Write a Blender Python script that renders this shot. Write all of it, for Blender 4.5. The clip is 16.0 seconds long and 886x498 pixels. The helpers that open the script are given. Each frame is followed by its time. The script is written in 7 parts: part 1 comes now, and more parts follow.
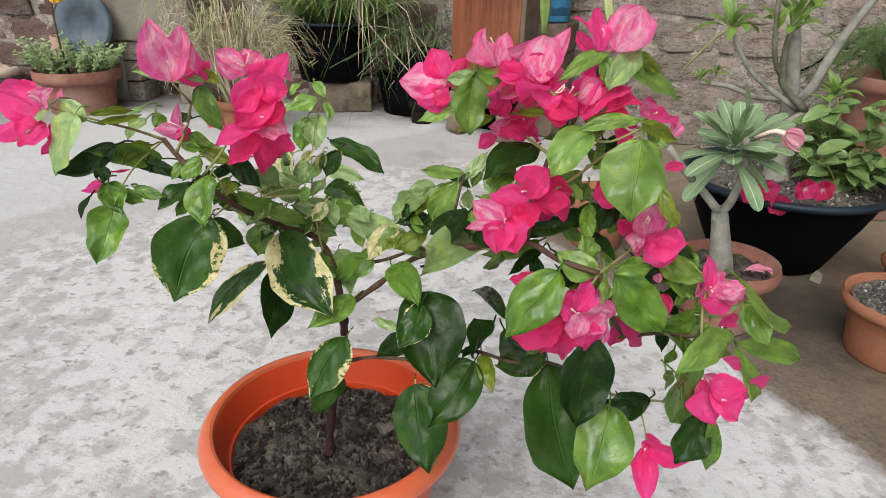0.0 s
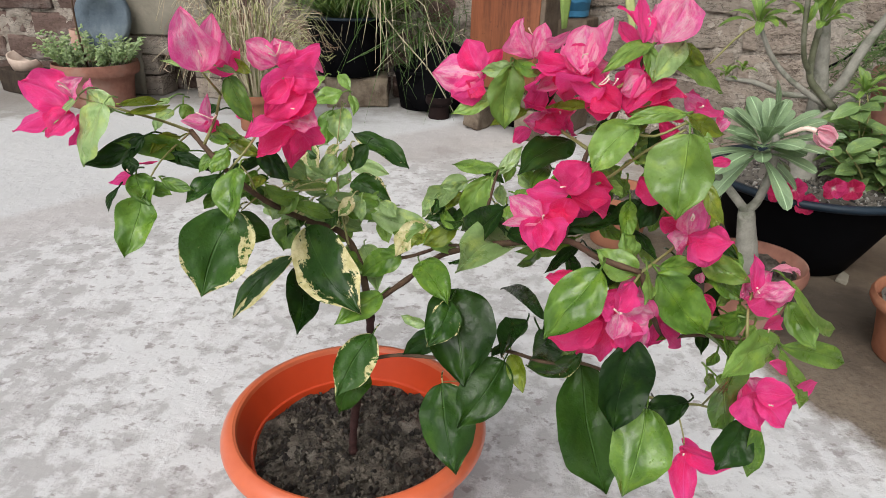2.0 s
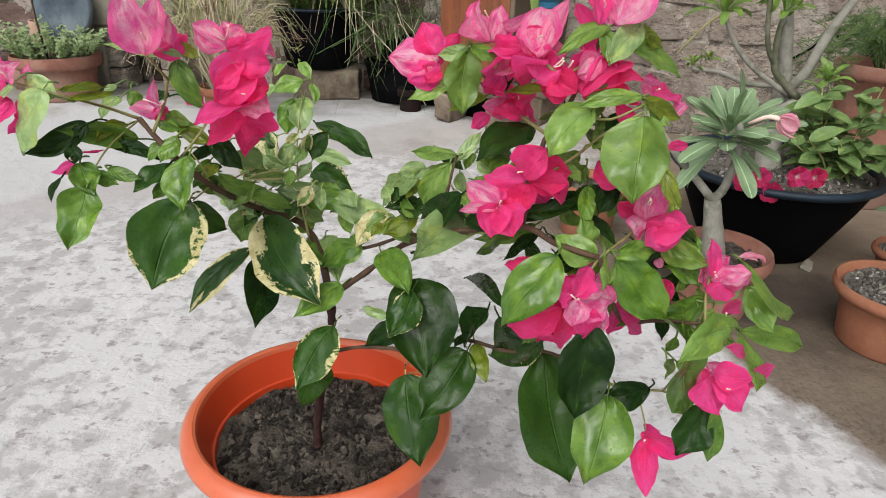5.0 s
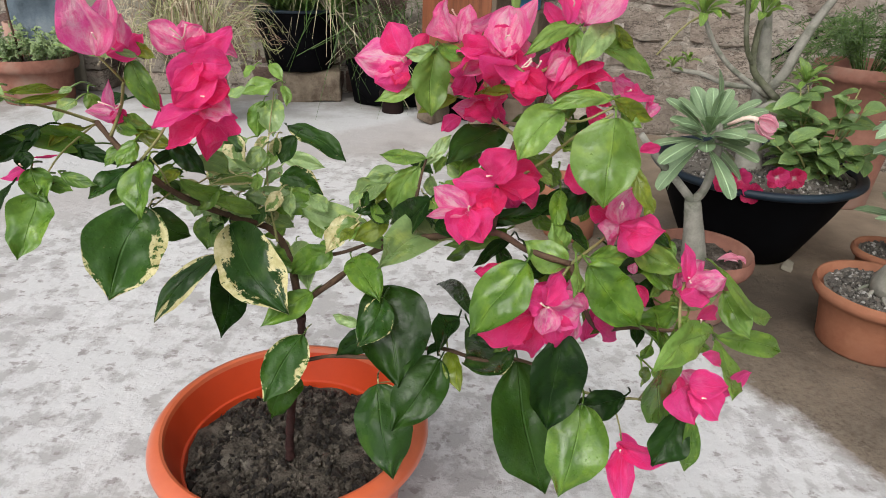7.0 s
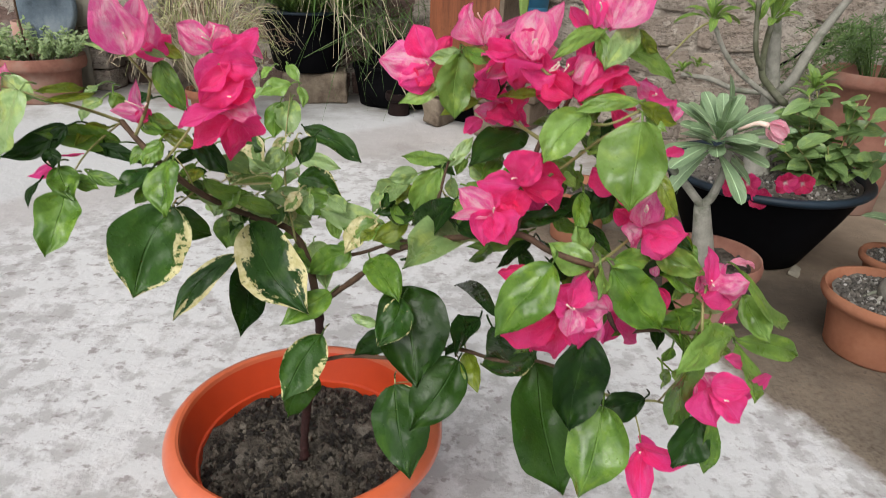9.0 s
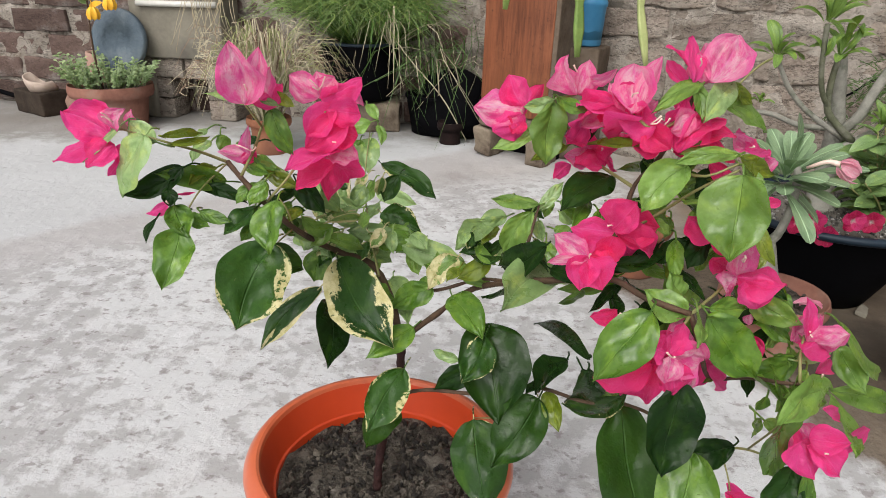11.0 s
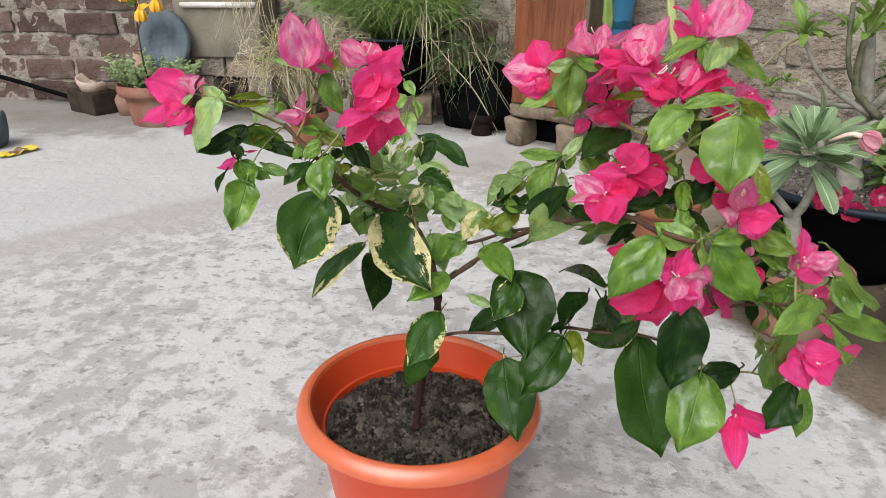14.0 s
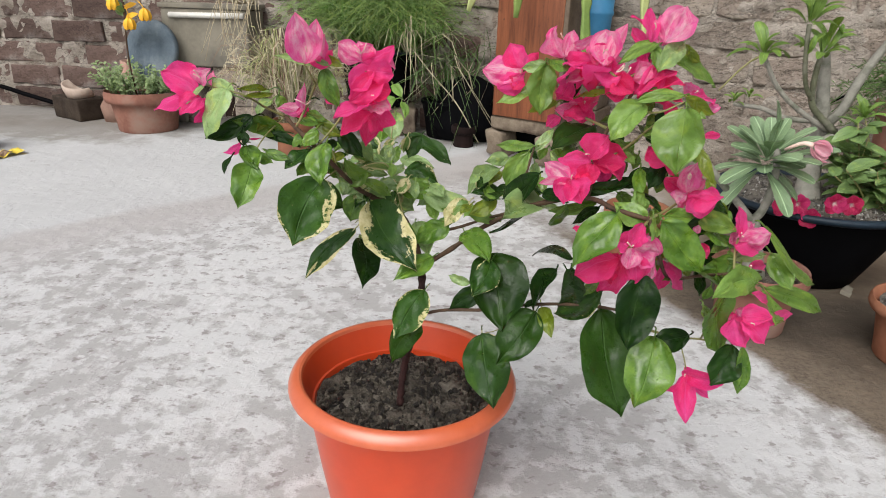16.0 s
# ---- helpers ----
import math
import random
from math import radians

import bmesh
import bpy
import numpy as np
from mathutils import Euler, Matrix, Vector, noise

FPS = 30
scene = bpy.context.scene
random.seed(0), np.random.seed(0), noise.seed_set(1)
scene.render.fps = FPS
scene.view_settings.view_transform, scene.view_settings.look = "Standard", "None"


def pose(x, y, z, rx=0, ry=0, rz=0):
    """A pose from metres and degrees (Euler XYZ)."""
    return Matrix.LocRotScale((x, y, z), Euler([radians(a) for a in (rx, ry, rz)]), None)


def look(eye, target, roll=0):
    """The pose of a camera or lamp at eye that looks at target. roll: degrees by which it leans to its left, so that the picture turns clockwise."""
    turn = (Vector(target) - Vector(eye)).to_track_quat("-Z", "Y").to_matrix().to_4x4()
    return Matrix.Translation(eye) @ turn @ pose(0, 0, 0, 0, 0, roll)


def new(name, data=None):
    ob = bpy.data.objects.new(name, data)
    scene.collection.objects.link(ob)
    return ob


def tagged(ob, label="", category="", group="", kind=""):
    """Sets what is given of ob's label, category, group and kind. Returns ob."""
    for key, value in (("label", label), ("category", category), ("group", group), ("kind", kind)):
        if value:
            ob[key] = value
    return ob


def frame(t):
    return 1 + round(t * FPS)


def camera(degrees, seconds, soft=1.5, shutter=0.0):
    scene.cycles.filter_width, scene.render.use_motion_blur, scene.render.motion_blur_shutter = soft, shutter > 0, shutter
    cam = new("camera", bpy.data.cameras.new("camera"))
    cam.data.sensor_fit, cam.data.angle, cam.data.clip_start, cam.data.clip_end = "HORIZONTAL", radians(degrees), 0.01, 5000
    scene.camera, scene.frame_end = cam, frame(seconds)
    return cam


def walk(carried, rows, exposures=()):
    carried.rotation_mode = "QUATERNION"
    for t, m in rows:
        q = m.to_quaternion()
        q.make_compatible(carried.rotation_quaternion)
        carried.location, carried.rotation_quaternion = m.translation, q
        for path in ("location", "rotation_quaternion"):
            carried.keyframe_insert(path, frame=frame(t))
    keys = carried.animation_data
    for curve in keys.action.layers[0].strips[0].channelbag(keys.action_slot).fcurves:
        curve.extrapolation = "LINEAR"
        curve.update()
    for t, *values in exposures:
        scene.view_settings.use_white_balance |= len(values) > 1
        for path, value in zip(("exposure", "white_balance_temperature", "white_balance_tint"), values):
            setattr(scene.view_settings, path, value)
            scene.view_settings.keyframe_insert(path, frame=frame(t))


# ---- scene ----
cam = camera(70.5, 16.0, 0.9, 0.5)
PATH = [
    (0, (0.112, 0.083, 0.569), (-0.074, 1.883, -0.282), 1.3),
    (0.5, (0.108, 0.084, 0.568), (-0.089, 1.885, -0.28), 1.3),
    (1, (0.102, 0.091, 0.565), (-0.122, 1.881, -0.299), 0.9),
    (1.5, (0.098, 0.092, 0.563), (-0.126, 1.88, -0.303), 1.3),
    (2, (0.097, 0.091, 0.564), (-0.125, 1.882, -0.298), 1.4),
    (2.5, (0.094, 0.093, 0.565), (-0.091, 1.897, -0.278), 2.2),
    (3, (0.095, 0.094, 0.564), (-0.078, 1.895, -0.288), 2.2),
    (3.2, (0.094, 0.094, 0.566), (-0.075, 1.899, -0.278), 2.1),
    (5.3, (0.112, 0.1, 0.557), (-0.026, 1.891, -0.323), 1.5),
    (5.5, (0.115, 0.104, 0.557), (-0.014, 1.895, -0.323), 1.2),
    (6, (0.124, 0.111, 0.553), (0.035, 1.9, -0.336), 1.0),
    (6.5, (0.124, 0.111, 0.555), (0.032, 1.905, -0.326), 1.3),
    (7, (0.118, 0.111, 0.555), (0.014, 1.908, -0.316), 1.9),
    (7.5, (0.113, 0.108, 0.558), (-0.017, 1.91, -0.3), 1.8),
    (8, (0.11, 0.105, 0.555), (-0.029, 1.901, -0.314), 1.9),
    (8.5, (0.109, 0.107, 0.551), (-0.028, 1.896, -0.332), 1.8),
    (9, (0.105, 0.107, 0.555), (-0.003, 1.908, -0.309), 2.4),
    (9.5, (0.081, 0.094, 0.57), (-0.144, 1.913, -0.232), 1.8),
    (9.7, (0.071, 0.092, 0.571), (-0.194, 1.907, -0.226), 1.8),
    (11.8, (0.072, 0.098, 0.562), (-0.152, 1.92, -0.233), 2.1),
    (12, (0.068, 0.087, 0.556), (-0.199, 1.911, -0.219), 2.5),
    (12.5, (0.07, 0.073, 0.563), (-0.282, 1.876, -0.228), 1.9),
    (13, (0.071, 0.063, 0.559), (-0.247, 1.868, -0.242), 0.9),
    (13.5, (0.078, 0.048, 0.559), (-0.265, 1.845, -0.25), 0.2),
    (14, (0.081, 0.033, 0.554), (-0.258, 1.834, -0.246), 0.4),
    (14.5, (0.091, 0.015, 0.551), (-0.224, 1.821, -0.25), -0.4),
    (15, (0.094, -0.001, 0.551), (-0.215, 1.812, -0.235), -0.6),
    (15.5, (0.084, -0.014, 0.547), (-0.226, 1.8, -0.236), 1.1),
    (16, (0.089, -0.027, 0.547), (-0.193, 1.805, -0.205), 1.8),
]
walk(cam, [(t, look(eye, target, roll)) for t, eye, target, roll in PATH])

# world and light: an overcast day in an open yard
world = bpy.data.worlds.new("overcast_sky")
scene.world = world
world.use_nodes = True
wn, wl = world.node_tree.nodes, world.node_tree.links
sky = wn.new("ShaderNodeTexSky")
sky.sky_type, sky.sun_disc = "NISHITA", False
sky.sun_elevation, sky.sun_rotation = radians(47), radians(196)
sky.air_density, sky.dust_density, sky.ozone_density = 1.0, 4.0, 1.0
hsv = wn.new("ShaderNodeHueSaturation")
hsv.inputs["Saturation"].default_value = 0.25
wl.new(sky.outputs[0], hsv.inputs["Color"])
wl.new(hsv.outputs[0], wn["Background"].inputs["Color"])
wn["Background"].inputs["Strength"].default_value = 0.126
sun = new("sun", bpy.data.lights.new("sun", "SUN"))
sun.data.energy, sun.data.angle, sun.data.color = 2.05, radians(60), (1.0, 0.976, 0.94)
sun.matrix_world = look((-0.8, -2.8, 3.1), (0, 0, 0))
scene.view_settings.exposure = 0.20

# ---- materials ----


class Mat:
    """A small builder of node materials."""

    def __init__(self, name, rough=0.6, metal=0.0, spec=0.5):
        self.mat = bpy.data.materials.new(name)
        self.mat.use_nodes = True
        self.n, self.l = self.mat.node_tree.nodes, self.mat.node_tree.links
        self.b = self.n["Principled BSDF"]
        self.b.inputs["Roughness"].default_value = rough
        self.b.inputs["Metallic"].default_value = metal
        self.b.inputs["Specular IOR Level"].default_value = spec
        self.tc = self.n.new("ShaderNodeTexCoord")

    def noise(self, scale, detail=4.0, rough=0.6, coord="Object", stretch=None, shift=False):
        t = self.n.new("ShaderNodeTexNoise")
        t.inputs["Scale"].default_value, t.inputs["Detail"].default_value, t.inputs["Roughness"].default_value = scale, detail, rough
        src = self.tc.outputs[coord]
        if stretch:
            m = self.n.new("ShaderNodeMapping")
            m.inputs["Scale"].default_value = stretch
            if shift:
                c = self.n.new("ShaderNodeCombineXYZ")
                for k in range(3):
                    self.l.new(self.math("MULTIPLY", self.rand(), 40.0 + 17 * k), c.inputs[k])
                self.l.new(c.outputs[0], m.inputs["Location"])
            self.l.new(src, m.inputs[0])
            src = m.outputs[0]
        self.l.new(src, t.inputs["Vector"])
        return t.outputs["Fac"]

    def ramp(self, fac, *stops):
        r = self.n.new("ShaderNodeValToRGB")
        e = r.color_ramp.elements
        while len(e) < len(stops):
            e.new(0.5)
        for el, (p, c) in zip(e, stops):
            el.position, el.color = p, (*c, 1) if len(c) == 3 else c
        self.l.new(fac, r.inputs[0])
        return r.outputs[0]

    def math(self, op, a, b=0.0, c=0.0):
        m = self.n.new("ShaderNodeMath")
        m.operation = op
        for k, v in enumerate((a, b, c)):
            if isinstance(v, (int, float)):
                m.inputs[k].default_value = v
            else:
                self.l.new(v, m.inputs[k])
        return m.outputs[0]

    def mix(self, fac, a, b, mode="MIX"):
        m = self.n.new("ShaderNodeMix")
        m.data_type, m.blend_type = "RGBA", mode
        for k, v in ((0, fac), (6, a), (7, b)):
            if isinstance(v, (int, float)):
                m.inputs[k].default_value = v
            elif isinstance(v, tuple):
                m.inputs[k].default_value = (*v, 1)
            else:
                self.l.new(v, m.inputs[k])
        return m.outputs[2]

    def rand(self):
        return self.n.new("ShaderNodeObjectInfo").outputs["Random"]

    def island(self):
        return self.n.new("ShaderNodeNewGeometry").outputs["Random Per Island"]

    def uv(self):
        s = self.n.new("ShaderNodeSeparateXYZ")
        self.l.new(self.tc.outputs["UV"], s.inputs[0])
        return s.outputs[0], s.outputs[1]

    def pos(self):
        s = self.n.new("ShaderNodeSeparateXYZ")
        self.l.new(self.tc.outputs["Object"], s.inputs[0])
        return s.outputs

    def base(self, c):
        if isinstance(c, tuple):
            self.b.inputs["Base Color"].default_value = (*c, 1)
        else:
            self.l.new(c, self.b.inputs["Base Color"])
        return self

    def rough(self, f, lo, hi):
        m = self.n.new("ShaderNodeMapRange")
        m.inputs["To Min"].default_value, m.inputs["To Max"].default_value = lo, hi
        self.l.new(f, m.inputs["Value"])
        self.l.new(m.outputs[0], self.b.inputs["Roughness"])
        return self

    def bump(self, h, strength=0.3, dist=0.002):
        bm_ = self.n.new("ShaderNodeBump")
        bm_.inputs["Strength"].default_value, bm_.inputs["Distance"].default_value = strength, dist
        self.l.new(h, bm_.inputs["Height"])
        self.l.new(bm_.outputs[0], self.b.inputs["Normal"])
        return self

    def sheer(self, colour, amount):
        """Lets some light through a thin leaf or petal."""
        t = self.n.new("ShaderNodeBsdfTranslucent")
        if isinstance(colour, tuple):
            t.inputs[0].default_value = (*colour, 1)
        else:
            self.l.new(colour, t.inputs[0])
        m = self.n.new("ShaderNodeMixShader")
        m.inputs[0].default_value = amount
        self.l.new(self.b.outputs[0], m.inputs[1])
        self.l.new(t.outputs[0], m.inputs[2])
        self.l.new(m.outputs[0], self.n["Material Output"].inputs[0])
        return self


def speckled(name, a, b, scale, rough=0.7, bump=0.3, dist=0.002, spec=0.4, rnd=0.0, c=None, cracks=0.0):
    """Two tones mixed by noise at two scales, with fine relief; rnd shifts each object's tone."""
    m = Mat(name, rough, spec=spec)
    n1, n2 = m.noise(scale), m.noise(scale * 7, 6)
    col = m.mix(m.ramp(n1, (0.35, (0, 0, 0)), (0.65, (1, 1, 1))), a, b)
    col = m.mix(0.35, col, m.mix(n2, tuple(v * 0.6 for v in a), tuple(min(1, v * 1.3) for v in b)))
    if c:
        col = m.mix(m.ramp(m.noise(scale * 0.45, 5), (0.52, (0, 0, 0)), (0.66, (1, 1, 1))), col, c)
    if cracks:
        gap = m.math("ABSOLUTE", m.math("SUBTRACT", m.noise(scale * 0.5, 7, 0.7, "Object", (0.5, 0.5, 1.6)), 0.5))
        col = m.mix(m.ramp(gap, (0.0, (cracks, cracks, cracks)), (0.012, (0, 0, 0))), col, tuple(v * 0.2 for v in a))
        spots = m.ramp(m.noise(scale * 5, 5, 0.7), (0.60, (0, 0, 0)), (0.68, (0.6, 0.6, 0.6)))
        col = m.mix(spots, col, tuple(v * 0.45 for v in a))
    if rnd:
        v = m.math("MULTIPLY_ADD", m.rand(), rnd, 1 - rnd / 2)
        col = m.mix(1.0, col, m.ramp(v, (0.0, (0, 0, 0)), (1.0, (1, 1, 1))), "MULTIPLY")
    m.base(col).bump(m.math("MULTIPLY_ADD", n1, 2.0, n2), bump, dist)
    return m.mat


def ground_material():
    m = Mat("weathered_concrete", 0.8, spec=0.3)
    o = m.pos()
    big = m.noise(1.3, 5)
    mid = m.noise(26, 8, 0.62, stretch=(1.0, 0.9, 1))
    fine, pits = m.noise(120, 8, 0.72), m.noise(46, 6, 0.62, stretch=(0.85, 1.1, 1))
    patchy = m.noise(3.2, 5, 0.55)
    level = m.math("ADD", mid, m.math("MULTIPLY", m.math("SUBTRACT", patchy, 0.5), 0.8))
    flakes = m.ramp(level, (0.45, (0, 0, 0)), (0.55, (1, 1, 1)))
    thin = m.ramp(m.noise(17, 7, 0.66, stretch=(1.0, 0.95, 1)), (0.51, (0, 0, 0)), (0.59, (1, 1, 1)))
    worn = m.mix(flakes, m.mix(fine, (0.345, 0.338, 0.336), (0.425, 0.418, 0.417)), m.mix(fine, (0.485, 0.487, 0.49), (0.590, 0.595, 0.602)))
    worn = m.mix(m.math("MULTIPLY", thin, 0.6), worn, m.mix(fine, (0.52, 0.52, 0.52), (0.61, 0.61, 0.615)))
    worn = m.mix(m.ramp(pits, (0.575, (0, 0, 0)), (0.64, (0.7, 0.7, 0.7))), worn, (0.22, 0.192, 0.187))
    speck = m.math("MULTIPLY", m.ramp(m.noise(48, 4, 0.5), (0.62, (0, 0, 0)), (0.65, (1, 1, 1))), m.ramp(m.noise(2.1, 3), (0.45, (0, 0, 0)), (0.60, (1, 1, 1))))
    worn = m.mix(m.math("MULTIPLY", speck, 0.55), worn, (0.25, 0.24, 0.235))
    worn = m.mix(m.ramp(m.noise(9, 9, 0.68), (0.62, (0, 0, 0)), (0.64, (0.8, 0.8, 0.8))), worn, m.mix(fine, (0.54, 0.54, 0.545), (0.64, 0.64, 0.65)))
    smooth = m.mix(m.ramp(m.noise(3, 6), (0.40, (0, 0, 0)), (0.62, (1, 1, 1))), (0.33, 0.308, 0.295), (0.46, 0.44, 0.428))
    smooth = m.mix(m.ramp(m.noise(32, 7, 0.7), (0.58, (0, 0, 0)), (0.66, (0.4, 0.4, 0.4))), smooth, (0.25, 0.235, 0.225))
    # the far, smoother bay begins past a line across the yard
    edge = m.math("MULTIPLY_ADD", o[0], -0.66, m.math("ADD", o[1], m.math("MULTIPLY", m.math("SUBTRACT", big, 0.5), 0.8)))
    edge = m.ramp(m.math("SUBTRACT", edge, 1.55), (0.30, (0, 0, 0)), (0.50, (1, 1, 1)))
    col = m.mix(edge, worn, smooth)
    # a paler, smoother bay past a straight joint, and the dull bare strip before it
    bay = m.math("ADD", m.math("MULTIPLY_ADD", o[0], -1.177, o[1]), m.math("MULTIPLY_ADD", m.noise(6, 8, 0.7), 0.22, -2.585))
    strip = m.ramp(m.math("ADD", m.math("ADD", bay, m.math("MULTIPLY_ADD", m.noise(5, 5), 0.5, -0.25)), 0.5), (0.12, (0, 0, 0)), (0.36, (0.85, 0.85, 0.85)))
    dull = m.mix(m.noise(30, 7, 0.7), (0.36, 0.345, 0.345), (0.48, 0.465, 0.46))
    pale = m.mix(m.noise(4, 5), (0.45, 0.46, 0.468), (0.575, 0.585, 0.596))
    pale = m.mix(m.ramp(m.noise(26, 4, 0.6), (0.66, (0, 0, 0)), (0.70, (0.5, 0.5, 0.5))), pale, (0.30, 0.29, 0.29))
    col = m.mix(strip, col, m.mix(m.ramp(m.math("ADD", bay, 0.5), (0.47, (0, 0, 0)), (0.55, (1, 1, 1))), dull, pale))
    # earth-stained strip by the pots
    e2 = m.math("ADD", m.math("MULTIPLY", o[0], 1.0), m.math("MULTIPLY", o[1], 0.62))
    e2 = m.math("ADD", e2, m.math("MULTIPLY", m.math("SUBTRACT", m.noise(9, 6, 0.7), 0.5), 0.16))
    wet = m.math("MULTIPLY", m.ramp(m.math("SUBTRACT", e2, 0.075), (0.955, (0, 0, 0)), (1.0, (1, 1, 1))), 1.0)
    earth = m.mix(m.ramp(m.noise(11, 6, 0.7), (0.38, (0, 0, 0)), (0.62, (1, 1, 1))), (0.042, 0.031, 0.022), (0.15, 0.115, 0.083))
    earth = m.mix(m.ramp(fine, (0.53, (0, 0, 0)), (0.62, (1, 1, 1))), earth, (0.035, 0.028, 0.021))
    sand = m.mix(m.ramp(fine, (0.35, (0, 0, 0)), (0.65, (1, 1, 1))), (0.095, 0.073, 0.053), (0.27, 0.225, 0.175))
    earth = m.mix(m.ramp(m.math("SUBTRACT", e2, 0.45), (0.62, (1, 1, 1)), (0.90, (0, 0, 0))), earth, m.mix(0.35, sand, earth))
    far = m.ramp(m.math("SUBTRACT", o[1], m.math("MULTIPLY_ADD", big, 0.5, 0.9)), (0.30, (1, 1, 1)), (0.55, (0, 0, 0)))
    col = m.mix(m.math("MULTIPLY", wet, far), col, earth)
    # damp earth round the foot of the black tub, shade there painted in too
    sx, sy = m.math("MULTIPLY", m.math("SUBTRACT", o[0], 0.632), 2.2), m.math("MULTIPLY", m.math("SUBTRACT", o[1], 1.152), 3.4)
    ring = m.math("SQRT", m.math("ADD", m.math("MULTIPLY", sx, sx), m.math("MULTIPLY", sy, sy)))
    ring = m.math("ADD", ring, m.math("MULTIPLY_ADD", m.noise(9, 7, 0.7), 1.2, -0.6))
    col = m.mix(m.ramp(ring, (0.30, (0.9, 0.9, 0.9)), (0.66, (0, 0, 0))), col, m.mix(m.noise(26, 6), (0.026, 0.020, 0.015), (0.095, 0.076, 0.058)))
    # a brown stain before the box and the bowl
    sx, sy = m.math("MULTIPLY", m.math("ADD", o[0], 1.90), 1.1), m.math("MULTIPLY", m.math("SUBTRACT", o[1], 2.24), 2.2)
    ring = m.math("SQRT", m.math("ADD", m.math("MULTIPLY", sx, sx), m.math("MULTIPLY", sy, sy)))
    ring = m.math("ADD", ring, m.math("MULTIPLY_ADD", m.noise(6, 7, 0.7), 1.4, -0.7))
    col = m.mix(m.ramp(ring, (0.35, (0.75, 0.75, 0.75)), (0.62, (0, 0, 0))), col, m.mix(m.noise(20, 5), (0.16, 0.142, 0.122), (0.29, 0.27, 0.245)))
    # grime along the wall's foot
    foot = m.math("ADD", m.math("MULTIPLY_ADD", o[0], -0.10, o[1]), m.math("MULTIPLY", m.math("SUBTRACT", m.noise(5, 6, 0.65), 0.5), 0.9))
    foot = m.ramp(m.math("SUBTRACT", foot, 1.82), (0.50, (0, 0, 0)), (0.74, (0.85, 0.85, 0.85)))
    col = m.mix(foot, col, m.mix(m.noise(20, 6), (0.15, 0.135, 0.12), (0.28, 0.26, 0.235)))
    side = m.math("ADD", m.math("MULTIPLY", m.math("ADD", o[0], 0.2), 0.438), m.math("MULTIPLY", m.math("SUBTRACT", o[1], 2.67), 0.899))
    side = m.math("ADD", side, m.math("MULTIPLY", m.math("SUBTRACT", m.noise(6, 6, 0.65), 0.5), 0.5))
    side = m.math("MULTIPLY", m.ramp(m.math("ADD", side, 1.2), (0.25, (0, 0, 0)), (0.55, (1, 1, 1))), m.ramp(o[0], (0.30, (0, 0, 0)), (0.52, (1, 1, 1))))
    col = m.mix(side, col, m.mix(m.noise(14, 6), (0.120, 0.088, 0.060), (0.300, 0.240, 0.180)))
    m.base(col).rough(mid, 0.6, 0.9)
    m.bump(m.math("ADD", m.math("MULTIPLY", m.math("ADD", flakes, thin), 0.7), m.math("MULTIPLY", m.math("SUBTRACT", fine, pits), 0.6)), 0.4, 0.003)
    return m.mat


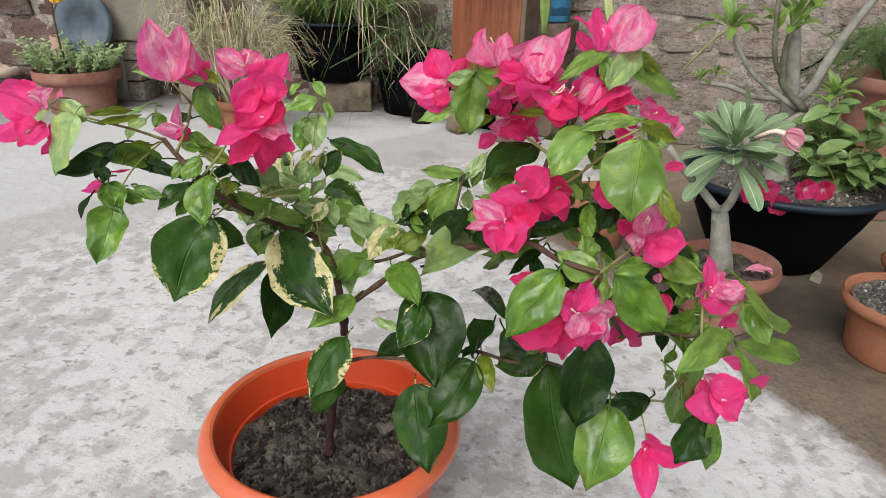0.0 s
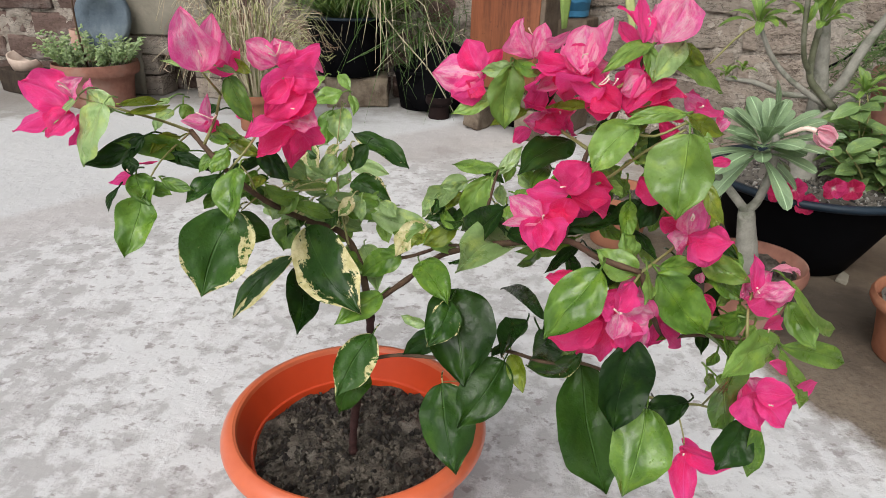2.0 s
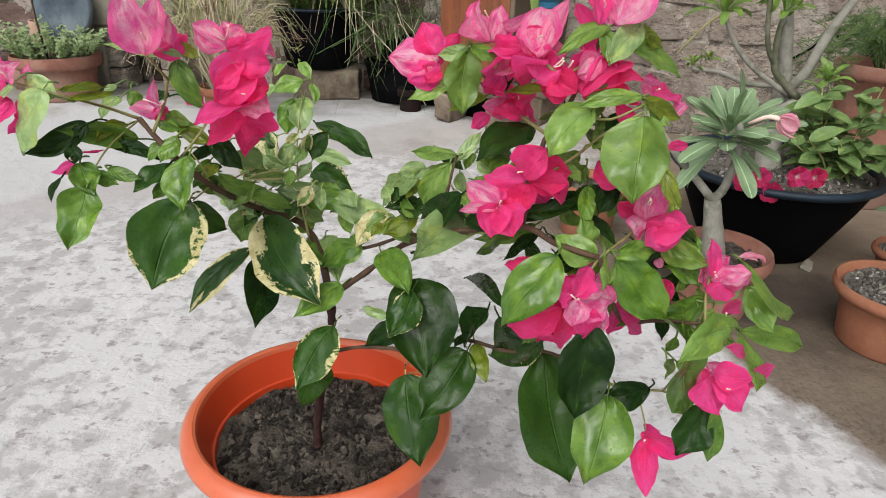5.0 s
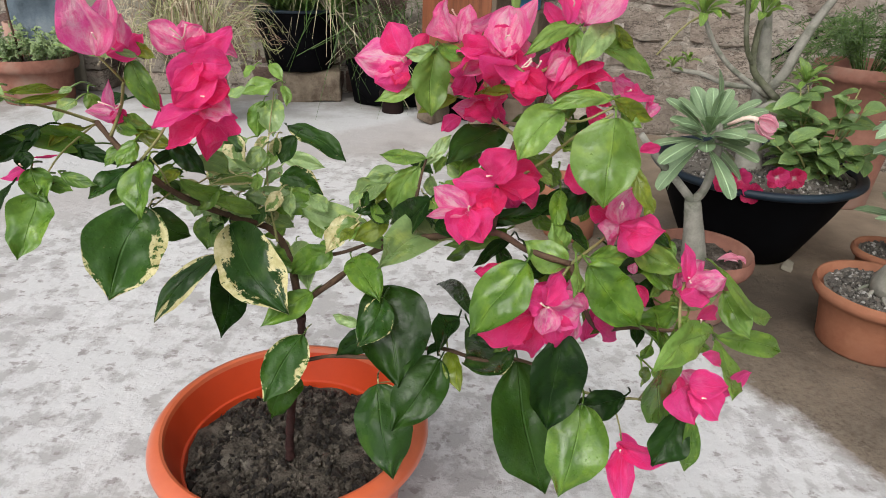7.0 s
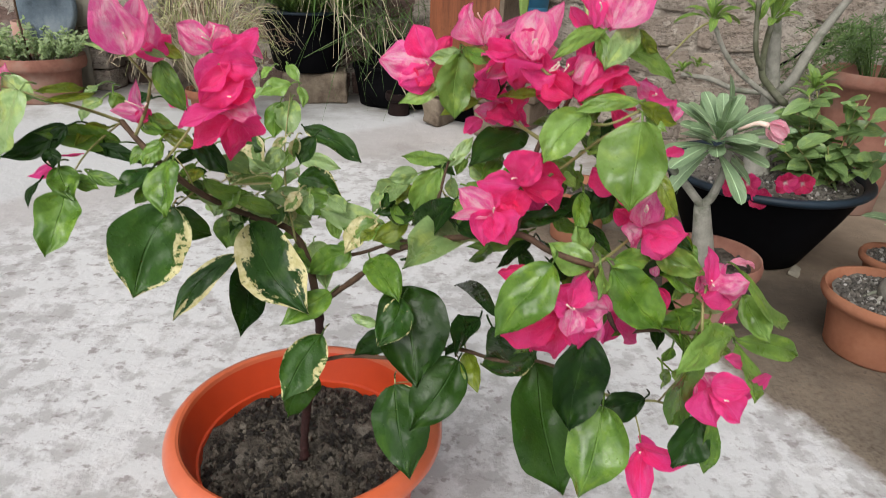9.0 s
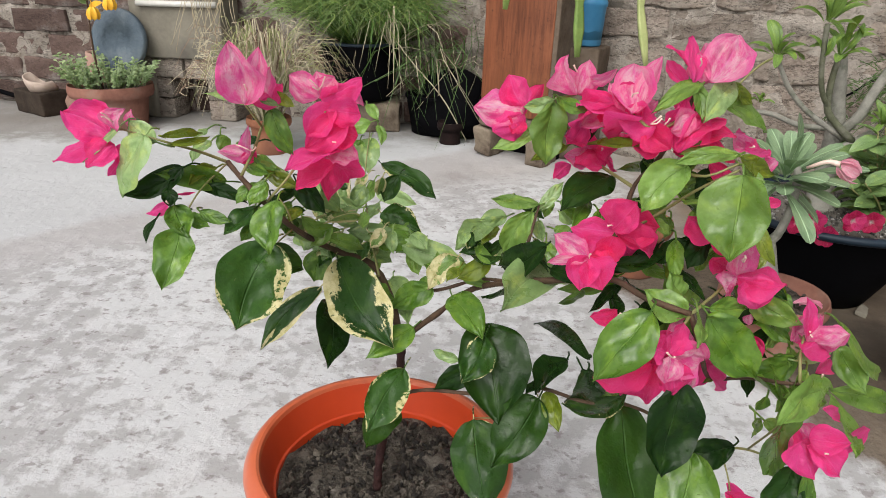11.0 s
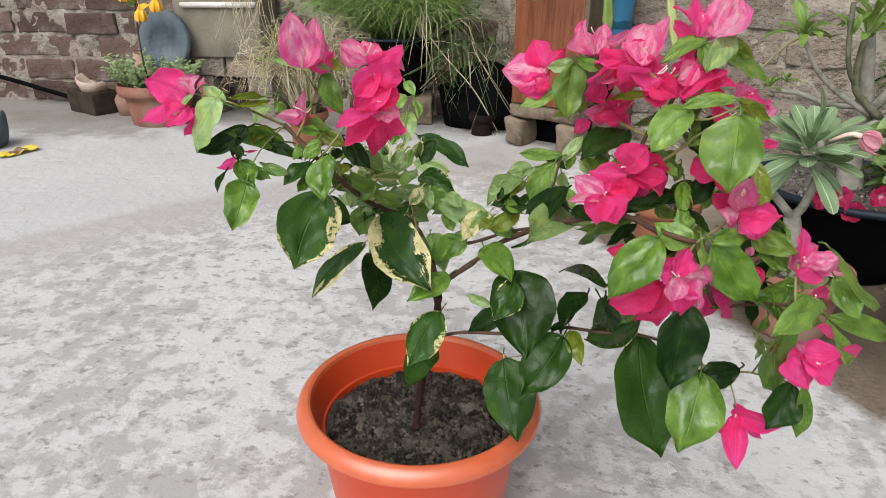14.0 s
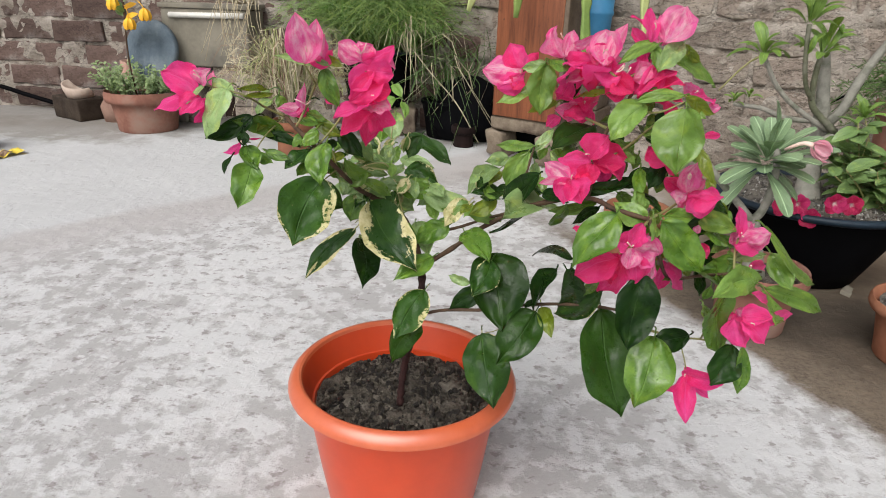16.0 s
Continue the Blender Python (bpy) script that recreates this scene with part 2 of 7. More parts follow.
def leaf_material(name, dark, light, kind=0, rough=0.34, sheer=0.16, tint=(0.10, 0.24, 0.02), midrib=0.25, spec=0.4, patch=0.5, ribw=0.020, coat=0.10):
    """A glossy leaf with paler veins. kind 1: cream specks by the edge, 2: a ragged cream margin, 3: mostly yellow."""
    m = Mat(name, rough, spec=spec)
    u, v = m.uv()
    a = m.math("ABSOLUTE", m.math("SUBTRACT", u, 0.5))
    soft = m.noise(2.4, 3, 0.5, "UV", (1.0, 1.4, 1.0), True)
    col = m.mix(m.ramp(soft, (0.32, (0, 0, 0)), (0.66, (1, 1, 1))), dark, light)
    r = m.rand()
    col = m.mix(m.ramp(r, (0.0, (0.40, 0.40, 0.40)), (0.5, (0, 0, 0)), (1.0, (0.0, 0.0, 0.0))), col, tuple(x * 0.5 for x in dark))
    col = m.mix(m.ramp(r, (0.6, (0, 0, 0)), (1.0, (0.45, 0.45, 0.45))), col, tuple(min(1, x * 1.25) for x in light))
    # a yellow-green flush here and there, fine mottling
    flush = m.noise(3.2, 3, 0.5, "UV", (1.0, 1.3, 1.0), True)
    col = m.mix(m.ramp(flush, (0.54, (0, 0, 0)), (0.68, (patch, patch, patch))), col, tuple(min(1, x * k) for x, k in zip(light, (1.7, 1.45, 0.8))))
    fine = m.noise(420, 3, 0.6)
    col = m.mix(m.ramp(fine, (0.40, (0.22, 0.22, 0.22)), (0.60, (0, 0, 0))), col, tuple(x * 0.6 for x in dark))
    wob = m.math("MULTIPLY", m.math("SUBTRACT", m.noise(4, 2, 0.5, "UV", (1, 1, 1), True), 0.5), 0.06)
    ribs = m.math("SINE", m.math("MULTIPLY", m.math("ADD", m.math("MULTIPLY_ADD", a, -0.62, v), wob), 36.0))
    ribs_thin = m.ramp(ribs, (0.90, (0, 0, 0)), (1.0, (1, 1, 1)))
    mid = m.ramp(a, (ribw * 0.3, (1, 1, 1)), (ribw, (0, 0, 0)))
    vein = m.math("MAXIMUM", m.math("MULTIPLY", ribs_thin, 0.16), mid)
    col = m.mix(m.math("MULTIPLY", vein, midrib), col, tuple(min(1, x * 1.8 + 0.03) for x in light))
    cream = (0.50, 0.45, 0.19)
    if kind:
        low = m.noise(1.6, 2, 0.5, "UV", (1.0, 1.0, 1.0), True)
        rag = m.noise(8.0, 6, 0.72, "UV", (1.0, 1.5, 1.0), True)
        out = m.math("MAXIMUM", m.math("MULTIPLY", a, 2.0), m.math("MULTIPLY_ADD", v, 1.6, -0.75))
        rim = m.math("ADD", out, m.math("MULTIPLY_ADD", low, 2.4, -1.2))
        rim = m.math("ADD", rim, m.math("MULTIPLY_ADD", rag, 0.9, -0.45))
        cut = {1: 1.02, 2: 0.78, 3: 0.45}[kind]
        mask = m.ramp(m.math("SUBTRACT", rim, cut - 0.5), (0.49, (0, 0, 0)), (0.53, (1, 1, 1)))
        mask = m.math("MULTIPLY", mask, m.ramp(m.noise(170, 4, 0.65), (0.36, (0, 0, 0)), (0.42, (1, 1, 1))))
        if kind == 1:
            mask = m.math("MULTIPLY", mask, m.ramp(m.noise(240, 3), (0.42, (0, 0, 0)), (0.48, (1, 1, 1))))
            speck = m.math("MULTIPLY", m.ramp(m.noise(330, 2), (0.68, (0, 0, 0)), (0.72, (1, 1, 1))), m.ramp(m.noise(4.0, 2, 0.5, "UV", (1, 1, 1), True), (0.54, (0, 0, 0)), (0.60, (0.8, 0.8, 0.8))))
            mask = m.math("MAXIMUM", mask, speck)
        col = m.mix(mask, col, m.mix(m.ramp(m.noise(150, 4, 0.7), (0.36, (0, 0, 0)), (0.62, (1, 1, 1))), tuple(x * 0.8 for x in cream), (0.62, 0.57, 0.32)))
    # wet in patches, dull between
    wet = m.ramp(m.noise(60, 4, 0.6), (0.44, (0, 0, 0)), (0.60, (1, 1, 1)))
    m.base(col).rough(wet, rough + 0.14, max(0.10, rough - 0.12))
    # raised between the side veins, with a few beads of water
    beads = m.ramp(m.noise(420, 1, 0.4), (0.73, (0, 0, 0)), (0.80, (1, 1, 1)))
    puck = m.math("ADD", m.math("MULTIPLY", ribs, -0.09), m.math("MULTIPLY", m.noise(95, 3), 0.8))
    puck = m.math("ADD", puck, m.math("MULTIPLY", beads, 0.3))
    m.bump(m.math("ADD", puck, m.math("MULTIPLY", mid, -0.5)), 0.8, 0.0016)
    m.l.new(m.math("MULTIPLY", wet, coat * 3.0), m.b.inputs["Coat Weight"])
    m.b.inputs["Coat Roughness"].default_value = 0.09
    m.sheer(tint, sheer)
    return m.mat


def bract_material(name, base, light, white, eye=False):
    """A thin bract: pale broken streaks from the base, a net of fine paler veins, a silky sheen."""
    m = Mat(name, 0.38, spec=0.4)
    u, v = m.uv()
    a = m.math("ABSOLUTE", m.math("SUBTRACT", u, 0.5))
    n = m.noise(2.2, 3, 0.5, "UV", (1.0, 1.0, 1.0), True)
    col = m.mix(m.ramp(n, (0.34, (0, 0, 0)), (0.64, (1, 1, 1))), base, light)
    col = m.mix(m.ramp(m.rand(), (0.3, (0, 0, 0)), (1.0, (0.45, 0.45, 0.45))), col, (0.80, 0.06, 0.32))
    s = m.noise(3.0, 8, 0.78, "UV", (1.7, 1.0, 1.0), True)
    mask = m.ramp(s, (0.42 if white else 0.53, (0, 0, 0)), (0.58 if white else 0.72, (1, 1, 1)))
    inner = m.ramp(a, (0.22, (1, 1, 1)), (0.48, (0.30, 0.30, 0.30)))
    col = m.mix(m.math("MULTIPLY", m.math("MULTIPLY", mask, inner), 0.88 if white else 0.42), col, (0.92, 0.68, 0.72) if white else (0.95, 0.36, 0.56))
    col = m.mix(m.ramp(m.noise(2.5, 4, 0.6, "UV", (2.0, 1.0, 1.0), True), (0.54, (0, 0, 0)), (0.70, (0.55, 0.55, 0.55))), col, tuple(x * 0.78 for x in base))
    # a bent grid of cells gives the net of veins
    warp = m.mix(0.10, m.tc.outputs["UV"], m.n.new("ShaderNodeTexNoise").outputs["Color"])
    net = m.n.new("ShaderNodeTexVoronoi")
    net.feature = "DISTANCE_TO_EDGE"
    net.inputs["Scale"].default_value = 8.0
    m.l.new(warp, net.inputs["Vector"])
    cells = m.ramp(net.outputs["Distance"], (0.0, (1, 1, 1)), (0.07, (0, 0, 0)))
    wob = m.math("MULTIPLY", m.math("SUBTRACT", m.noise(5, 3, 0.5, "UV", (1, 1, 1), True), 0.5), 0.16)
    ribs = m.ramp(m.math("SINE", m.math("MULTIPLY", m.math("ADD", m.math("MULTIPLY_ADD", a, -0.9, v), wob), 26.0)), (0.90, (0, 0, 0)), (1.0, (1, 1, 1)))
    mid = m.ramp(a, (0.008, (1, 1, 1)), (0.026, (0, 0, 0)))
    vein = m.math("MAXIMUM", m.math("MAXIMUM", m.math("MULTIPLY", ribs, 0.35), m.math("MULTIPLY", cells, 0.45)), mid)
    col = m.mix(m.math("MULTIPLY", vein, 0.45), col, tuple(min(1, x * 1.5 + 0.10) for x in light))
    if eye:
        col = m.mix(m.ramp(v, (0.16, (1, 1, 1)), (0.34, (0, 0, 0))), col, (0.82, 0.72, 0.72))
    m.base(col).bump(m.math("ADD", m.math("MULTIPLY", vein, -0.5), m.math("ADD", m.noise(70, 5), m.noise(4.0, 5, 0.6, "UV", (4.5, 1.0, 1.0), True))), 0.65, 0.0022)
    m.b.inputs["Sheen Weight"].default_value, m.b.inputs["Sheen Roughness"].default_value = 0.07, 0.4
    m.sheer(m.mix(0.7, col, tuple(min(1, x * 1.25) for x in light)), 0.51)
    return m.mat


def grit_material():
    """Dark soil, with grains that are black, grey, brown or white each."""
    m = Mat("gritty_soil", 0.9, spec=0.25)
    n = m.noise(160, 6, 0.7)
    tone = m.ramp(m.island(), (0.0, (0.016, 0.014, 0.012)), (0.40, (0.055, 0.048, 0.042)), (0.60, (0.16, 0.14, 0.115)), (0.80, (0.30, 0.285, 0.26)), (1.0, (0.58, 0.56, 0.53)))
    m.base(m.mix(0.45, tone, m.mix(n, (0.012, 0.010, 0.009), (0.22, 0.205, 0.185)))).bump(n, 1.0, 0.003)
    return m.mat


def wood_material():
    """Reddish stained board with upright grain, paler where it is worn."""
    m = Mat("reddish_stained_board", 0.5, spec=0.35)
    grain = m.noise(9, 8, 0.7, "Object", (7.0, 7.0, 0.5))
    col = m.mix(m.ramp(grain, (0.35, (0, 0, 0)), (0.68, (1, 1, 1))), (0.105, 0.031, 0.012), (0.25, 0.082, 0.034))
    col = m.mix(m.ramp(m.noise(5, 5), (0.52, (0, 0, 0)), (0.72, (0.6, 0.6, 0.6))), col, (0.32, 0.125, 0.058))
    col = m.mix(m.ramp(m.noise(60, 5, 0.7), (0.62, (0, 0, 0)), (0.70, (0.6, 0.6, 0.6))), col, (0.05, 0.016, 0.009))
    m.base(col).rough(grain, 0.38, 0.7).bump(grain, 0.4, 0.002)
    return m.mat


M = {}
M["ground"] = ground_material()
M["brick"] = speckled("old_clay_brick", (0.195, 0.155, 0.128), (0.38, 0.325, 0.272), 14, 0.95, 1.0, 0.010, 0.12, rnd=0.6, c=(0.31, 0.275, 0.235), cracks=0.8)
M["brick_grey"] = speckled("grey_pink_brick", (0.098, 0.063, 0.053), (0.178, 0.128, 0.110), 12, 0.95, 1.0, 0.008, 0.12, rnd=0.8, c=(0.26, 0.235, 0.215), cracks=0.5)
M["mortar"] = speckled("grey_mortar", (0.215, 0.185, 0.155), (0.42, 0.375, 0.325), 18, 0.95, 1.0, 0.010, 0.12, c=(0.21, 0.175, 0.145), cracks=0.8)
M["orange"] = speckled("orange_plastic", (0.49, 0.044, 0.009), (0.56, 0.060, 0.014), 5, 0.38, 0.10, 0.001, 0.5)
# the pot's orange again, lighter: the rim's sky reflection put into the colour
M["lightened"] = speckled("sky_lit_orange_plastic", (0.50, 0.080, 0.022), (0.58, 0.135, 0.052), 9, 0.36, 0.16, 0.001, 0.8)
for key, gloss in (("orange", 0.2), ("lightened", 0.5)):
    M[key].node_tree.nodes["Principled BSDF"].inputs["Coat Weight"].default_value = gloss
    M[key].node_tree.nodes["Principled BSDF"].inputs["Coat Roughness"].default_value = 0.22
M["soil"] = speckled("damp_soil", (0.010, 0.008, 0.007), (0.150, 0.130, 0.106), 48, 0.95, 1.0, 0.005, 0.15, c=(0.19, 0.17, 0.145))
M["clod"] = speckled("wet_black_soil", (0.004, 0.0035, 0.003), (0.030, 0.024, 0.019), 70, 0.7, 1.0, 0.003, 0.4)
M["crumb"] = speckled("soil_crumb", (0.014, 0.012, 0.010), (0.20, 0.175, 0.142), 70, 0.95, 1.0, 0.003, 0.15, c=(0.05, 0.043, 0.037))
M["gravel"] = grit_material()
M["clay"] = speckled("terracotta", (0.235, 0.088, 0.048), (0.33, 0.150, 0.088), 12, 0.85, 0.5, 0.002, 0.2, rnd=0.25, c=(0.20, 0.085, 0.055))
# brown clay taken near black: the deep shade is put into the colour
M["clay_shaded"] = speckled("shaded_clay", (0.006, 0.003, 0.003), (0.015, 0.007, 0.006), 12, 0.9, 0.35, 0.002, 0.2)
M["clay_dark"] = speckled("stained_terracotta", (0.17, 0.070, 0.050), (0.31, 0.150, 0.110), 12, 0.85, 0.45, 0.002, 0.25, c=(0.26, 0.17, 0.135))
M["black"] = speckled("black_plastic", (0.0018, 0.0018, 0.0022), (0.004, 0.004, 0.005), 8, 0.7, 0.15, 0.001, 0.04)
M["rim"] = speckled("dusty_blue_black_plastic", (0.006, 0.012, 0.020), (0.016, 0.028, 0.042), 8, 0.5, 0.15, 0.001, 0.25)
M["wood"] = wood_material()
M["sootwood"] = speckled("soot_stained_wood", (0.018, 0.013, 0.010), (0.060, 0.045, 0.034), 16, 0.85, 0.6, 0.004, 0.15)
M["log"] = speckled("weathered_timber", (0.075, 0.052, 0.036), (0.165, 0.128, 0.096), 16, 0.85, 0.6, 0.004, 0.2)
M["propbrick"] = speckled("weathered_prop_brick", (0.12, 0.092, 0.066), (0.26, 0.212, 0.16), 22, 0.9, 0.8, 0.005, 0.15, rnd=0.3, c=(0.085, 0.062, 0.046))
M["bluepl"] = speckled("sun_bleached_blue_plastic", (0.035, 0.19, 0.38), (0.07, 0.27, 0.47), 5, 0.5, 0.15, 0.001, 0.4)
M["slate"] = speckled("blue_grey_stone", (0.06, 0.085, 0.11), (0.125, 0.16, 0.19), 14, 0.75, 0.7, 0.005, 0.3, c=(0.17, 0.20, 0.22))
M["cement"] = speckled("cement_plaster", (0.175, 0.158, 0.124), (0.275, 0.252, 0.204), 9, 0.9, 0.5, 0.003, 0.2, c=(0.13, 0.12, 0.10))
M["white"] = speckled("grimy_white_plastic", (0.55, 0.53, 0.49), (0.70, 0.68, 0.64), 10, 0.5, 0.15, 0.001, 0.4)
M["pinkclay"] = speckled("pinkish_clay", (0.26, 0.15, 0.115), (0.42, 0.27, 0.215), 14, 0.85, 0.4, 0.002, 0.2)
M["cream"] = speckled("cream_ceramic", (0.42, 0.32, 0.26), (0.55, 0.45, 0.38), 14, 0.7, 0.3, 0.002, 0.3)
M["yellow"] = speckled("yellow_plastic_film", (0.62, 0.45, 0.03), (0.78, 0.62, 0.10), 20, 0.4, 0.3, 0.002, 0.5)
M["bark"] = speckled("brown_bark", (0.038, 0.021, 0.014), (0.105, 0.064, 0.038), 60, 0.8, 0.6, 0.0015, 0.3)
M["twig"] = speckled("green_twig", (0.16, 0.17, 0.05), (0.26, 0.24, 0.10), 40, 0.6, 0.3, 0.001, 0.4)
M["stem_old"] = speckled("purple_brown_bark", (0.016, 0.006, 0.006), (0.05, 0.02, 0.018), 60, 0.8, 0.6, 0.0015, 0.3)
M["adbark"] = speckled("silver_grey_bark", (0.17, 0.165, 0.14), (0.30, 0.29, 0.25), 45, 0.8, 0.6, 0.002, 0.3, c=(0.11, 0.12, 0.085))
M["adgreen"] = speckled("green_grey_bark", (0.055, 0.062, 0.035), (0.13, 0.135, 0.085), 45, 0.8, 0.6, 0.002, 0.3, c=(0.17, 0.165, 0.13))
M["dry"] = speckled("dry_straw", (0.30, 0.24, 0.15), (0.48, 0.40, 0.28), 20, 0.8, 0.2, 0.001, 0.2)
G_ = dict(
    g=leaf_material("bougainvillea_green", (0.042, 0.108, 0.010), (0.128, 0.242, 0.030), sheer=0.14, patch=0.45),
    l=leaf_material("bougainvillea_light_green", (0.094, 0.188, 0.028), (0.210, 0.345, 0.075), sheer=0.24, tint=(0.22, 0.42, 0.04), patch=0.35),
    p=leaf_material("bougainvillea_pale_green", (0.160, 0.260, 0.088), (0.290, 0.420, 0.165), rough=0.34, sheer=0.22, tint=(0.22, 0.38, 0.10)),
    # d: dark leaves, taken darker still to paint the shade between leaves
    d=leaf_material("bougainvillea_dark_shaded_green", (0.005, 0.019, 0.004), (0.014, 0.041, 0.007), rough=0.30, sheer=0.04, spec=0.10, coat=0.03),
    o=leaf_material("bougainvillea_olive", (0.085, 0.135, 0.010), (0.185, 0.245, 0.024), sheer=0.24, tint=(0.25, 0.32, 0.03)),
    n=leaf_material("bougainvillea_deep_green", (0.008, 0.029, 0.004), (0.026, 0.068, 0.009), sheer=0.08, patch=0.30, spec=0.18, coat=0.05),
    v1=leaf_material("bougainvillea_specked", (0.010, 0.038, 0.006), (0.032, 0.082, 0.013), 1, sheer=0.08, spec=0.20, coat=0.03),
    v2=leaf_material("bougainvillea_cream_margin", (0.008, 0.032, 0.006), (0.025, 0.068, 0.012), 2, sheer=0.06, spec=0.20, coat=0.03),
    v3=leaf_material("bougainvillea_yellow_patched", (0.10, 0.20, 0.04), (0.20, 0.30, 0.08), 3),
)
B_ = dict(
    m=bract_material("bract_magenta", (0.90, 0.014, 0.175), (0.95, 0.075, 0.33), False),
    k=bract_material("bract_deep_pink", (0.86, 0.011, 0.120), (0.94, 0.042, 0.23), False),
    w=bract_material("bract_white_streaked", (0.84, 0.035, 0.24), (0.92, 0.13, 0.42), True),
)
M["adleaf"] = leaf_material("desert_rose_leaf", (0.15, 0.235, 0.125), (0.25, 0.35, 0.20), rough=0.45, sheer=0.12, tint=(0.2, 0.35, 0.1), midrib=0.75, patch=0.12, ribw=0.06)
M["adnew"] = leaf_material("desert_rose_young_leaf", (0.085, 0.17, 0.03), (0.18, 0.29, 0.06), rough=0.42, sheer=0.2, tint=(0.25, 0.4, 0.05), midrib=0.6)
M["herb"] = leaf_material("herb_leaf", (0.21, 0.30, 0.145), (0.37, 0.47, 0.25), sheer=0.25, tint=(0.2, 0.35, 0.06))
M["shrubleaf"] = leaf_material("shrub_leaf", (0.11, 0.19, 0.065), (0.21, 0.32, 0.115), rough=0.42, sheer=0.2, tint=(0.2, 0.35, 0.06))
M["grass"] = leaf_material("grass_blade", (0.045, 0.125, 0.014), (0.12, 0.24, 0.035), sheer=0.15, tint=(0.2, 0.35, 0.05))
M["ferngreen"] = leaf_material("dull_fern_green", (0.035, 0.075, 0.016), (0.085, 0.150, 0.040), sheer=0.12)
M["palegrass"] = leaf_material("pale_grass_blade", (0.135, 0.225, 0.060), (0.265, 0.375, 0.130), sheer=0.2, tint=(0.25, 0.4, 0.08))
M["olivegrass"] = speckled("olive_grass_blade", (0.17, 0.19, 0.07), (0.34, 0.35, 0.16), 30, 0.7, 0.1, 0.001, 0.3)
M["seedstalk"] = speckled("brown_seed_stalk", (0.16, 0.10, 0.065), (0.29, 0.20, 0.14), 30, 0.8, 0.1, 0.001, 0.2)
M["strawblade"] = speckled("straw_blade", (0.34, 0.295, 0.19), (0.52, 0.46, 0.33), 30, 0.8, 0.1, 0.001, 0.2)
M["cactus"] = speckled("cactus_green", (0.13, 0.22, 0.05), (0.24, 0.33, 0.09), 18, 0.5, 0.3, 0.002, 0.4)
M["palestem"] = speckled("pale_yellow_green_stem", (0.36, 0.42, 0.16), (0.50, 0.54, 0.24), 18, 0.5, 0.3, 0.002, 0.4)
M["pinkfl"] = bract_material("desert_rose_petal", (0.80, 0.20, 0.33), (0.88, 0.42, 0.52), True)
M["redfl"] = bract_material("crimson_petal", (0.42, 0.004, 0.055), (0.58, 0.012, 0.11), False, True)
M["marigold"] = speckled("orange_yellow_petal", (0.75, 0.32, 0.02), (0.85, 0.50, 0.04), 40, 0.5, 0.3, 0.001, 0.3)
M["stamen"] = speckled("cream_flower_tube", (0.74, 0.42, 0.40), (0.82, 0.66, 0.56), 40, 0.5, 0.2, 0.001, 0.3)

# ---- tools ----


def part(name, bm, material, parent=None, label="", smooth=True):
    """Links a bmesh as one mesh object, under a thing or a part."""
    me = bpy.data.meshes.new(name)
    bm.to_mesh(me)
    bm.free()
    if smooth:
        me.shade_smooth()
    for mt in material if isinstance(material, (list, tuple)) else [material]:
        me.materials.append(mt)
    ob = new(name, me)
    ob.parent = parent
    if label:
        tagged(ob, label)
    return ob


def thing(name, at, label, category, group="", kind="", turn=0.0):
    """An Empty at a thing's base."""
    ob = new(name)
    ob.matrix_world = pose(*at, 0, 0, turn)
    return tagged(ob, label, category, group, kind)


def lathe(profile, seg=48, wob=0.0, seed=0):
    """A turned body from (radius, height) pairs; wob makes it slightly uneven."""
    bm = bmesh.new()
    rings = []
    for r, z in profile:
        ring = []
        for k in range(seg):
            a = 2 * math.pi * k / seg
            q = 1 + wob * noise.noise((math.cos(a) * 1.5 + seed, math.sin(a) * 1.5, z * 14))
            ring.append(bm.verts.new((r * q * math.cos(a), r * q * math.sin(a), z)))
        rings.append(ring)
    for p, q in zip(rings, rings[1:]):
        for k in range(seg):
            bm.faces.new((p[k], p[(k + 1) % seg], q[(k + 1) % seg], q[k]))
    if profile[0][0] > 1e-4:
        bm.faces.new(rings[0][::-1])
    if profile[-1][0] > 1e-4:
        bm.faces.new(rings[-1])
    return bm


def spline(points, n):
    """n smooth points through the given ones."""
    P = [Vector(p) for p in points]
    if len(P) == 2:
        return [P[0].lerp(P[1], k / (n - 1)) for k in range(n)]
    Q = [P[0] * 2 - P[1], *P, P[-1] * 2 - P[-2]]
    out = []
    for k in range(n):
        f = k / (n - 1) * (len(P) - 1)
        i = min(int(f), len(P) - 2)
        t = f - i
        a, b, c, d = Q[i], Q[i + 1], Q[i + 2], Q[i + 3]
        out.append(0.5 * (2 * b + (c - a) * t + (2 * a - 5 * b + 4 * c - d) * t * t + (3 * b - a - 3 * c + d) * t ** 3))
    return out


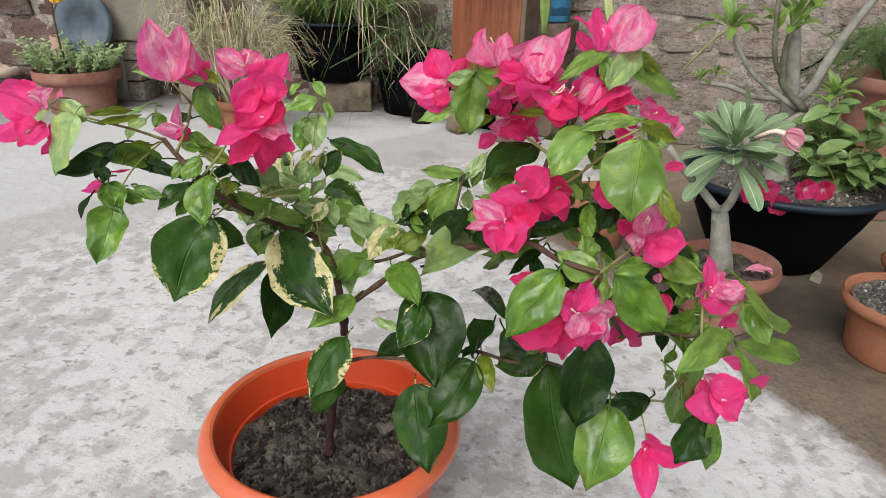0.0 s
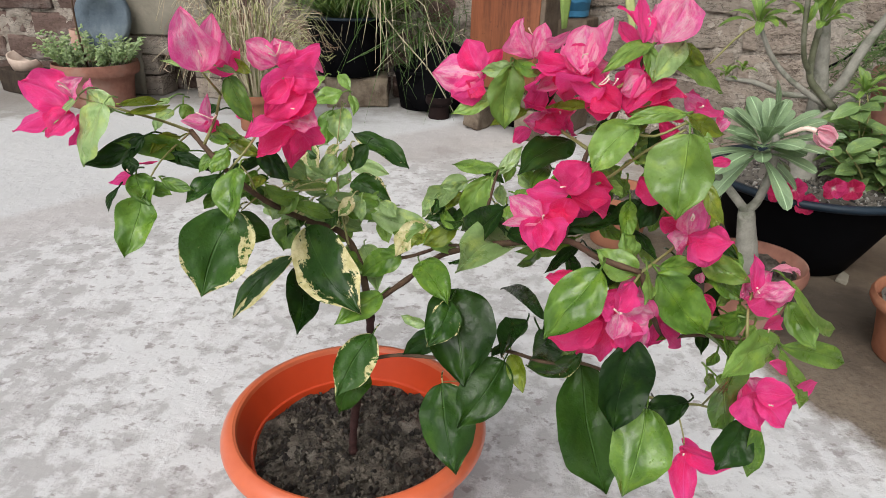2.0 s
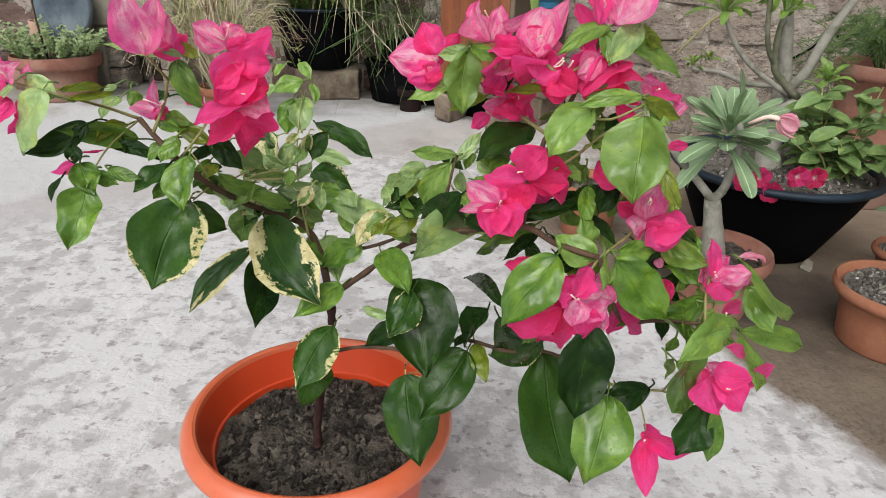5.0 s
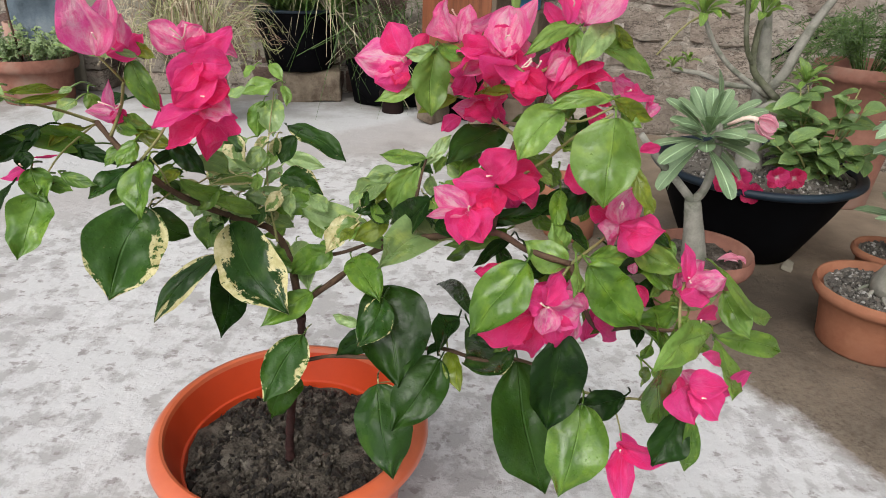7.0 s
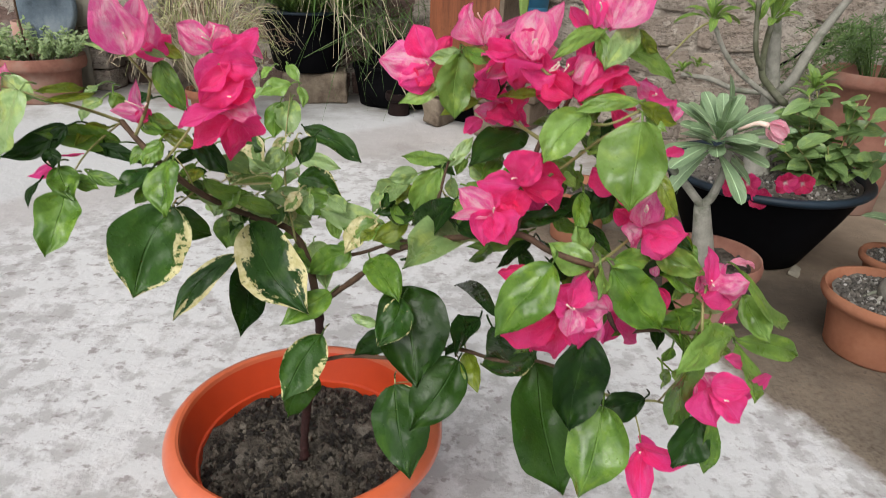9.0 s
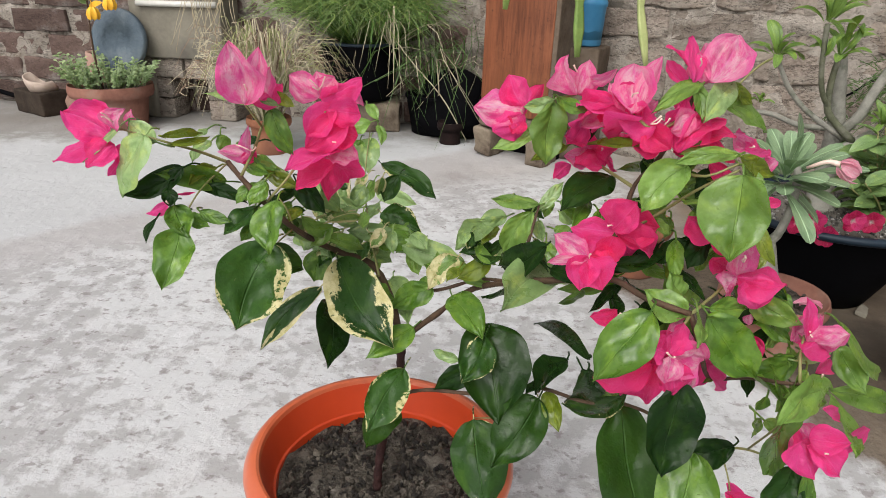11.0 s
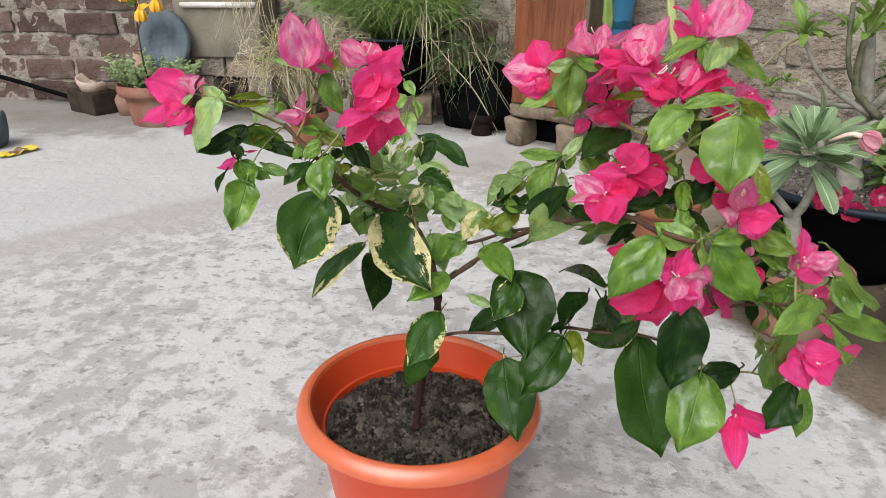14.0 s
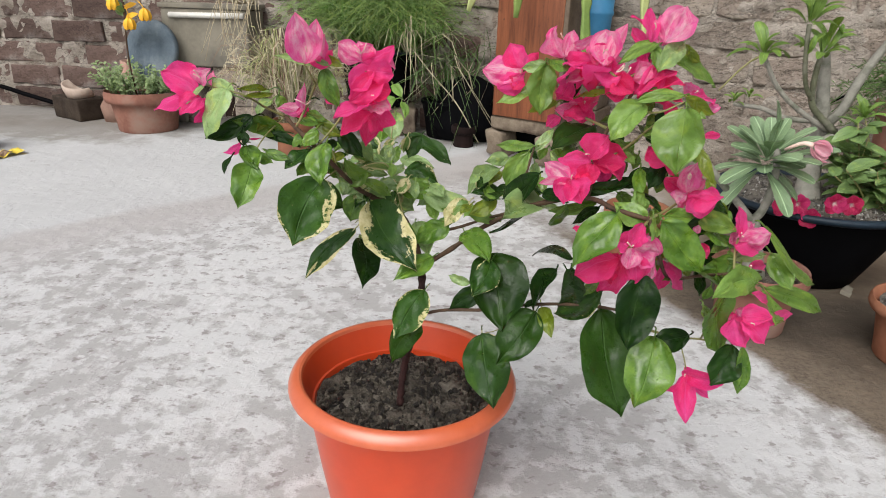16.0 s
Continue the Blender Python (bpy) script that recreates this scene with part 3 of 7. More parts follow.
def tube(points, r0, r1, sides=8, n=0, bm=None, knob=0.0):
    """A tapering stem along points."""
    bm = bm or bmesh.new()
    n = n or max(4, 4 * (len(points) - 1))
    path = spline(points, n)
    up, prev, first = Vector((0.31, 0.2, 0.93)), None, None
    for k, p in enumerate(path):
        d = (path[min(k + 1, n - 1)] - path[max(k - 1, 0)]).normalized()
        x = d.cross(up)
        x = (x if x.length > 0.05 else d.orthogonal()).normalized()
        y = d.cross(x)
        up = -y if k else up
        up = x.cross(d)
        r = r0 + (r1 - r0) * k / (n - 1)
        r *= 1 + knob * noise.noise(p * 160)
        ring = [bm.verts.new(p + r * (x * math.cos(2 * math.pi * j / sides) + y * math.sin(2 * math.pi * j / sides))) for j in range(sides)]
        if prev:
            for j in range(sides):
                bm.faces.new((prev[j], prev[(j + 1) % sides], ring[(j + 1) % sides], ring[j]))
        else:
            bm.faces.new(ring[::-1])
        prev = ring
    bm.faces.new(prev)
    return bm


def blade(bm, base, tip, width, facing, fold=0.18, curl=0.10, shape=(0.5, 0.85), wave=0.0, nu=6, nv=9, seed=0.0, roll=0.0, pleat=0.0, pucker=0.0):
    """One leaf or petal as a bent, folded sheet from base to tip, with its own uv."""
    uv = bm.loops.layers.uv.verify()
    base, tip = Vector(base), Vector(tip)
    axis = tip - base
    length = axis.length
    axis.normalize()
    side = axis.cross(Vector(facing))
    side = (side if side.length > 0.02 else axis.orthogonal()).normalized()
    side.rotate(Matrix.Rotation(radians(roll), 3, axis))
    nor = side.cross(axis).normalized()
    p, q = shape
    peak = (p / (p + q)) ** p * (q / (p + q)) ** q
    grid = []
    for j in range(nv + 1):
        s = j / nv
        s = 0.5 - 0.5 * math.cos(math.pi * s) if j not in (0, nv) else s
        w = 0.5 * width * (max(s, 0) ** p * max(1 - s, 0) ** q) / peak
        w *= 1 - 0.16 * max(0, s - 0.72) / 0.28
        row = []
        for i in range(nu + 1):
            c = 2 * i / nu - 1
            x = c * w
            z = fold * abs(c) ** 1.3 * w - curl * length * (2 * s - 1) ** 2 + curl * length * 0.9
            z += wave * width * noise.noise((s * 2.4 + seed, c * 1.2 + seed * 1.7, seed))
            z += 0.35 * wave * width * noise.noise((s * 6.0 + seed, c * 3.0 + seed * 0.7, 4.0)) * (0.3 + abs(c))
            z += pleat * width * math.sin(c * 6.5 + seed + 1.5 * s) * math.sin(math.pi * min(1, s * 1.1)) * (0.35 + s)
            z += pucker * width * math.sin(34 * (s - 0.45 * abs(c)) + seed) * (1 - abs(c)) ** 0.5 * min(1, abs(c) * 4) * math.sin(math.pi * s)
            z += 1.6 * pucker * width * noise.noise((s * 9 + seed, c * 6, seed))
            x += 0.25 * wave * width * noise.noise((s * 4.0 + seed, c * 1.0, 9.0)) * math.sin(math.pi * s)
            y = s * length + (0.10 * w * c * c if s < 0.5 else 0) * -1.2
            row.append(bm.verts.new(base + axis * y + side * x + nor * z))
        grid.append(row)
    for j in range(nv):
        for i in range(nu):
            f = bm.faces.new((grid[j][i], grid[j][i + 1], grid[j + 1][i + 1], grid[j + 1][i]))
            for lp, (a, b) in zip(f.loops, ((i, j), (i + 1, j), (i + 1, j + 1), (i, j + 1))):
                lp[uv].uv = (a / nu, b / nv)
    bmesh.ops.remove_doubles(bm, verts=grid[0] + grid[-1], dist=1e-6)
    return bm


def block(sx, sy, sz, rough=0.0, bevel=0.004, seed=0, cuts=0):
    """A worn block standing on z = 0."""
    bm = bmesh.new()
    bmesh.ops.create_cube(bm, size=1.0, matrix=Matrix.Translation((0, 0, sz / 2)) @ Matrix.Diagonal((sx, sy, sz, 1)))
    if bevel:
        bmesh.ops.bevel(bm, geom=bm.edges[:], offset=bevel, segments=2, profile=0.6, affect="EDGES")
    if cuts:
        bmesh.ops.subdivide_edges(bm, edges=[e for e in bm.edges if e.calc_length() > max(sx, sy, sz) * 0.3], cuts=cuts, use_grid_fill=True)
    if rough:
        for v in bm.verts:
            v.co += rough * noise.noise_vector(v.co * 18 + Vector((seed, seed * 2, 0)))
    return bm


def clods(bm, n, radius, z, lo, hi, seed, keep=0.0, ragged=0.4):
    """Crumbs of soil strewn on a round surface."""
    rng = random.Random(seed)
    for _ in range(n):
        a, d = rng.uniform(0, 6.283), radius * math.sqrt(rng.uniform(keep, 1))
        s = rng.uniform(lo, hi) * rng.uniform(0.5, 1)
        m = pose(d * math.cos(a), d * math.sin(a), z + s * 0.2, rng.uniform(0, 90), rng.uniform(0, 90), rng.uniform(0, 360)) @ Matrix.Diagonal((s, s * rng.uniform(0.5, 1), s * rng.uniform(0.35, 0.75), 1))
        got = bmesh.ops.create_icosphere(bm, subdivisions=1, radius=1.0, matrix=m)
        for v in got["verts"]:
            v.co += ragged * s * noise.noise_vector(v.co * (0.9 / s))
    return bm


def soil_disc(radius, z, bumpy, seed, n_clods, lo, hi):
    """A lumpy disc of soil with crumbs."""
    bm = bmesh.new()
    rings, seg = 14, 48
    rows = []
    for j in range(rings + 1):
        r = radius * j / rings
        rows.append([bm.verts.new((r * math.cos(6.28318 * k / seg), r * math.sin(6.28318 * k / seg), z + bumpy * noise.noise((r * math.cos(6.28318 * k / seg) * 45 + seed, r * math.sin(6.28318 * k / seg) * 45, seed)) + bumpy * 0.6 * noise.noise((r * math.cos(6.28318 * k / seg) * 130, r * math.sin(6.28318 * k / seg) * 130, seed)))) for k in range(seg)])
    for p, q in zip(rows, rows[1:]):
        for k in range(seg):
            bm.faces.new((p[k], p[(k + 1) % seg], q[(k + 1) % seg], q[k]))
    bmesh.ops.remove_doubles(bm, verts=rows[0], dist=1e-5)
    return clods(bm, n_clods, radius * 0.95, z, lo, hi, seed)


def pot(name, at, r0, r1, h, mat, label, group="", lip=0.012, band=0.03, soil="soil", fill=0.78, clod=80, seed=1, turn=0.0, wall=0.006):
    """A round plant pot with a rolled rim, and the soil in it."""
    p = thing(name, at, label, "plant pot", group, turn=turn)
    ri = r1 - wall
    prof = [(r0, 0.0), (r0 + 0.002, 0.004)]
    prof += [(r0 + (r1 - lip - r0) * t, h * t) for t in (0.25, 0.5, 0.72)]
    zb = h - band
    prof += [(r1 - lip + (0.002), zb), (r1 - 0.3 * lip, zb + 0.002), (r1, zb + band * 0.35), (r1, h - band * 0.3), (r1 - 0.003, h - 0.002), (r1 - wall * 0.5, h), (ri, h - 0.003), (ri - lip * 0.6, h - band)]
    zs = h * fill
    prof += [(max(0.01, r0 + (ri - lip - r0) * fill), zs - 0.01), (0.0, zs - 0.012)]
    part("body", lathe(prof, 56, 0.012, seed), mat, p)
    rs = r0 + (ri - lip - r0) * fill + 0.002
    part("soil", soil_disc(rs, zs, 0.006, seed, clod, 0.003, 0.007), M[soil], p, "dark soil with small crumbs")
    return p

# ---- the yard ----
bm = bmesh.new()
bmesh.ops.create_grid(bm, x_segments=2, y_segments=2, size=60)
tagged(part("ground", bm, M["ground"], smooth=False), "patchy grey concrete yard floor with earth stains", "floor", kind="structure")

# ---- the bougainvillea in its orange pot ----
POT = (-0.039, 0.541, 0.0)
pot_main = thing("orange_pot", POT, "round orange plastic plant pot with a thick rolled rim", "plant pot")
R, H = 0.117, 0.176
prof = [(0.082, 0.0), (0.085, 0.003), (0.0935, 0.0575), (0.1010, 0.115), (0.1034, 0.1400), (0.1060, 0.1406), (0.1066, 0.1515), (0.1170, 0.1530), (0.1218, 0.1536), (0.1236, 0.1548), (0.1239, 0.1568), (0.1224, 0.1612), (0.1192, 0.1654), (0.1152, 0.1683), (0.1118, 0.1690), (0.1094, 0.1678), (0.1080, 0.164), (0.1003, 0.1380), (0.0992, 0.1350), (0.0970, 0.1340), (0.0950, 0.120), (0.0, 0.110)]
bm, rim = lathe(prof[:7] + prof[16:], 96, 0.003, 3), lathe(prof[6:17], 96, 0.003, 3)
OVAL = Matrix.Translation((0.0, 0.004, 0.0)) @ Matrix.Diagonal((1.0, 0.965, 1.0, 1.0))
bm.transform(OVAL)
rim.transform(OVAL)
bmesh.ops.delete(rim, geom=[f for f in rim.faces if len(f.verts) > 4], context="FACES_ONLY")
part("body", bm, M["orange"], pot_main).data.set_sharp_from_angle(angle=radians(34))
part("rim", rim, M["lightened"], pot_main, "rolled rim, sky sheen put into its paler orange").data.set_sharp_from_angle(angle=radians(34))
part("soil", soil_disc(0.0972, 0.1280, 0.012, 4, 420, 0.0015, 0.0075), M["soil"], pot_main, "dark crumbly damp soil").matrix_basis = OVAL
tagged(part("crumb_layer", clods(bmesh.new(), 1000, 0.092, 0.1295, 0.0008, 0.0048, 17, 0.0, 0.75), M["crumb"], pot_main, "dry grey-brown crumbs of soil", False), kind="stuff")
tagged(part("clod_layer", clods(bmesh.new(), 520, 0.091, 0.1300, 0.0018, 0.0062, 23, 0.0, 0.8), M["clod"], pot_main, "wet black clods of soil", False), kind="stuff")

plant = thing("bougainvillea", (POT[0], POT[1], 0.133), "pink bougainvillea with cream-margined glossy wet leaves in an orange pot", "flowering plant")
INV = Matrix.Translation((-POT[0], -POT[1], -0.133))
FACE = Vector((0.12, -0.86, 0.50))
bloom = [None]


def stem(r0, r1, *pts):
    """A woody or green stem of the bougainvillea, radii in millimetres."""
    young = r0 < 1.65
    k = 0.001 if r0 > 2.5 else 0.00078
    bm = tube(pts, r0 * k, r1 * k, 8, 40 if r0 > 2.5 else 0, None, 0.0 if young else 0.5 if r0 > 4 else 0.3)
    bm.transform(INV)
    part("stem", bm, M["twig"] if young else M["stem_old"] if r0 > 4 else M["bark"], plant)


def leaf(base, tip, width, kind, roll=0.0):
    """An ovate leaf from its stalk to its drawn-out point: folded along the midrib, arched, twisted, with wavy margins and sunken side veins."""
    rng = random.Random(round(4001 * base[0]) + 9173 * round(2000 * base[2]))
    s0 = rng.uniform(0, 300)
    b, t = Vector(base), Vector(tip)
    t += (t - b) * 0.07
    axis = t - b
    length = axis.length
    axis.normalize()
    facing = FACE + 0.75 * noise.noise_vector((s0, 0.3, s0))
    side0 = axis.cross(facing).normalized()
    side0.rotate(Matrix.Rotation(radians(roll + rng.uniform(-10, 10)), 3, axis))
    fold, arch, twist = rng.choice((-0.16, 0.14, 0.24, 0.32, 0.42)), rng.uniform(0.02, 0.13), rng.uniform(-0.35, 0.35)
    p, q = rng.uniform(0.52, 0.72), rng.uniform(0.68, 0.86)
    peak = (p / (p + q)) ** p * (q / (p + q)) ** q
    lop, sway, wavy, phase = rng.uniform(-0.12, 0.12), rng.uniform(-0.10, 0.10), rng.uniform(0.04, 0.13), rng.uniform(0, 6.28)
    veins = rng.uniform(5.0, 6.5)
    nu, nv = 12, 22
    bm = bmesh.new()
    uv = bm.loops.layers.uv.verify()
    grid = []
    for j in range(nv + 1):
        s = j / nv
        s = 0.5 * s + 0.5 * (0.5 - 0.5 * math.cos(math.pi * s))
        w = 0.455 * width * s ** p * (1 - s) ** q / peak
        w *= 1 - 0.62 * max(0.0, (s - 0.76) / 0.24) ** 1.1
        side = side0.copy()
        side.rotate(Matrix.Rotation(twist * (s - 0.4), 3, axis))
        nor = side.cross(axis).normalized()
        row = []
        for i in range(nu + 1):
            c = 2 * i / nu - 1
            x = c * w * (1 + lop * c) + sway * length * math.sin(math.pi * s)
            z = fold * (math.sqrt(c * c + 0.02) - 0.14) * w + 4 * arch * length * s * (1 - s) - 0.5 * arch * length * (math.sin(math.pi * s))
            z += wavy * width * abs(c) ** 2 * math.sin(9.0 * s + phase + 1.9 * (c > 0)) * math.sin(math.pi * s)
            z += 0.010 * width * math.sin(6.283 * veins * (s - 0.30 * abs(c))) * (1 - abs(c) ** 3) * min(1.0, abs(c) * 5) * math.sin(math.pi * s)
            z += 0.14 * width * noise.noise((s * 2.6 + s0, c * 1.4 + s0 * 1.7, s0))
            z += 0.035 * width * noise.noise((s * 6.0 + s0, c * 3.2, s0 * 0.3))
            x += 0.045 * width * noise.noise((s * 5.5 + s0, c, 9.0)) * abs(c)
            y = s * length - 0.07 * w * c * c * (1 - s)
            row.append(bm.verts.new(b + axis * y + side * x + nor * z))
        grid.append(row)
    for j in range(nv):
        for i in range(nu):
            f = bm.faces.new((grid[j][i], grid[j][i + 1], grid[j + 1][i + 1], grid[j + 1][i]))
            for lp, (u, v) in zip(f.loops, ((i, j), (i + 1, j), (i + 1, j + 1), (i, j + 1))):
                lp[uv].uv = (u / nu, v / nv)
    bmesh.ops.remove_doubles(bm, verts=grid[0] + grid[-1], dist=1e-6)
    d = -axis
    tube([b + d * 0.005 + Vector((0, 0.012, -0.003)), b + d * 0.004 + Vector((0, 0.004, 0.0)), b + (t - b) * 0.06], 0.0007, 0.0006, 5, 5, bm)
    bm.transform(INV)
    part("leaf", bm, G_[kind], plant)


def bract(base, tip, width, kind, roll=0.0, frill=True):
    """A papery coloured bract: keeled, crinkled, with a ruffled edge and a small point."""
    rng = random.Random(round(4001 * base[0]) + 7919 * round(2000 * tip[2]))
    s0 = rng.uniform(0, 300)
    b, t = Vector(base), Vector(tip)
    axis = t - b
    length = axis.length
    axis.normalize()
    side0 = axis.cross(FACE + 0.9 * noise.noise_vector((s0, 1.3, s0))).normalized()
    side0.rotate(Matrix.Rotation(radians(roll + rng.uniform(-18, 18)), 3, axis))
    cup, arch, twist = rng.choice((-0.5, 0.45, 0.7, 0.95)), rng.uniform(-0.10, 0.14), rng.uniform(-0.7, 0.7)
    p, q = rng.uniform(0.55, 0.80), rng.uniform(0.66, 0.98)
    peak = (p / (p + q)) ** p * (q / (p + q)) ** q
    ruffle, waves, phase, sway = rng.uniform(0.05, 0.12), rng.uniform(8, 15), rng.uniform(0, 6.28), rng.uniform(-0.10, 0.10)
    nu, nv = 16, 20
    bm = bmesh.new()
    uv = bm.loops.layers.uv.verify()
    grid = []
    for j in range(nv + 1):
        s = j / nv
        s = 0.5 * s + 0.5 * (0.5 - 0.5 * math.cos(math.pi * s))
        w = 0.50 * width * s ** p * (1 - s) ** q / peak
        w *= 1 - 0.30 * max(0.0, (s - 0.78) / 0.22) ** 1.5
        side = side0.copy()
        side.rotate(Matrix.Rotation(twist * (s - 0.4), 3, axis))
        nor = side.cross(axis).normalized()
        row = []
        for i in range(nu + 1):
            c = 2 * i / nu - 1
            x = c * w + sway * length * math.sin(math.pi * s)
            z = cup * (math.sqrt(c * c + 0.03) - 0.17) * w + 4 * arch * length * s * (1 - s)
            z += ruffle * width * abs(c) ** 3 * math.sin(waves * s + phase + 2.1 * (c > 0)) * min(1.0, 3 * s)
            z += 0.030 * width * math.sin(c * 8.5 + s0 + 2.5 * s) * math.sin(math.pi * s)
            z += 0.20 * width * noise.noise((s * 2.4 + s0, c * 1.2 + s0 * 1.7, s0)) * math.sin(math.pi * min(1.0, s + 0.15))
            z += 0.06 * width * noise.noise((s * 6.5 + s0, c * 3.6, s0 * 0.7))
            x += 0.05 * width * noise.noise((s * 6.0 + s0, c, 9.0)) * abs(c)
            row.append(bm.verts.new(b + axis * (s * length - 0.05 * w * c * c * (1 - s)) + side * x + nor * z))
        grid.append(row)
    for j in range(nv):
        for i in range(nu):
            f = bm.faces.new((grid[j][i], grid[j][i + 1], grid[j + 1][i + 1], grid[j + 1][i]))
            for lp, (u, v) in zip(f.loops, ((i, j), (i + 1, j), (i + 1, j + 1), (i, j + 1))):
                lp[uv].uv = (u / nu, v / nv)
    bmesh.ops.remove_doubles(bm, verts=grid[0] + grid[-1], dist=1e-6)
    bm.transform(INV)
    part("bract", bm, B_[kind], bloom[0] or plant)
    if frill and width > 0.0145 and rng.random() < 0.7:
        turn = Matrix.Rotation(radians(rng.choice((-1, 1)) * rng.uniform(28, 60)), 3, FACE)
        back = Vector((0.001, 0.016, -0.003))
        bract(b + back, b + back + (turn @ (t - b)) * rng.uniform(0.62, 0.86), width * rng.uniform(0.55, 0.85), rng.choice((kind, "m", "k", "w")), roll, False)


def flower(at, n, size, seed):
    """The thin cream flower tubes in the middle of the bracts."""
    rng = random.Random(seed)
    bm = bmesh.new()
    a = Vector(at)
    for k in range(min(3, max(1, n // 2))):
        d = Vector((rng.uniform(-1, 1), -0.7 + rng.uniform(-0.4, 0.4), rng.uniform(0.2, 1.2))).normalized()
        e = a + d * size * rng.uniform(0.45, 0.75)
        tube([a, (a + e) / 2 + Vector((rng.uniform(-1, 1), 0, rng.uniform(-1, 1))) * size * 0.1, e], 0.00035, 0.0005, 6, 5, bm)
        bmesh.ops.create_icosphere(bm, subdivisions=1, radius=0.0007, matrix=Matrix.Translation(e))
    bm.transform(INV)
    bloom[0] = part("flower", bm, M["stamen"], plant, "slim cream flower tubes between pink bracts")


leaf((-0.165, 0.453, 0.472), (-0.183, 0.448, 0.434), 0.031, "p")
leaf((-0.164, 0.461, 0.466), (-0.183, 0.467, 0.477), 0.017, "p")
leaf((-0.188, 0.465, 0.475), (-0.207, 0.450, 0.454), 0.006, "p")
leaf((-0.154, 0.453, 0.472), (-0.142, 0.479, 0.469), 0.007, "o")
leaf((-0.151, 0.456, 0.466), (-0.141, 0.485, 0.465), 0.007, "o")
leaf((-0.139, 0.500, 0.429), (-0.167, 0.463, 0.444), 0.018, "g")
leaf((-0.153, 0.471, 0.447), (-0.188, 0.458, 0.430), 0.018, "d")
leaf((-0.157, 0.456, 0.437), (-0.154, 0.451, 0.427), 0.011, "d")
leaf((-0.155, 0.457, 0.425), (-0.139, 0.442, 0.411), 0.020, "g")
leaf((-0.144, 0.443, 0.415), (-0.146, 0.418, 0.386), 0.027, "g")
leaf((-0.166, 0.453, 0.417), (-0.167, 0.440, 0.405), 0.007, "d")
leaf((-0.148, 0.461, 0.418), (-0.133, 0.458, 0.412), 0.011, "g")
leaf((-0.139, 0.460, 0.421), (-0.118, 0.460, 0.416), 0.010, "g")
leaf((-0.108, 0.480, 0.420), (-0.120, 0.456, 0.409), 0.017, "v1")
leaf((-0.109, 0.478, 0.410), (-0.114, 0.465, 0.401), 0.011, "g")
leaf((-0.091, 0.475, 0.428), (-0.091, 0.457, 0.398), 0.026, "g")
leaf((-0.104, 0.488, 0.437), (-0.110, 0.474, 0.424), 0.014, "g")
leaf((-0.114, 0.504, 0.445), (-0.087, 0.504, 0.429), 0.014, "o")
leaf((-0.090, 0.507, 0.432), (-0.068, 0.503, 0.412), 0.018, "d")
leaf((-0.093, 0.481, 0.488), (-0.082, 0.485, 0.458), 0.017, "g")
leaf((-0.096, 0.480, 0.491), (-0.125, 0.463, 0.498), 0.009, "p")
leaf((-0.095, 0.470, 0.495), (-0.086, 0.477, 0.491), 0.005, "p")
leaf((-0.095, 0.473, 0.397), (-0.110, 0.440, 0.350), 0.052, "v1")
leaf((-0.103, 0.490, 0.388), (-0.093, 0.516, 0.359), 0.023, "n")
leaf((-0.082, 0.545, 0.363), (-0.092, 0.543, 0.336), 0.025, "g")
leaf((-0.075, 0.554, 0.360), (-0.085, 0.536, 0.352), 0.013, "v1")
leaf((-0.094, 0.561, 0.320), (-0.131, 0.520, 0.281), 0.024, "v2")
leaf((-0.073, 0.544, 0.354), (-0.019, 0.498, 0.311), 0.050, "v2")
leaf((-0.086, 0.556, 0.310), (-0.066, 0.490, 0.292), 0.032, "d")
leaf((-0.005, 0.520, 0.313), (-0.035, 0.494, 0.299), 0.023, "g")
leaf((-0.035, 0.592, 0.361), (-0.074, 0.584, 0.365), 0.019, "p")
leaf((-0.054, 0.616, 0.371), (-0.018, 0.610, 0.359), 0.027, "v1")
leaf((-0.032, 0.591, 0.355), (0.022, 0.589, 0.344), 0.026, "p")
leaf((0.023, 0.565, 0.357), (0.004, 0.539, 0.340), 0.022, "v3")
leaf((0.006, 0.543, 0.338), (-0.024, 0.541, 0.318), 0.025, "g")
leaf((-0.076, 0.655, 0.394), (-0.085, 0.643, 0.383), 0.010, "v3")
leaf((-0.090, 0.614, 0.406), (-0.081, 0.600, 0.383), 0.023, "v3")
leaf((-0.060, 0.573, 0.382), (-0.072, 0.514, 0.398), 0.008, "v3")
leaf((-0.091, 0.726, 0.412), (-0.089, 0.707, 0.381), 0.030, "p")
leaf((-0.100, 0.748, 0.442), (-0.086, 0.738, 0.429), 0.013, "l")
leaf((-0.092, 0.732, 0.427), (-0.120, 0.719, 0.419), 0.022, "l")
leaf((-0.079, 0.722, 0.386), (-0.022, 0.713, 0.358), 0.029, "v1")
leaf((-0.078, 0.696, 0.362), (-0.037, 0.693, 0.355), 0.019, "p")
leaf((-0.074, 0.673, 0.383), (-0.081, 0.658, 0.365), 0.013, "l")
leaf((-0.054, 0.573, 0.369), (-0.033, 0.589, 0.351), 0.010, "v3")
leaf((-0.009, 0.504, 0.285), (-0.028, 0.466, 0.255), 0.034, "v1")
leaf((-0.011, 0.488, 0.257), (-0.040, 0.506, 0.203), 0.028, "n")
leaf((0.048, 0.501, 0.246), (0.065, 0.458, 0.198), 0.049, "v1")
leaf((0.097, 0.490, 0.281), (0.068, 0.454, 0.247), 0.041, "n")
leaf((0.046, 0.525, 0.319), (0.067, 0.476, 0.270), 0.059, "n")
leaf((0.053, 0.504, 0.322), (0.040, 0.476, 0.300), 0.027, "v1")
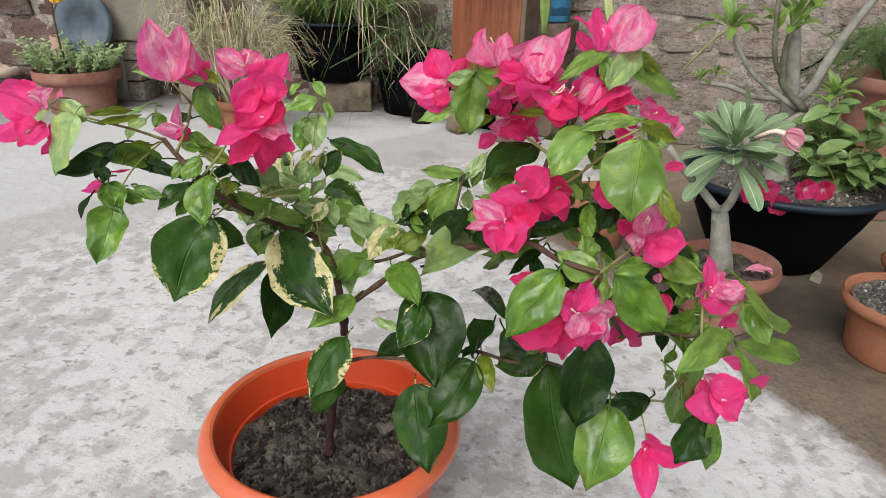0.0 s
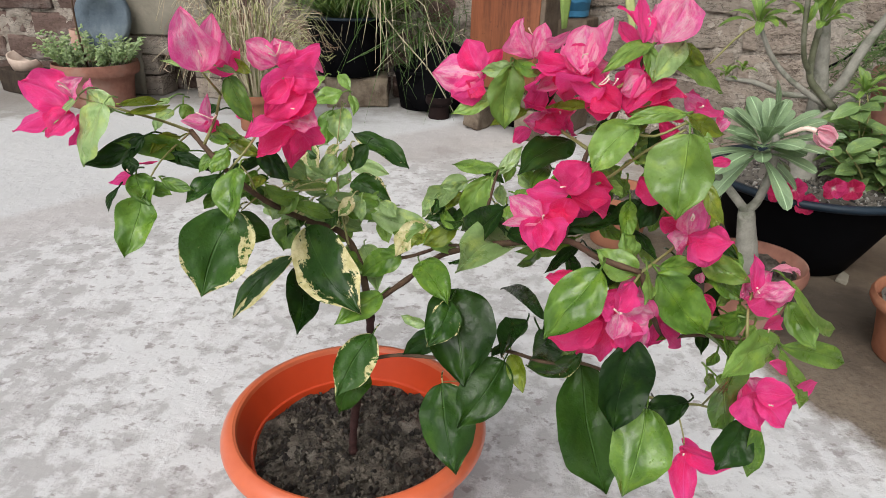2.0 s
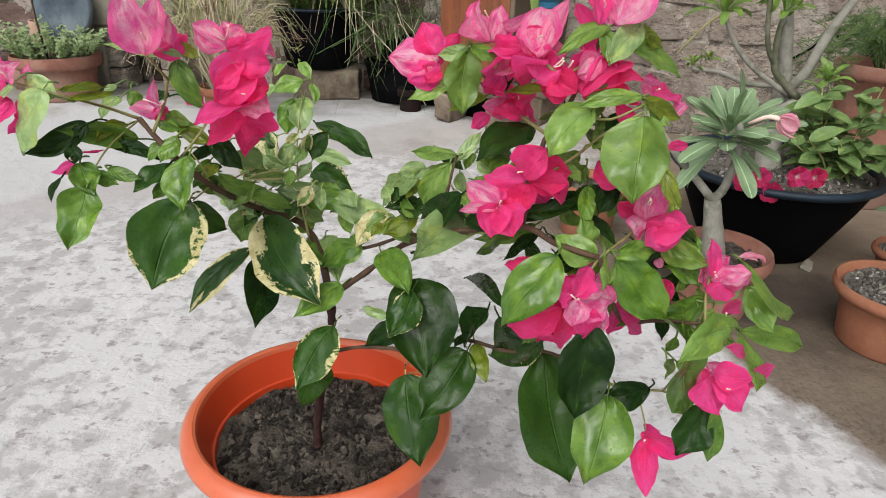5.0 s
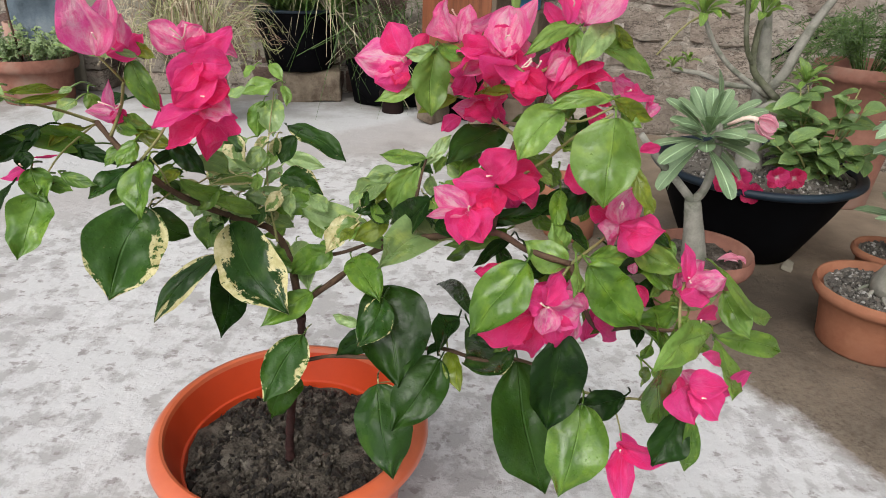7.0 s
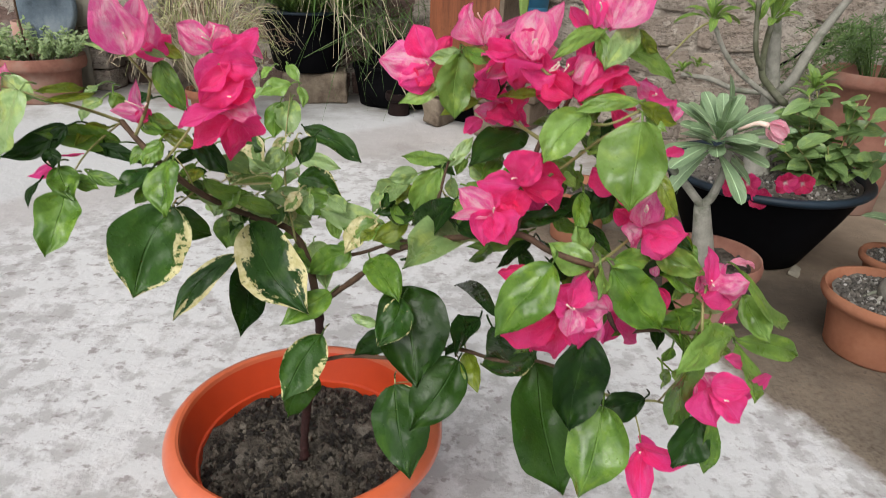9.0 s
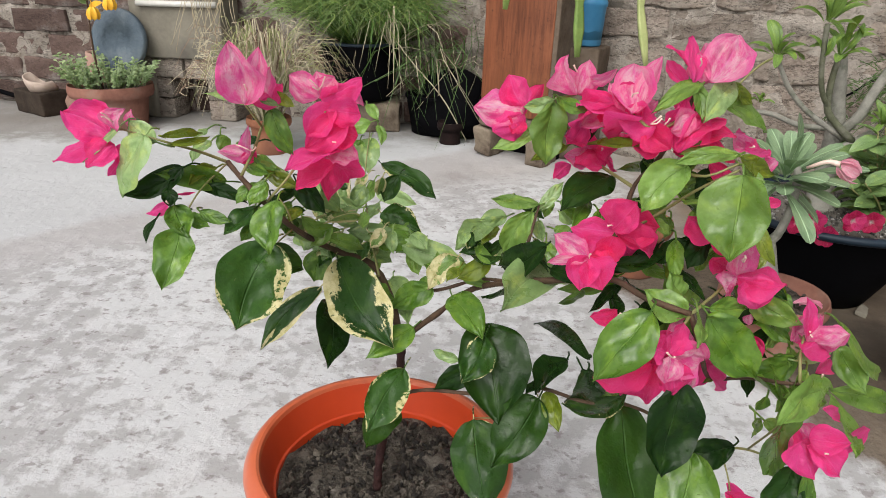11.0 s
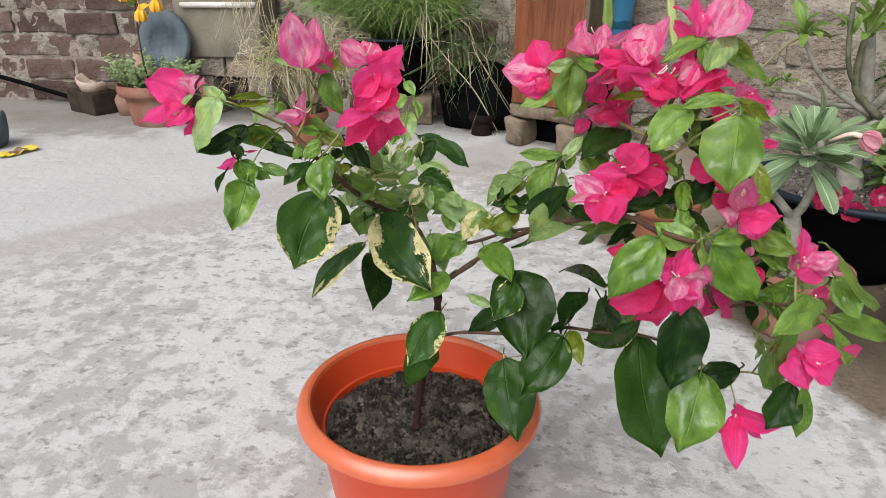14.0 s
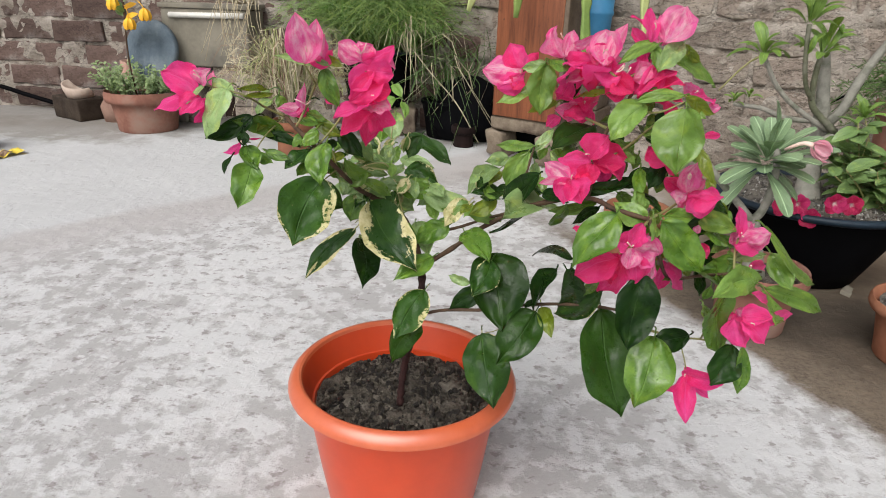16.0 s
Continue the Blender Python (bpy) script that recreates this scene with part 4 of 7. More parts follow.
leaf((0.049, 0.512, 0.290), (0.017, 0.506, 0.268), 0.021, "d")
leaf((0.033, 0.512, 0.293), (0.013, 0.514, 0.298), 0.011, "p")
leaf((0.022, 0.540, 0.334), (0.050, 0.499, 0.323), 0.028, "g")
leaf((0.110, 0.522, 0.371), (0.069, 0.419, 0.395), 0.036, "p")
leaf((0.075, 0.485, 0.389), (0.048, 0.535, 0.340), 0.023, "d")
leaf((0.089, 0.459, 0.418), (0.061, 0.503, 0.383), 0.025, "d")
leaf((0.062, 0.497, 0.391), (0.036, 0.544, 0.370), 0.008, "v1")
leaf((0.054, 0.526, 0.403), (0.024, 0.553, 0.370), 0.020, "p")
leaf((0.079, 0.493, 0.428), (0.064, 0.491, 0.396), 0.020, "l")
leaf((0.083, 0.495, 0.432), (0.052, 0.514, 0.427), 0.011, "l")
leaf((0.083, 0.496, 0.428), (0.097, 0.507, 0.444), 0.010, "p")
leaf((0.133, 0.535, 0.443), (0.099, 0.489, 0.433), 0.029, "n")
leaf((0.086, 0.511, 0.497), (0.085, 0.507, 0.459), 0.026, "l")
leaf((0.086, 0.512, 0.498), (0.068, 0.512, 0.493), 0.011, "p")
leaf((0.089, 0.513, 0.500), (0.107, 0.494, 0.495), 0.011, "g")
leaf((0.078, 0.520, 0.476), (0.050, 0.511, 0.464), 0.012, "l")
leaf((0.099, 0.530, 0.464), (0.076, 0.517, 0.456), 0.010, "o")
leaf((0.138, 0.464, 0.483), (0.111, 0.519, 0.469), 0.009, "o")
leaf((0.159, 0.444, 0.479), (0.139, 0.437, 0.454), 0.024, "l")
leaf((0.185, 0.431, 0.479), (0.182, 0.415, 0.439), 0.039, "l")
leaf((0.185, 0.445, 0.486), (0.153, 0.439, 0.481), 0.010, "l")
leaf((0.186, 0.445, 0.485), (0.211, 0.464, 0.472), 0.011, "o")
leaf((0.187, 0.488, 0.518), (0.168, 0.459, 0.501), 0.017, "p")
leaf((0.167, 0.475, 0.518), (0.139, 0.453, 0.505), 0.011, "l")
leaf((0.189, 0.494, 0.517), (0.203, 0.501, 0.505), 0.009, "o")
leaf((0.163, 0.479, 0.518), (0.167, 0.464, 0.500), 0.011, "l")
leaf((0.181, 0.483, 0.506), (0.220, 0.519, 0.485), 0.019, "l")
leaf((0.201, 0.446, 0.450), (0.214, 0.440, 0.427), 0.011, "o")
leaf((0.169, 0.423, 0.400), (0.146, 0.429, 0.408), 0.021, "l")
leaf((0.181, 0.426, 0.402), (0.203, 0.434, 0.400), 0.014, "g")
leaf((0.145, 0.402, 0.409), (0.119, 0.386, 0.375), 0.030, "g")
leaf((0.180, 0.422, 0.400), (0.212, 0.423, 0.364), 0.030, "g")
leaf((0.172, 0.415, 0.405), (0.170, 0.397, 0.394), 0.010, "l")
leaf((0.214, 0.456, 0.395), (0.236, 0.438, 0.392), 0.019, "l")
leaf((0.216, 0.460, 0.386), (0.234, 0.438, 0.379), 0.016, "g")
leaf((0.250, 0.427, 0.401), (0.322, 0.497, 0.332), 0.013, "l")
leaf((0.268, 0.445, 0.345), (0.327, 0.484, 0.312), 0.018, "l")
leaf((0.268, 0.445, 0.342), (0.260, 0.391, 0.342), 0.021, "l")
leaf((0.255, 0.423, 0.360), (0.216, 0.384, 0.361), 0.023, "l")
leaf((0.224, 0.397, 0.365), (0.234, 0.410, 0.306), 0.027, "g")
leaf((0.236, 0.430, 0.374), (0.217, 0.440, 0.353), 0.016, "g")
leaf((0.236, 0.428, 0.372), (0.264, 0.450, 0.370), 0.011, "p")
leaf((0.150, 0.463, 0.306), (0.172, 0.425, 0.232), 0.054, "n")
leaf((0.170, 0.408, 0.363), (0.165, 0.394, 0.311), 0.035, "d")
leaf((0.188, 0.417, 0.308), (0.176, 0.390, 0.264), 0.041, "g")
leaf((0.217, 0.433, 0.303), (0.189, 0.427, 0.298), 0.021, "d")
leaf((0.196, 0.442, 0.292), (0.179, 0.428, 0.292), 0.010, "d")
leaf((0.243, 0.412, 0.310), (0.230, 0.398, 0.284), 0.025, "d")
leaf((0.248, 0.406, 0.313), (0.251, 0.404, 0.276), 0.013, "g")
leaf((0.110, 0.454, 0.340), (0.096, 0.496, 0.282), 0.021, "d")
leaf((0.119, 0.417, 0.358), (0.115, 0.480, 0.289), 0.022, "d")
leaf((0.146, 0.429, 0.337), (0.115, 0.477, 0.290), 0.020, "v1")
leaf((0.097, 0.507, 0.286), (0.087, 0.493, 0.282), 0.010, "d")
leaf((0.102, 0.497, 0.283), (0.112, 0.476, 0.266), 0.017, "o")
leaf((0.119, 0.420, 0.364), (0.091, 0.534, 0.318), 0.012, "d")
leaf((0.182, 0.452, 0.438), (0.172, 0.449, 0.417), 0.016, "d")
leaf((0.172, 0.464, 0.427), (0.156, 0.468, 0.410), 0.014, "d")
leaf((0.137, 0.471, 0.396), (0.100, 0.463, 0.388), 0.011, "g")
leaf((0.139, 0.468, 0.392), (0.118, 0.438, 0.387), 0.010, "d")
leaf((0.155, 0.478, 0.409), (0.128, 0.455, 0.405), 0.012, "d")
leaf((0.143, 0.461, 0.448), (0.162, 0.478, 0.432), 0.010, "l")
leaf((0.164, 0.494, 0.454), (0.178, 0.461, 0.445), 0.013, "g")
leaf((0.149, 0.494, 0.464), (0.137, 0.541, 0.447), 0.010, "g")
leaf((0.168, 0.472, 0.406), (0.181, 0.440, 0.400), 0.015, "d")
leaf((0.197, 0.458, 0.376), (0.211, 0.456, 0.354), 0.013, "d")
leaf((0.230, 0.454, 0.376), (0.213, 0.451, 0.360), 0.014, "d")
leaf((0.139, 0.416, 0.359), (0.133, 0.437, 0.329), 0.010, "g")
leaf((0.159, 0.493, 0.424), (0.146, 0.481, 0.412), 0.012, "g")
leaf((-0.097, 0.507, 0.402), (-0.083, 0.532, 0.380), 0.016, "p")
leaf((-0.150, 0.485, 0.429), (-0.121, 0.489, 0.419), 0.011, "d")
leaf((-0.056, 0.581, 0.357), (-0.068, 0.559, 0.343), 0.014, "v1")
leaf((0.109, 0.466, 0.422), (0.127, 0.464, 0.414), 0.010, "d")
leaf((0.235, 0.414, 0.361), (0.257, 0.426, 0.348), 0.008, "g")
flower((-0.188, 0.457, 0.478), 4, 0.014, 127)
bract((-0.194, 0.461, 0.468), (-0.225, 0.461, 0.482), 0.027, "m")
bract((-0.194, 0.460, 0.463), (-0.226, 0.445, 0.453), 0.017, "m")
bract((-0.192, 0.460, 0.463), (-0.206, 0.448, 0.450), 0.021, "m")
bract((-0.194, 0.467, 0.476), (-0.210, 0.469, 0.488), 0.013, "m")
bract((-0.190, 0.461, 0.472), (-0.182, 0.462, 0.486), 0.016, "w")
flower((-0.097, 0.458, 0.502), 2, 0.008, 133)
bract((-0.100, 0.459, 0.494), (-0.102, 0.449, 0.531), 0.027, "w")
bract((-0.101, 0.464, 0.494), (-0.092, 0.467, 0.527), 0.017, "w")
bract((-0.099, 0.468, 0.493), (-0.089, 0.492, 0.502), 0.019, "m")
flower((-0.062, 0.486, 0.501), 7, 0.016, 137)
bract((-0.061, 0.486, 0.494), (-0.040, 0.508, 0.505), 0.020, "m")
bract((-0.063, 0.488, 0.495), (-0.081, 0.485, 0.509), 0.019, "w")
bract((-0.063, 0.494, 0.496), (-0.057, 0.504, 0.506), 0.015, "w")
bract((-0.057, 0.484, 0.488), (-0.037, 0.493, 0.485), 0.020, "m")
bract((-0.053, 0.490, 0.490), (-0.070, 0.480, 0.472), 0.021, "m")
flower((-0.054, 0.481, 0.468), 2, 0.008, 143)
bract((-0.044, 0.491, 0.481), (-0.073, 0.485, 0.462), 0.023, "k")
bract((-0.058, 0.488, 0.471), (-0.039, 0.492, 0.472), 0.024, "k")
bract((-0.050, 0.487, 0.461), (-0.084, 0.475, 0.449), 0.024, "m")
bract((-0.058, 0.489, 0.458), (-0.037, 0.486, 0.457), 0.019, "w")
bract((-0.053, 0.488, 0.453), (-0.083, 0.489, 0.432), 0.022, "k")
bract((-0.056, 0.488, 0.453), (-0.049, 0.503, 0.436), 0.025, "k")
flower((-0.113, 0.488, 0.457), 4, 0.014, 150)
bract((-0.119, 0.503, 0.452), (-0.149, 0.513, 0.448), 0.013, "w")
bract((-0.122, 0.509, 0.448), (-0.110, 0.482, 0.476), 0.010, "w")
bract((-0.118, 0.508, 0.451), (-0.130, 0.508, 0.442), 0.009, "k")
bract((-0.096, 0.498, 0.458), (-0.096, 0.478, 0.476), 0.011, "m")
bract((-0.096, 0.492, 0.464), (-0.085, 0.495, 0.458), 0.013, "m")
flower((-0.154, 0.450, 0.429), 1, 0.005, 156)
bract((-0.161, 0.461, 0.426), (-0.174, 0.454, 0.419), 0.009, "m")
bract((-0.152, 0.480, 0.427), (-0.161, 0.469, 0.428), 0.004, "k")
flower((0.067, 0.509, 0.489), 1, 0.006, 159)
bract((0.068, 0.515, 0.491), (0.056, 0.523, 0.511), 0.021, "m")
bract((0.068, 0.515, 0.490), (0.034, 0.522, 0.489), 0.027, "w")
bract((0.068, 0.515, 0.488), (0.048, 0.512, 0.475), 0.022, "m")
bract((0.066, 0.515, 0.484), (0.061, 0.509, 0.475), 0.015, "k")
flower((0.099, 0.507, 0.517), 3, 0.01, 164)
bract((0.100, 0.507, 0.503), (0.091, 0.512, 0.526), 0.023, "w")
bract((0.101, 0.510, 0.503), (0.106, 0.514, 0.524), 0.015, "w")
bract((0.107, 0.511, 0.512), (0.121, 0.492, 0.522), 0.008, "w")
flower((0.127, 0.461, 0.511), 3, 0.009, 168)
bract((0.128, 0.459, 0.502), (0.129, 0.483, 0.526), 0.024, "w")
bract((0.131, 0.460, 0.502), (0.144, 0.485, 0.531), 0.012, "w")
bract((0.127, 0.465, 0.501), (0.117, 0.487, 0.514), 0.014, "w")
flower((0.162, 0.469, 0.528), 3, 0.009, 172)
bract((0.160, 0.470, 0.519), (0.159, 0.490, 0.542), 0.015, "m")
bract((0.163, 0.477, 0.519), (0.146, 0.490, 0.536), 0.013, "m")
bract((0.171, 0.475, 0.519), (0.185, 0.489, 0.544), 0.027, "w")
bract((0.167, 0.478, 0.518), (0.163, 0.481, 0.535), 0.013, "w")
flower((0.136, 0.443, 0.500), 4, 0.01, 177)
bract((0.127, 0.471, 0.500), (0.101, 0.510, 0.498), 0.020, "m")
bract((0.122, 0.474, 0.505), (0.103, 0.514, 0.481), 0.021, "m")
bract((0.126, 0.479, 0.491), (0.114, 0.500, 0.504), 0.018, "k")
bract((0.133, 0.453, 0.502), (0.123, 0.498, 0.476), 0.027, "m")
bract((0.142, 0.455, 0.498), (0.123, 0.468, 0.497), 0.022, "m")
bract((0.147, 0.460, 0.490), (0.133, 0.469, 0.481), 0.018, "k")
bract((0.146, 0.460, 0.493), (0.157, 0.466, 0.511), 0.017, "m")
bract((0.150, 0.456, 0.494), (0.163, 0.463, 0.504), 0.016, "w")
bract((0.155, 0.453, 0.483), (0.183, 0.474, 0.499), 0.022, "k")
bract((0.160, 0.457, 0.485), (0.190, 0.472, 0.490), 0.022, "k")
bract((0.154, 0.458, 0.484), (0.171, 0.471, 0.501), 0.019, "m")
flower((0.121, 0.517, 0.466), 2, 0.007, 189)
bract((0.120, 0.527, 0.467), (0.096, 0.519, 0.474), 0.020, "m")
bract((0.123, 0.533, 0.463), (0.105, 0.523, 0.453), 0.023, "k")
bract((0.126, 0.533, 0.462), (0.133, 0.544, 0.444), 0.021, "k")
bract((0.113, 0.540, 0.452), (0.097, 0.522, 0.459), 0.015, "w")
bract((0.103, 0.530, 0.451), (0.092, 0.512, 0.446), 0.011, "m")
flower((0.196, 0.465, 0.486), 2, 0.007, 195)
bract((0.189, 0.475, 0.491), (0.204, 0.486, 0.482), 0.011, "w")
bract((0.195, 0.468, 0.484), (0.218, 0.500, 0.477), 0.016, "m")
bract((0.211, 0.474, 0.470), (0.221, 0.491, 0.474), 0.009, "w")
bract((0.173, 0.456, 0.478), (0.183, 0.443, 0.474), 0.010, "k")
bract((0.206, 0.456, 0.455), (0.218, 0.460, 0.457), 0.007, "k")
flower((0.125, 0.448, 0.439), 3, 0.008, 201)
bract((0.126, 0.452, 0.435), (0.137, 0.450, 0.454), 0.024, "k")
bract((0.128, 0.452, 0.433), (0.154, 0.462, 0.435), 0.025, "k")
bract((0.131, 0.450, 0.432), (0.152, 0.457, 0.420), 0.018, "k")
bract((0.127, 0.452, 0.433), (0.102, 0.458, 0.432), 0.018, "m")
bract((0.127, 0.449, 0.432), (0.126, 0.443, 0.415), 0.018, "k")
flower((0.113, 0.436, 0.422), 2, 0.008, 207)
bract((0.113, 0.441, 0.420), (0.092, 0.447, 0.431), 0.018, "w")
bract((0.113, 0.439, 0.418), (0.089, 0.436, 0.417), 0.007, "w")
bract((0.113, 0.441, 0.421), (0.109, 0.427, 0.405), 0.020, "m")
bract((0.114, 0.441, 0.419), (0.122, 0.429, 0.406), 0.022, "m")
bract((0.114, 0.445, 0.420), (0.129, 0.447, 0.415), 0.014, "k")
bract((0.111, 0.445, 0.420), (0.112, 0.457, 0.427), 0.010, "m")
flower((0.156, 0.390, 0.390), 4, 0.009, 214)
bract((0.157, 0.396, 0.387), (0.156, 0.392, 0.372), 0.014, "w")
bract((0.158, 0.397, 0.386), (0.179, 0.409, 0.379), 0.025, "w")
bract((0.156, 0.396, 0.388), (0.163, 0.405, 0.403), 0.015, "m")
bract((0.155, 0.398, 0.387), (0.145, 0.398, 0.392), 0.017, "m")
bract((0.151, 0.406, 0.375), (0.122, 0.417, 0.353), 0.025, "k")
bract((0.153, 0.404, 0.375), (0.143, 0.428, 0.337), 0.022, "k")
bract((0.160, 0.405, 0.379), (0.165, 0.405, 0.356), 0.021, "m")
bract((0.156, 0.404, 0.378), (0.151, 0.422, 0.345), 0.020, "k")
bract((0.189, 0.428, 0.364), (0.209, 0.448, 0.336), 0.017, "m")
bract((0.173, 0.411, 0.375), (0.176, 0.411, 0.357), 0.017, "w")
flower((0.131, 0.421, 0.395), 1, 0.005, 225)
bract((0.134, 0.441, 0.388), (0.118, 0.438, 0.383), 0.012, "k")
flower((0.196, 0.433, 0.429), 4, 0.012, 227)
bract((0.199, 0.446, 0.416), (0.199, 0.432, 0.442), 0.017, "w")
bract((0.199, 0.446, 0.414), (0.221, 0.432, 0.418), 0.026, "m")
bract((0.203, 0.443, 0.413), (0.210, 0.435, 0.400), 0.024, "m")
bract((0.199, 0.446, 0.414), (0.191, 0.435, 0.409), 0.018, "w")
bract((0.181, 0.442, 0.437), (0.167, 0.452, 0.447), 0.017, "k")
bract((0.186, 0.440, 0.429), (0.180, 0.446, 0.450), 0.013, "k")
bract((0.197, 0.456, 0.415), (0.180, 0.436, 0.429), 0.013, "k")
flower((0.239, 0.427, 0.391), 5, 0.014, 235)
bract((0.235, 0.423, 0.392), (0.231, 0.427, 0.414), 0.009, "m")
bract((0.237, 0.427, 0.387), (0.254, 0.419, 0.398), 0.021, "w")
bract((0.231, 0.416, 0.386), (0.252, 0.430, 0.380), 0.016, "m")
bract((0.235, 0.428, 0.391), (0.246, 0.438, 0.399), 0.011, "w")
bract((0.211, 0.443, 0.385), (0.211, 0.444, 0.392), 0.006, "w")
bract((0.215, 0.446, 0.376), (0.218, 0.431, 0.370), 0.009, "k")
flower((0.244, 0.414, 0.372), 1, 0.006, 242)
bract((0.246, 0.425, 0.368), (0.267, 0.453, 0.361), 0.009, "m")
bract((0.246, 0.407, 0.356), (0.262, 0.419, 0.346), 0.009, "m")
flower((0.246, 0.389, 0.340), 3, 0.008, 245)
bract((0.240, 0.400, 0.341), (0.259, 0.395, 0.345), 0.017, "m")
bract((0.236, 0.398, 0.340), (0.244, 0.390, 0.321), 0.022, "m")
bract((0.239, 0.398, 0.337), (0.256, 0.390, 0.325), 0.018, "m")
bract((0.253, 0.393, 0.339), (0.283, 0.422, 0.336), 0.008, "m")
flower((0.213, 0.408, 0.281), 1, 0.006, 250)
bract((0.216, 0.414, 0.279), (0.217, 0.397, 0.246), 0.017, "m")
bract((0.213, 0.419, 0.278), (0.239, 0.400, 0.283), 0.014, "m")
bract((0.217, 0.418, 0.279), (0.203, 0.416, 0.261), 0.012, "m")
stem(4.2, 3.2, (-0.039, 0.531, 0.131), (-0.037, 0.529, 0.158), (-0.033, 0.528, 0.188), (-0.019, 0.506, 0.245), (-0.016, 0.520, 0.267), (-0.015, 0.520, 0.292))
stem(3.2, 1.8, (-0.015, 0.520, 0.292), (-0.021, 0.533, 0.307), (-0.036, 0.566, 0.320), (-0.053, 0.580, 0.336), (-0.067, 0.559, 0.353), (-0.083, 0.538, 0.370), (-0.089, 0.496, 0.400), (-0.104, 0.485, 0.421), (-0.127, 0.499, 0.434), (-0.141, 0.510, 0.441))
stem(1.6, 0.7, (-0.141, 0.510, 0.441), (-0.154, 0.497, 0.451), (-0.155, 0.459, 0.467), (-0.193, 0.467, 0.472))
stem(1.6, 0.9, (-0.127, 0.499, 0.434), (-0.114, 0.497, 0.456), (-0.101, 0.483, 0.475), (-0.092, 0.484, 0.490))
stem(1.2, 0.8, (-0.101, 0.483, 0.475), (-0.103, 0.465, 0.493))
stem(1.2, 0.8, (-0.104, 0.485, 0.421), (-0.085, 0.491, 0.444), (-0.063, 0.486, 0.477), (-0.059, 0.492, 0.490))
stem(1.4, 0.8, (-0.042, 0.559, 0.336), (-0.058, 0.593, 0.359), (-0.074, 0.640, 0.371), (-0.087, 0.686, 0.382), (-0.093, 0.732, 0.418))
stem(2.6, 1.8, (-0.015, 0.519, 0.298), (-0.006, 0.523, 0.308), (0.010, 0.544, 0.314), (0.036, 0.556, 0.333), (0.068, 0.501, 0.370), (0.093, 0.458, 0.395), (0.127, 0.445, 0.406), (0.147, 0.427, 0.404), (0.170, 0.419, 0.401))
stem(2, 1.5, (-0.010, 0.557, 0.325), (0.014, 0.551, 0.334), (0.042, 0.548, 0.347), (0.067, 0.501, 0.371))
stem(1.8, 1, (0.068, 0.501, 0.370), (0.076, 0.486, 0.400), (0.081, 0.489, 0.424), (0.083, 0.498, 0.431))
stem(2.2, 1.4, (0.127, 0.445, 0.406), (0.131, 0.454, 0.431), (0.139, 0.481, 0.453), (0.149, 0.475, 0.472), (0.158, 0.468, 0.500), (0.166, 0.478, 0.518))
stem(1.6, 1, (0.139, 0.481, 0.453), (0.116, 0.540, 0.455), (0.096, 0.523, 0.480), (0.086, 0.516, 0.498))
stem(1.2, 0.8, (0.149, 0.475, 0.472), (0.167, 0.444, 0.473), (0.185, 0.442, 0.482))
stem(1.5, 0.9, (0.131, 0.454, 0.431), (0.153, 0.464, 0.443), (0.169, 0.450, 0.464), (0.185, 0.440, 0.479))
stem(1.4, 0.9, (0.086, 0.516, 0.498), (0.100, 0.514, 0.502))
stem(1.2, 0.9, (0.086, 0.516, 0.498), (0.067, 0.522, 0.489))
stem(1.4, 1, (0.158, 0.468, 0.500), (0.142, 0.458, 0.494), (0.129, 0.466, 0.501))
stem(2.2, 1.4, (-0.014, 0.513, 0.254), (0.011, 0.510, 0.263), (0.051, 0.496, 0.275), (0.092, 0.506, 0.280), (0.124, 0.450, 0.312), (0.147, 0.459, 0.308), (0.167, 0.444, 0.312), (0.188, 0.439, 0.301))
stem(1.4, 0.9, (0.188, 0.439, 0.301), (0.210, 0.436, 0.299), (0.227, 0.437, 0.299), (0.244, 0.417, 0.307))
stem(2, 1.3, (0.170, 0.419, 0.401), (0.180, 0.417, 0.376), (0.195, 0.438, 0.349), (0.216, 0.433, 0.355), (0.232, 0.410, 0.369), (0.265, 0.452, 0.355))
stem(1.3, 0.8, (0.232, 0.410, 0.369), (0.233, 0.421, 0.382), (0.236, 0.429, 0.389))
stem(1.4, 0.9, (0.170, 0.419, 0.401), (0.190, 0.444, 0.405), (0.200, 0.452, 0.413))
stem(1.1, 0.8, (0.170, 0.419, 0.401), (0.160, 0.406, 0.390), (0.158, 0.402, 0.384))
stem(0.8, 0.6, (0.051, 0.496, 0.275), (0.062, 0.485, 0.273), (0.068, 0.485, 0.264), (0.047, 0.509, 0.241))
stem(0.8, 0.6, (0.092, 0.506, 0.280), (0.097, 0.503, 0.273))
stem(0.8, 0.6, (0.147, 0.459, 0.308), (0.152, 0.465, 0.296))
stem(0.9, 0.7, (0.227, 0.437, 0.299), (0.222, 0.398, 0.349), (0.226, 0.399, 0.361))
stem(0.9, 0.7, (0.244, 0.417, 0.307), (0.243, 0.416, 0.321), (0.241, 0.403, 0.337))
stem(0.8, 0.6, (0.210, 0.436, 0.299), (0.215, 0.425, 0.285), (0.217, 0.420, 0.275))
stem(0.9, 0.6, (-0.089, 0.496, 0.400), (-0.090, 0.488, 0.417), (-0.096, 0.489, 0.425))
stem(0.9, 0.6, (-0.067, 0.559, 0.353), (-0.094, 0.561, 0.326))
stem(0.9, 0.6, (-0.067, 0.559, 0.353), (-0.076, 0.555, 0.350))
stem(0.9, 0.6, (-0.089, 0.496, 0.400), (-0.095, 0.479, 0.395))
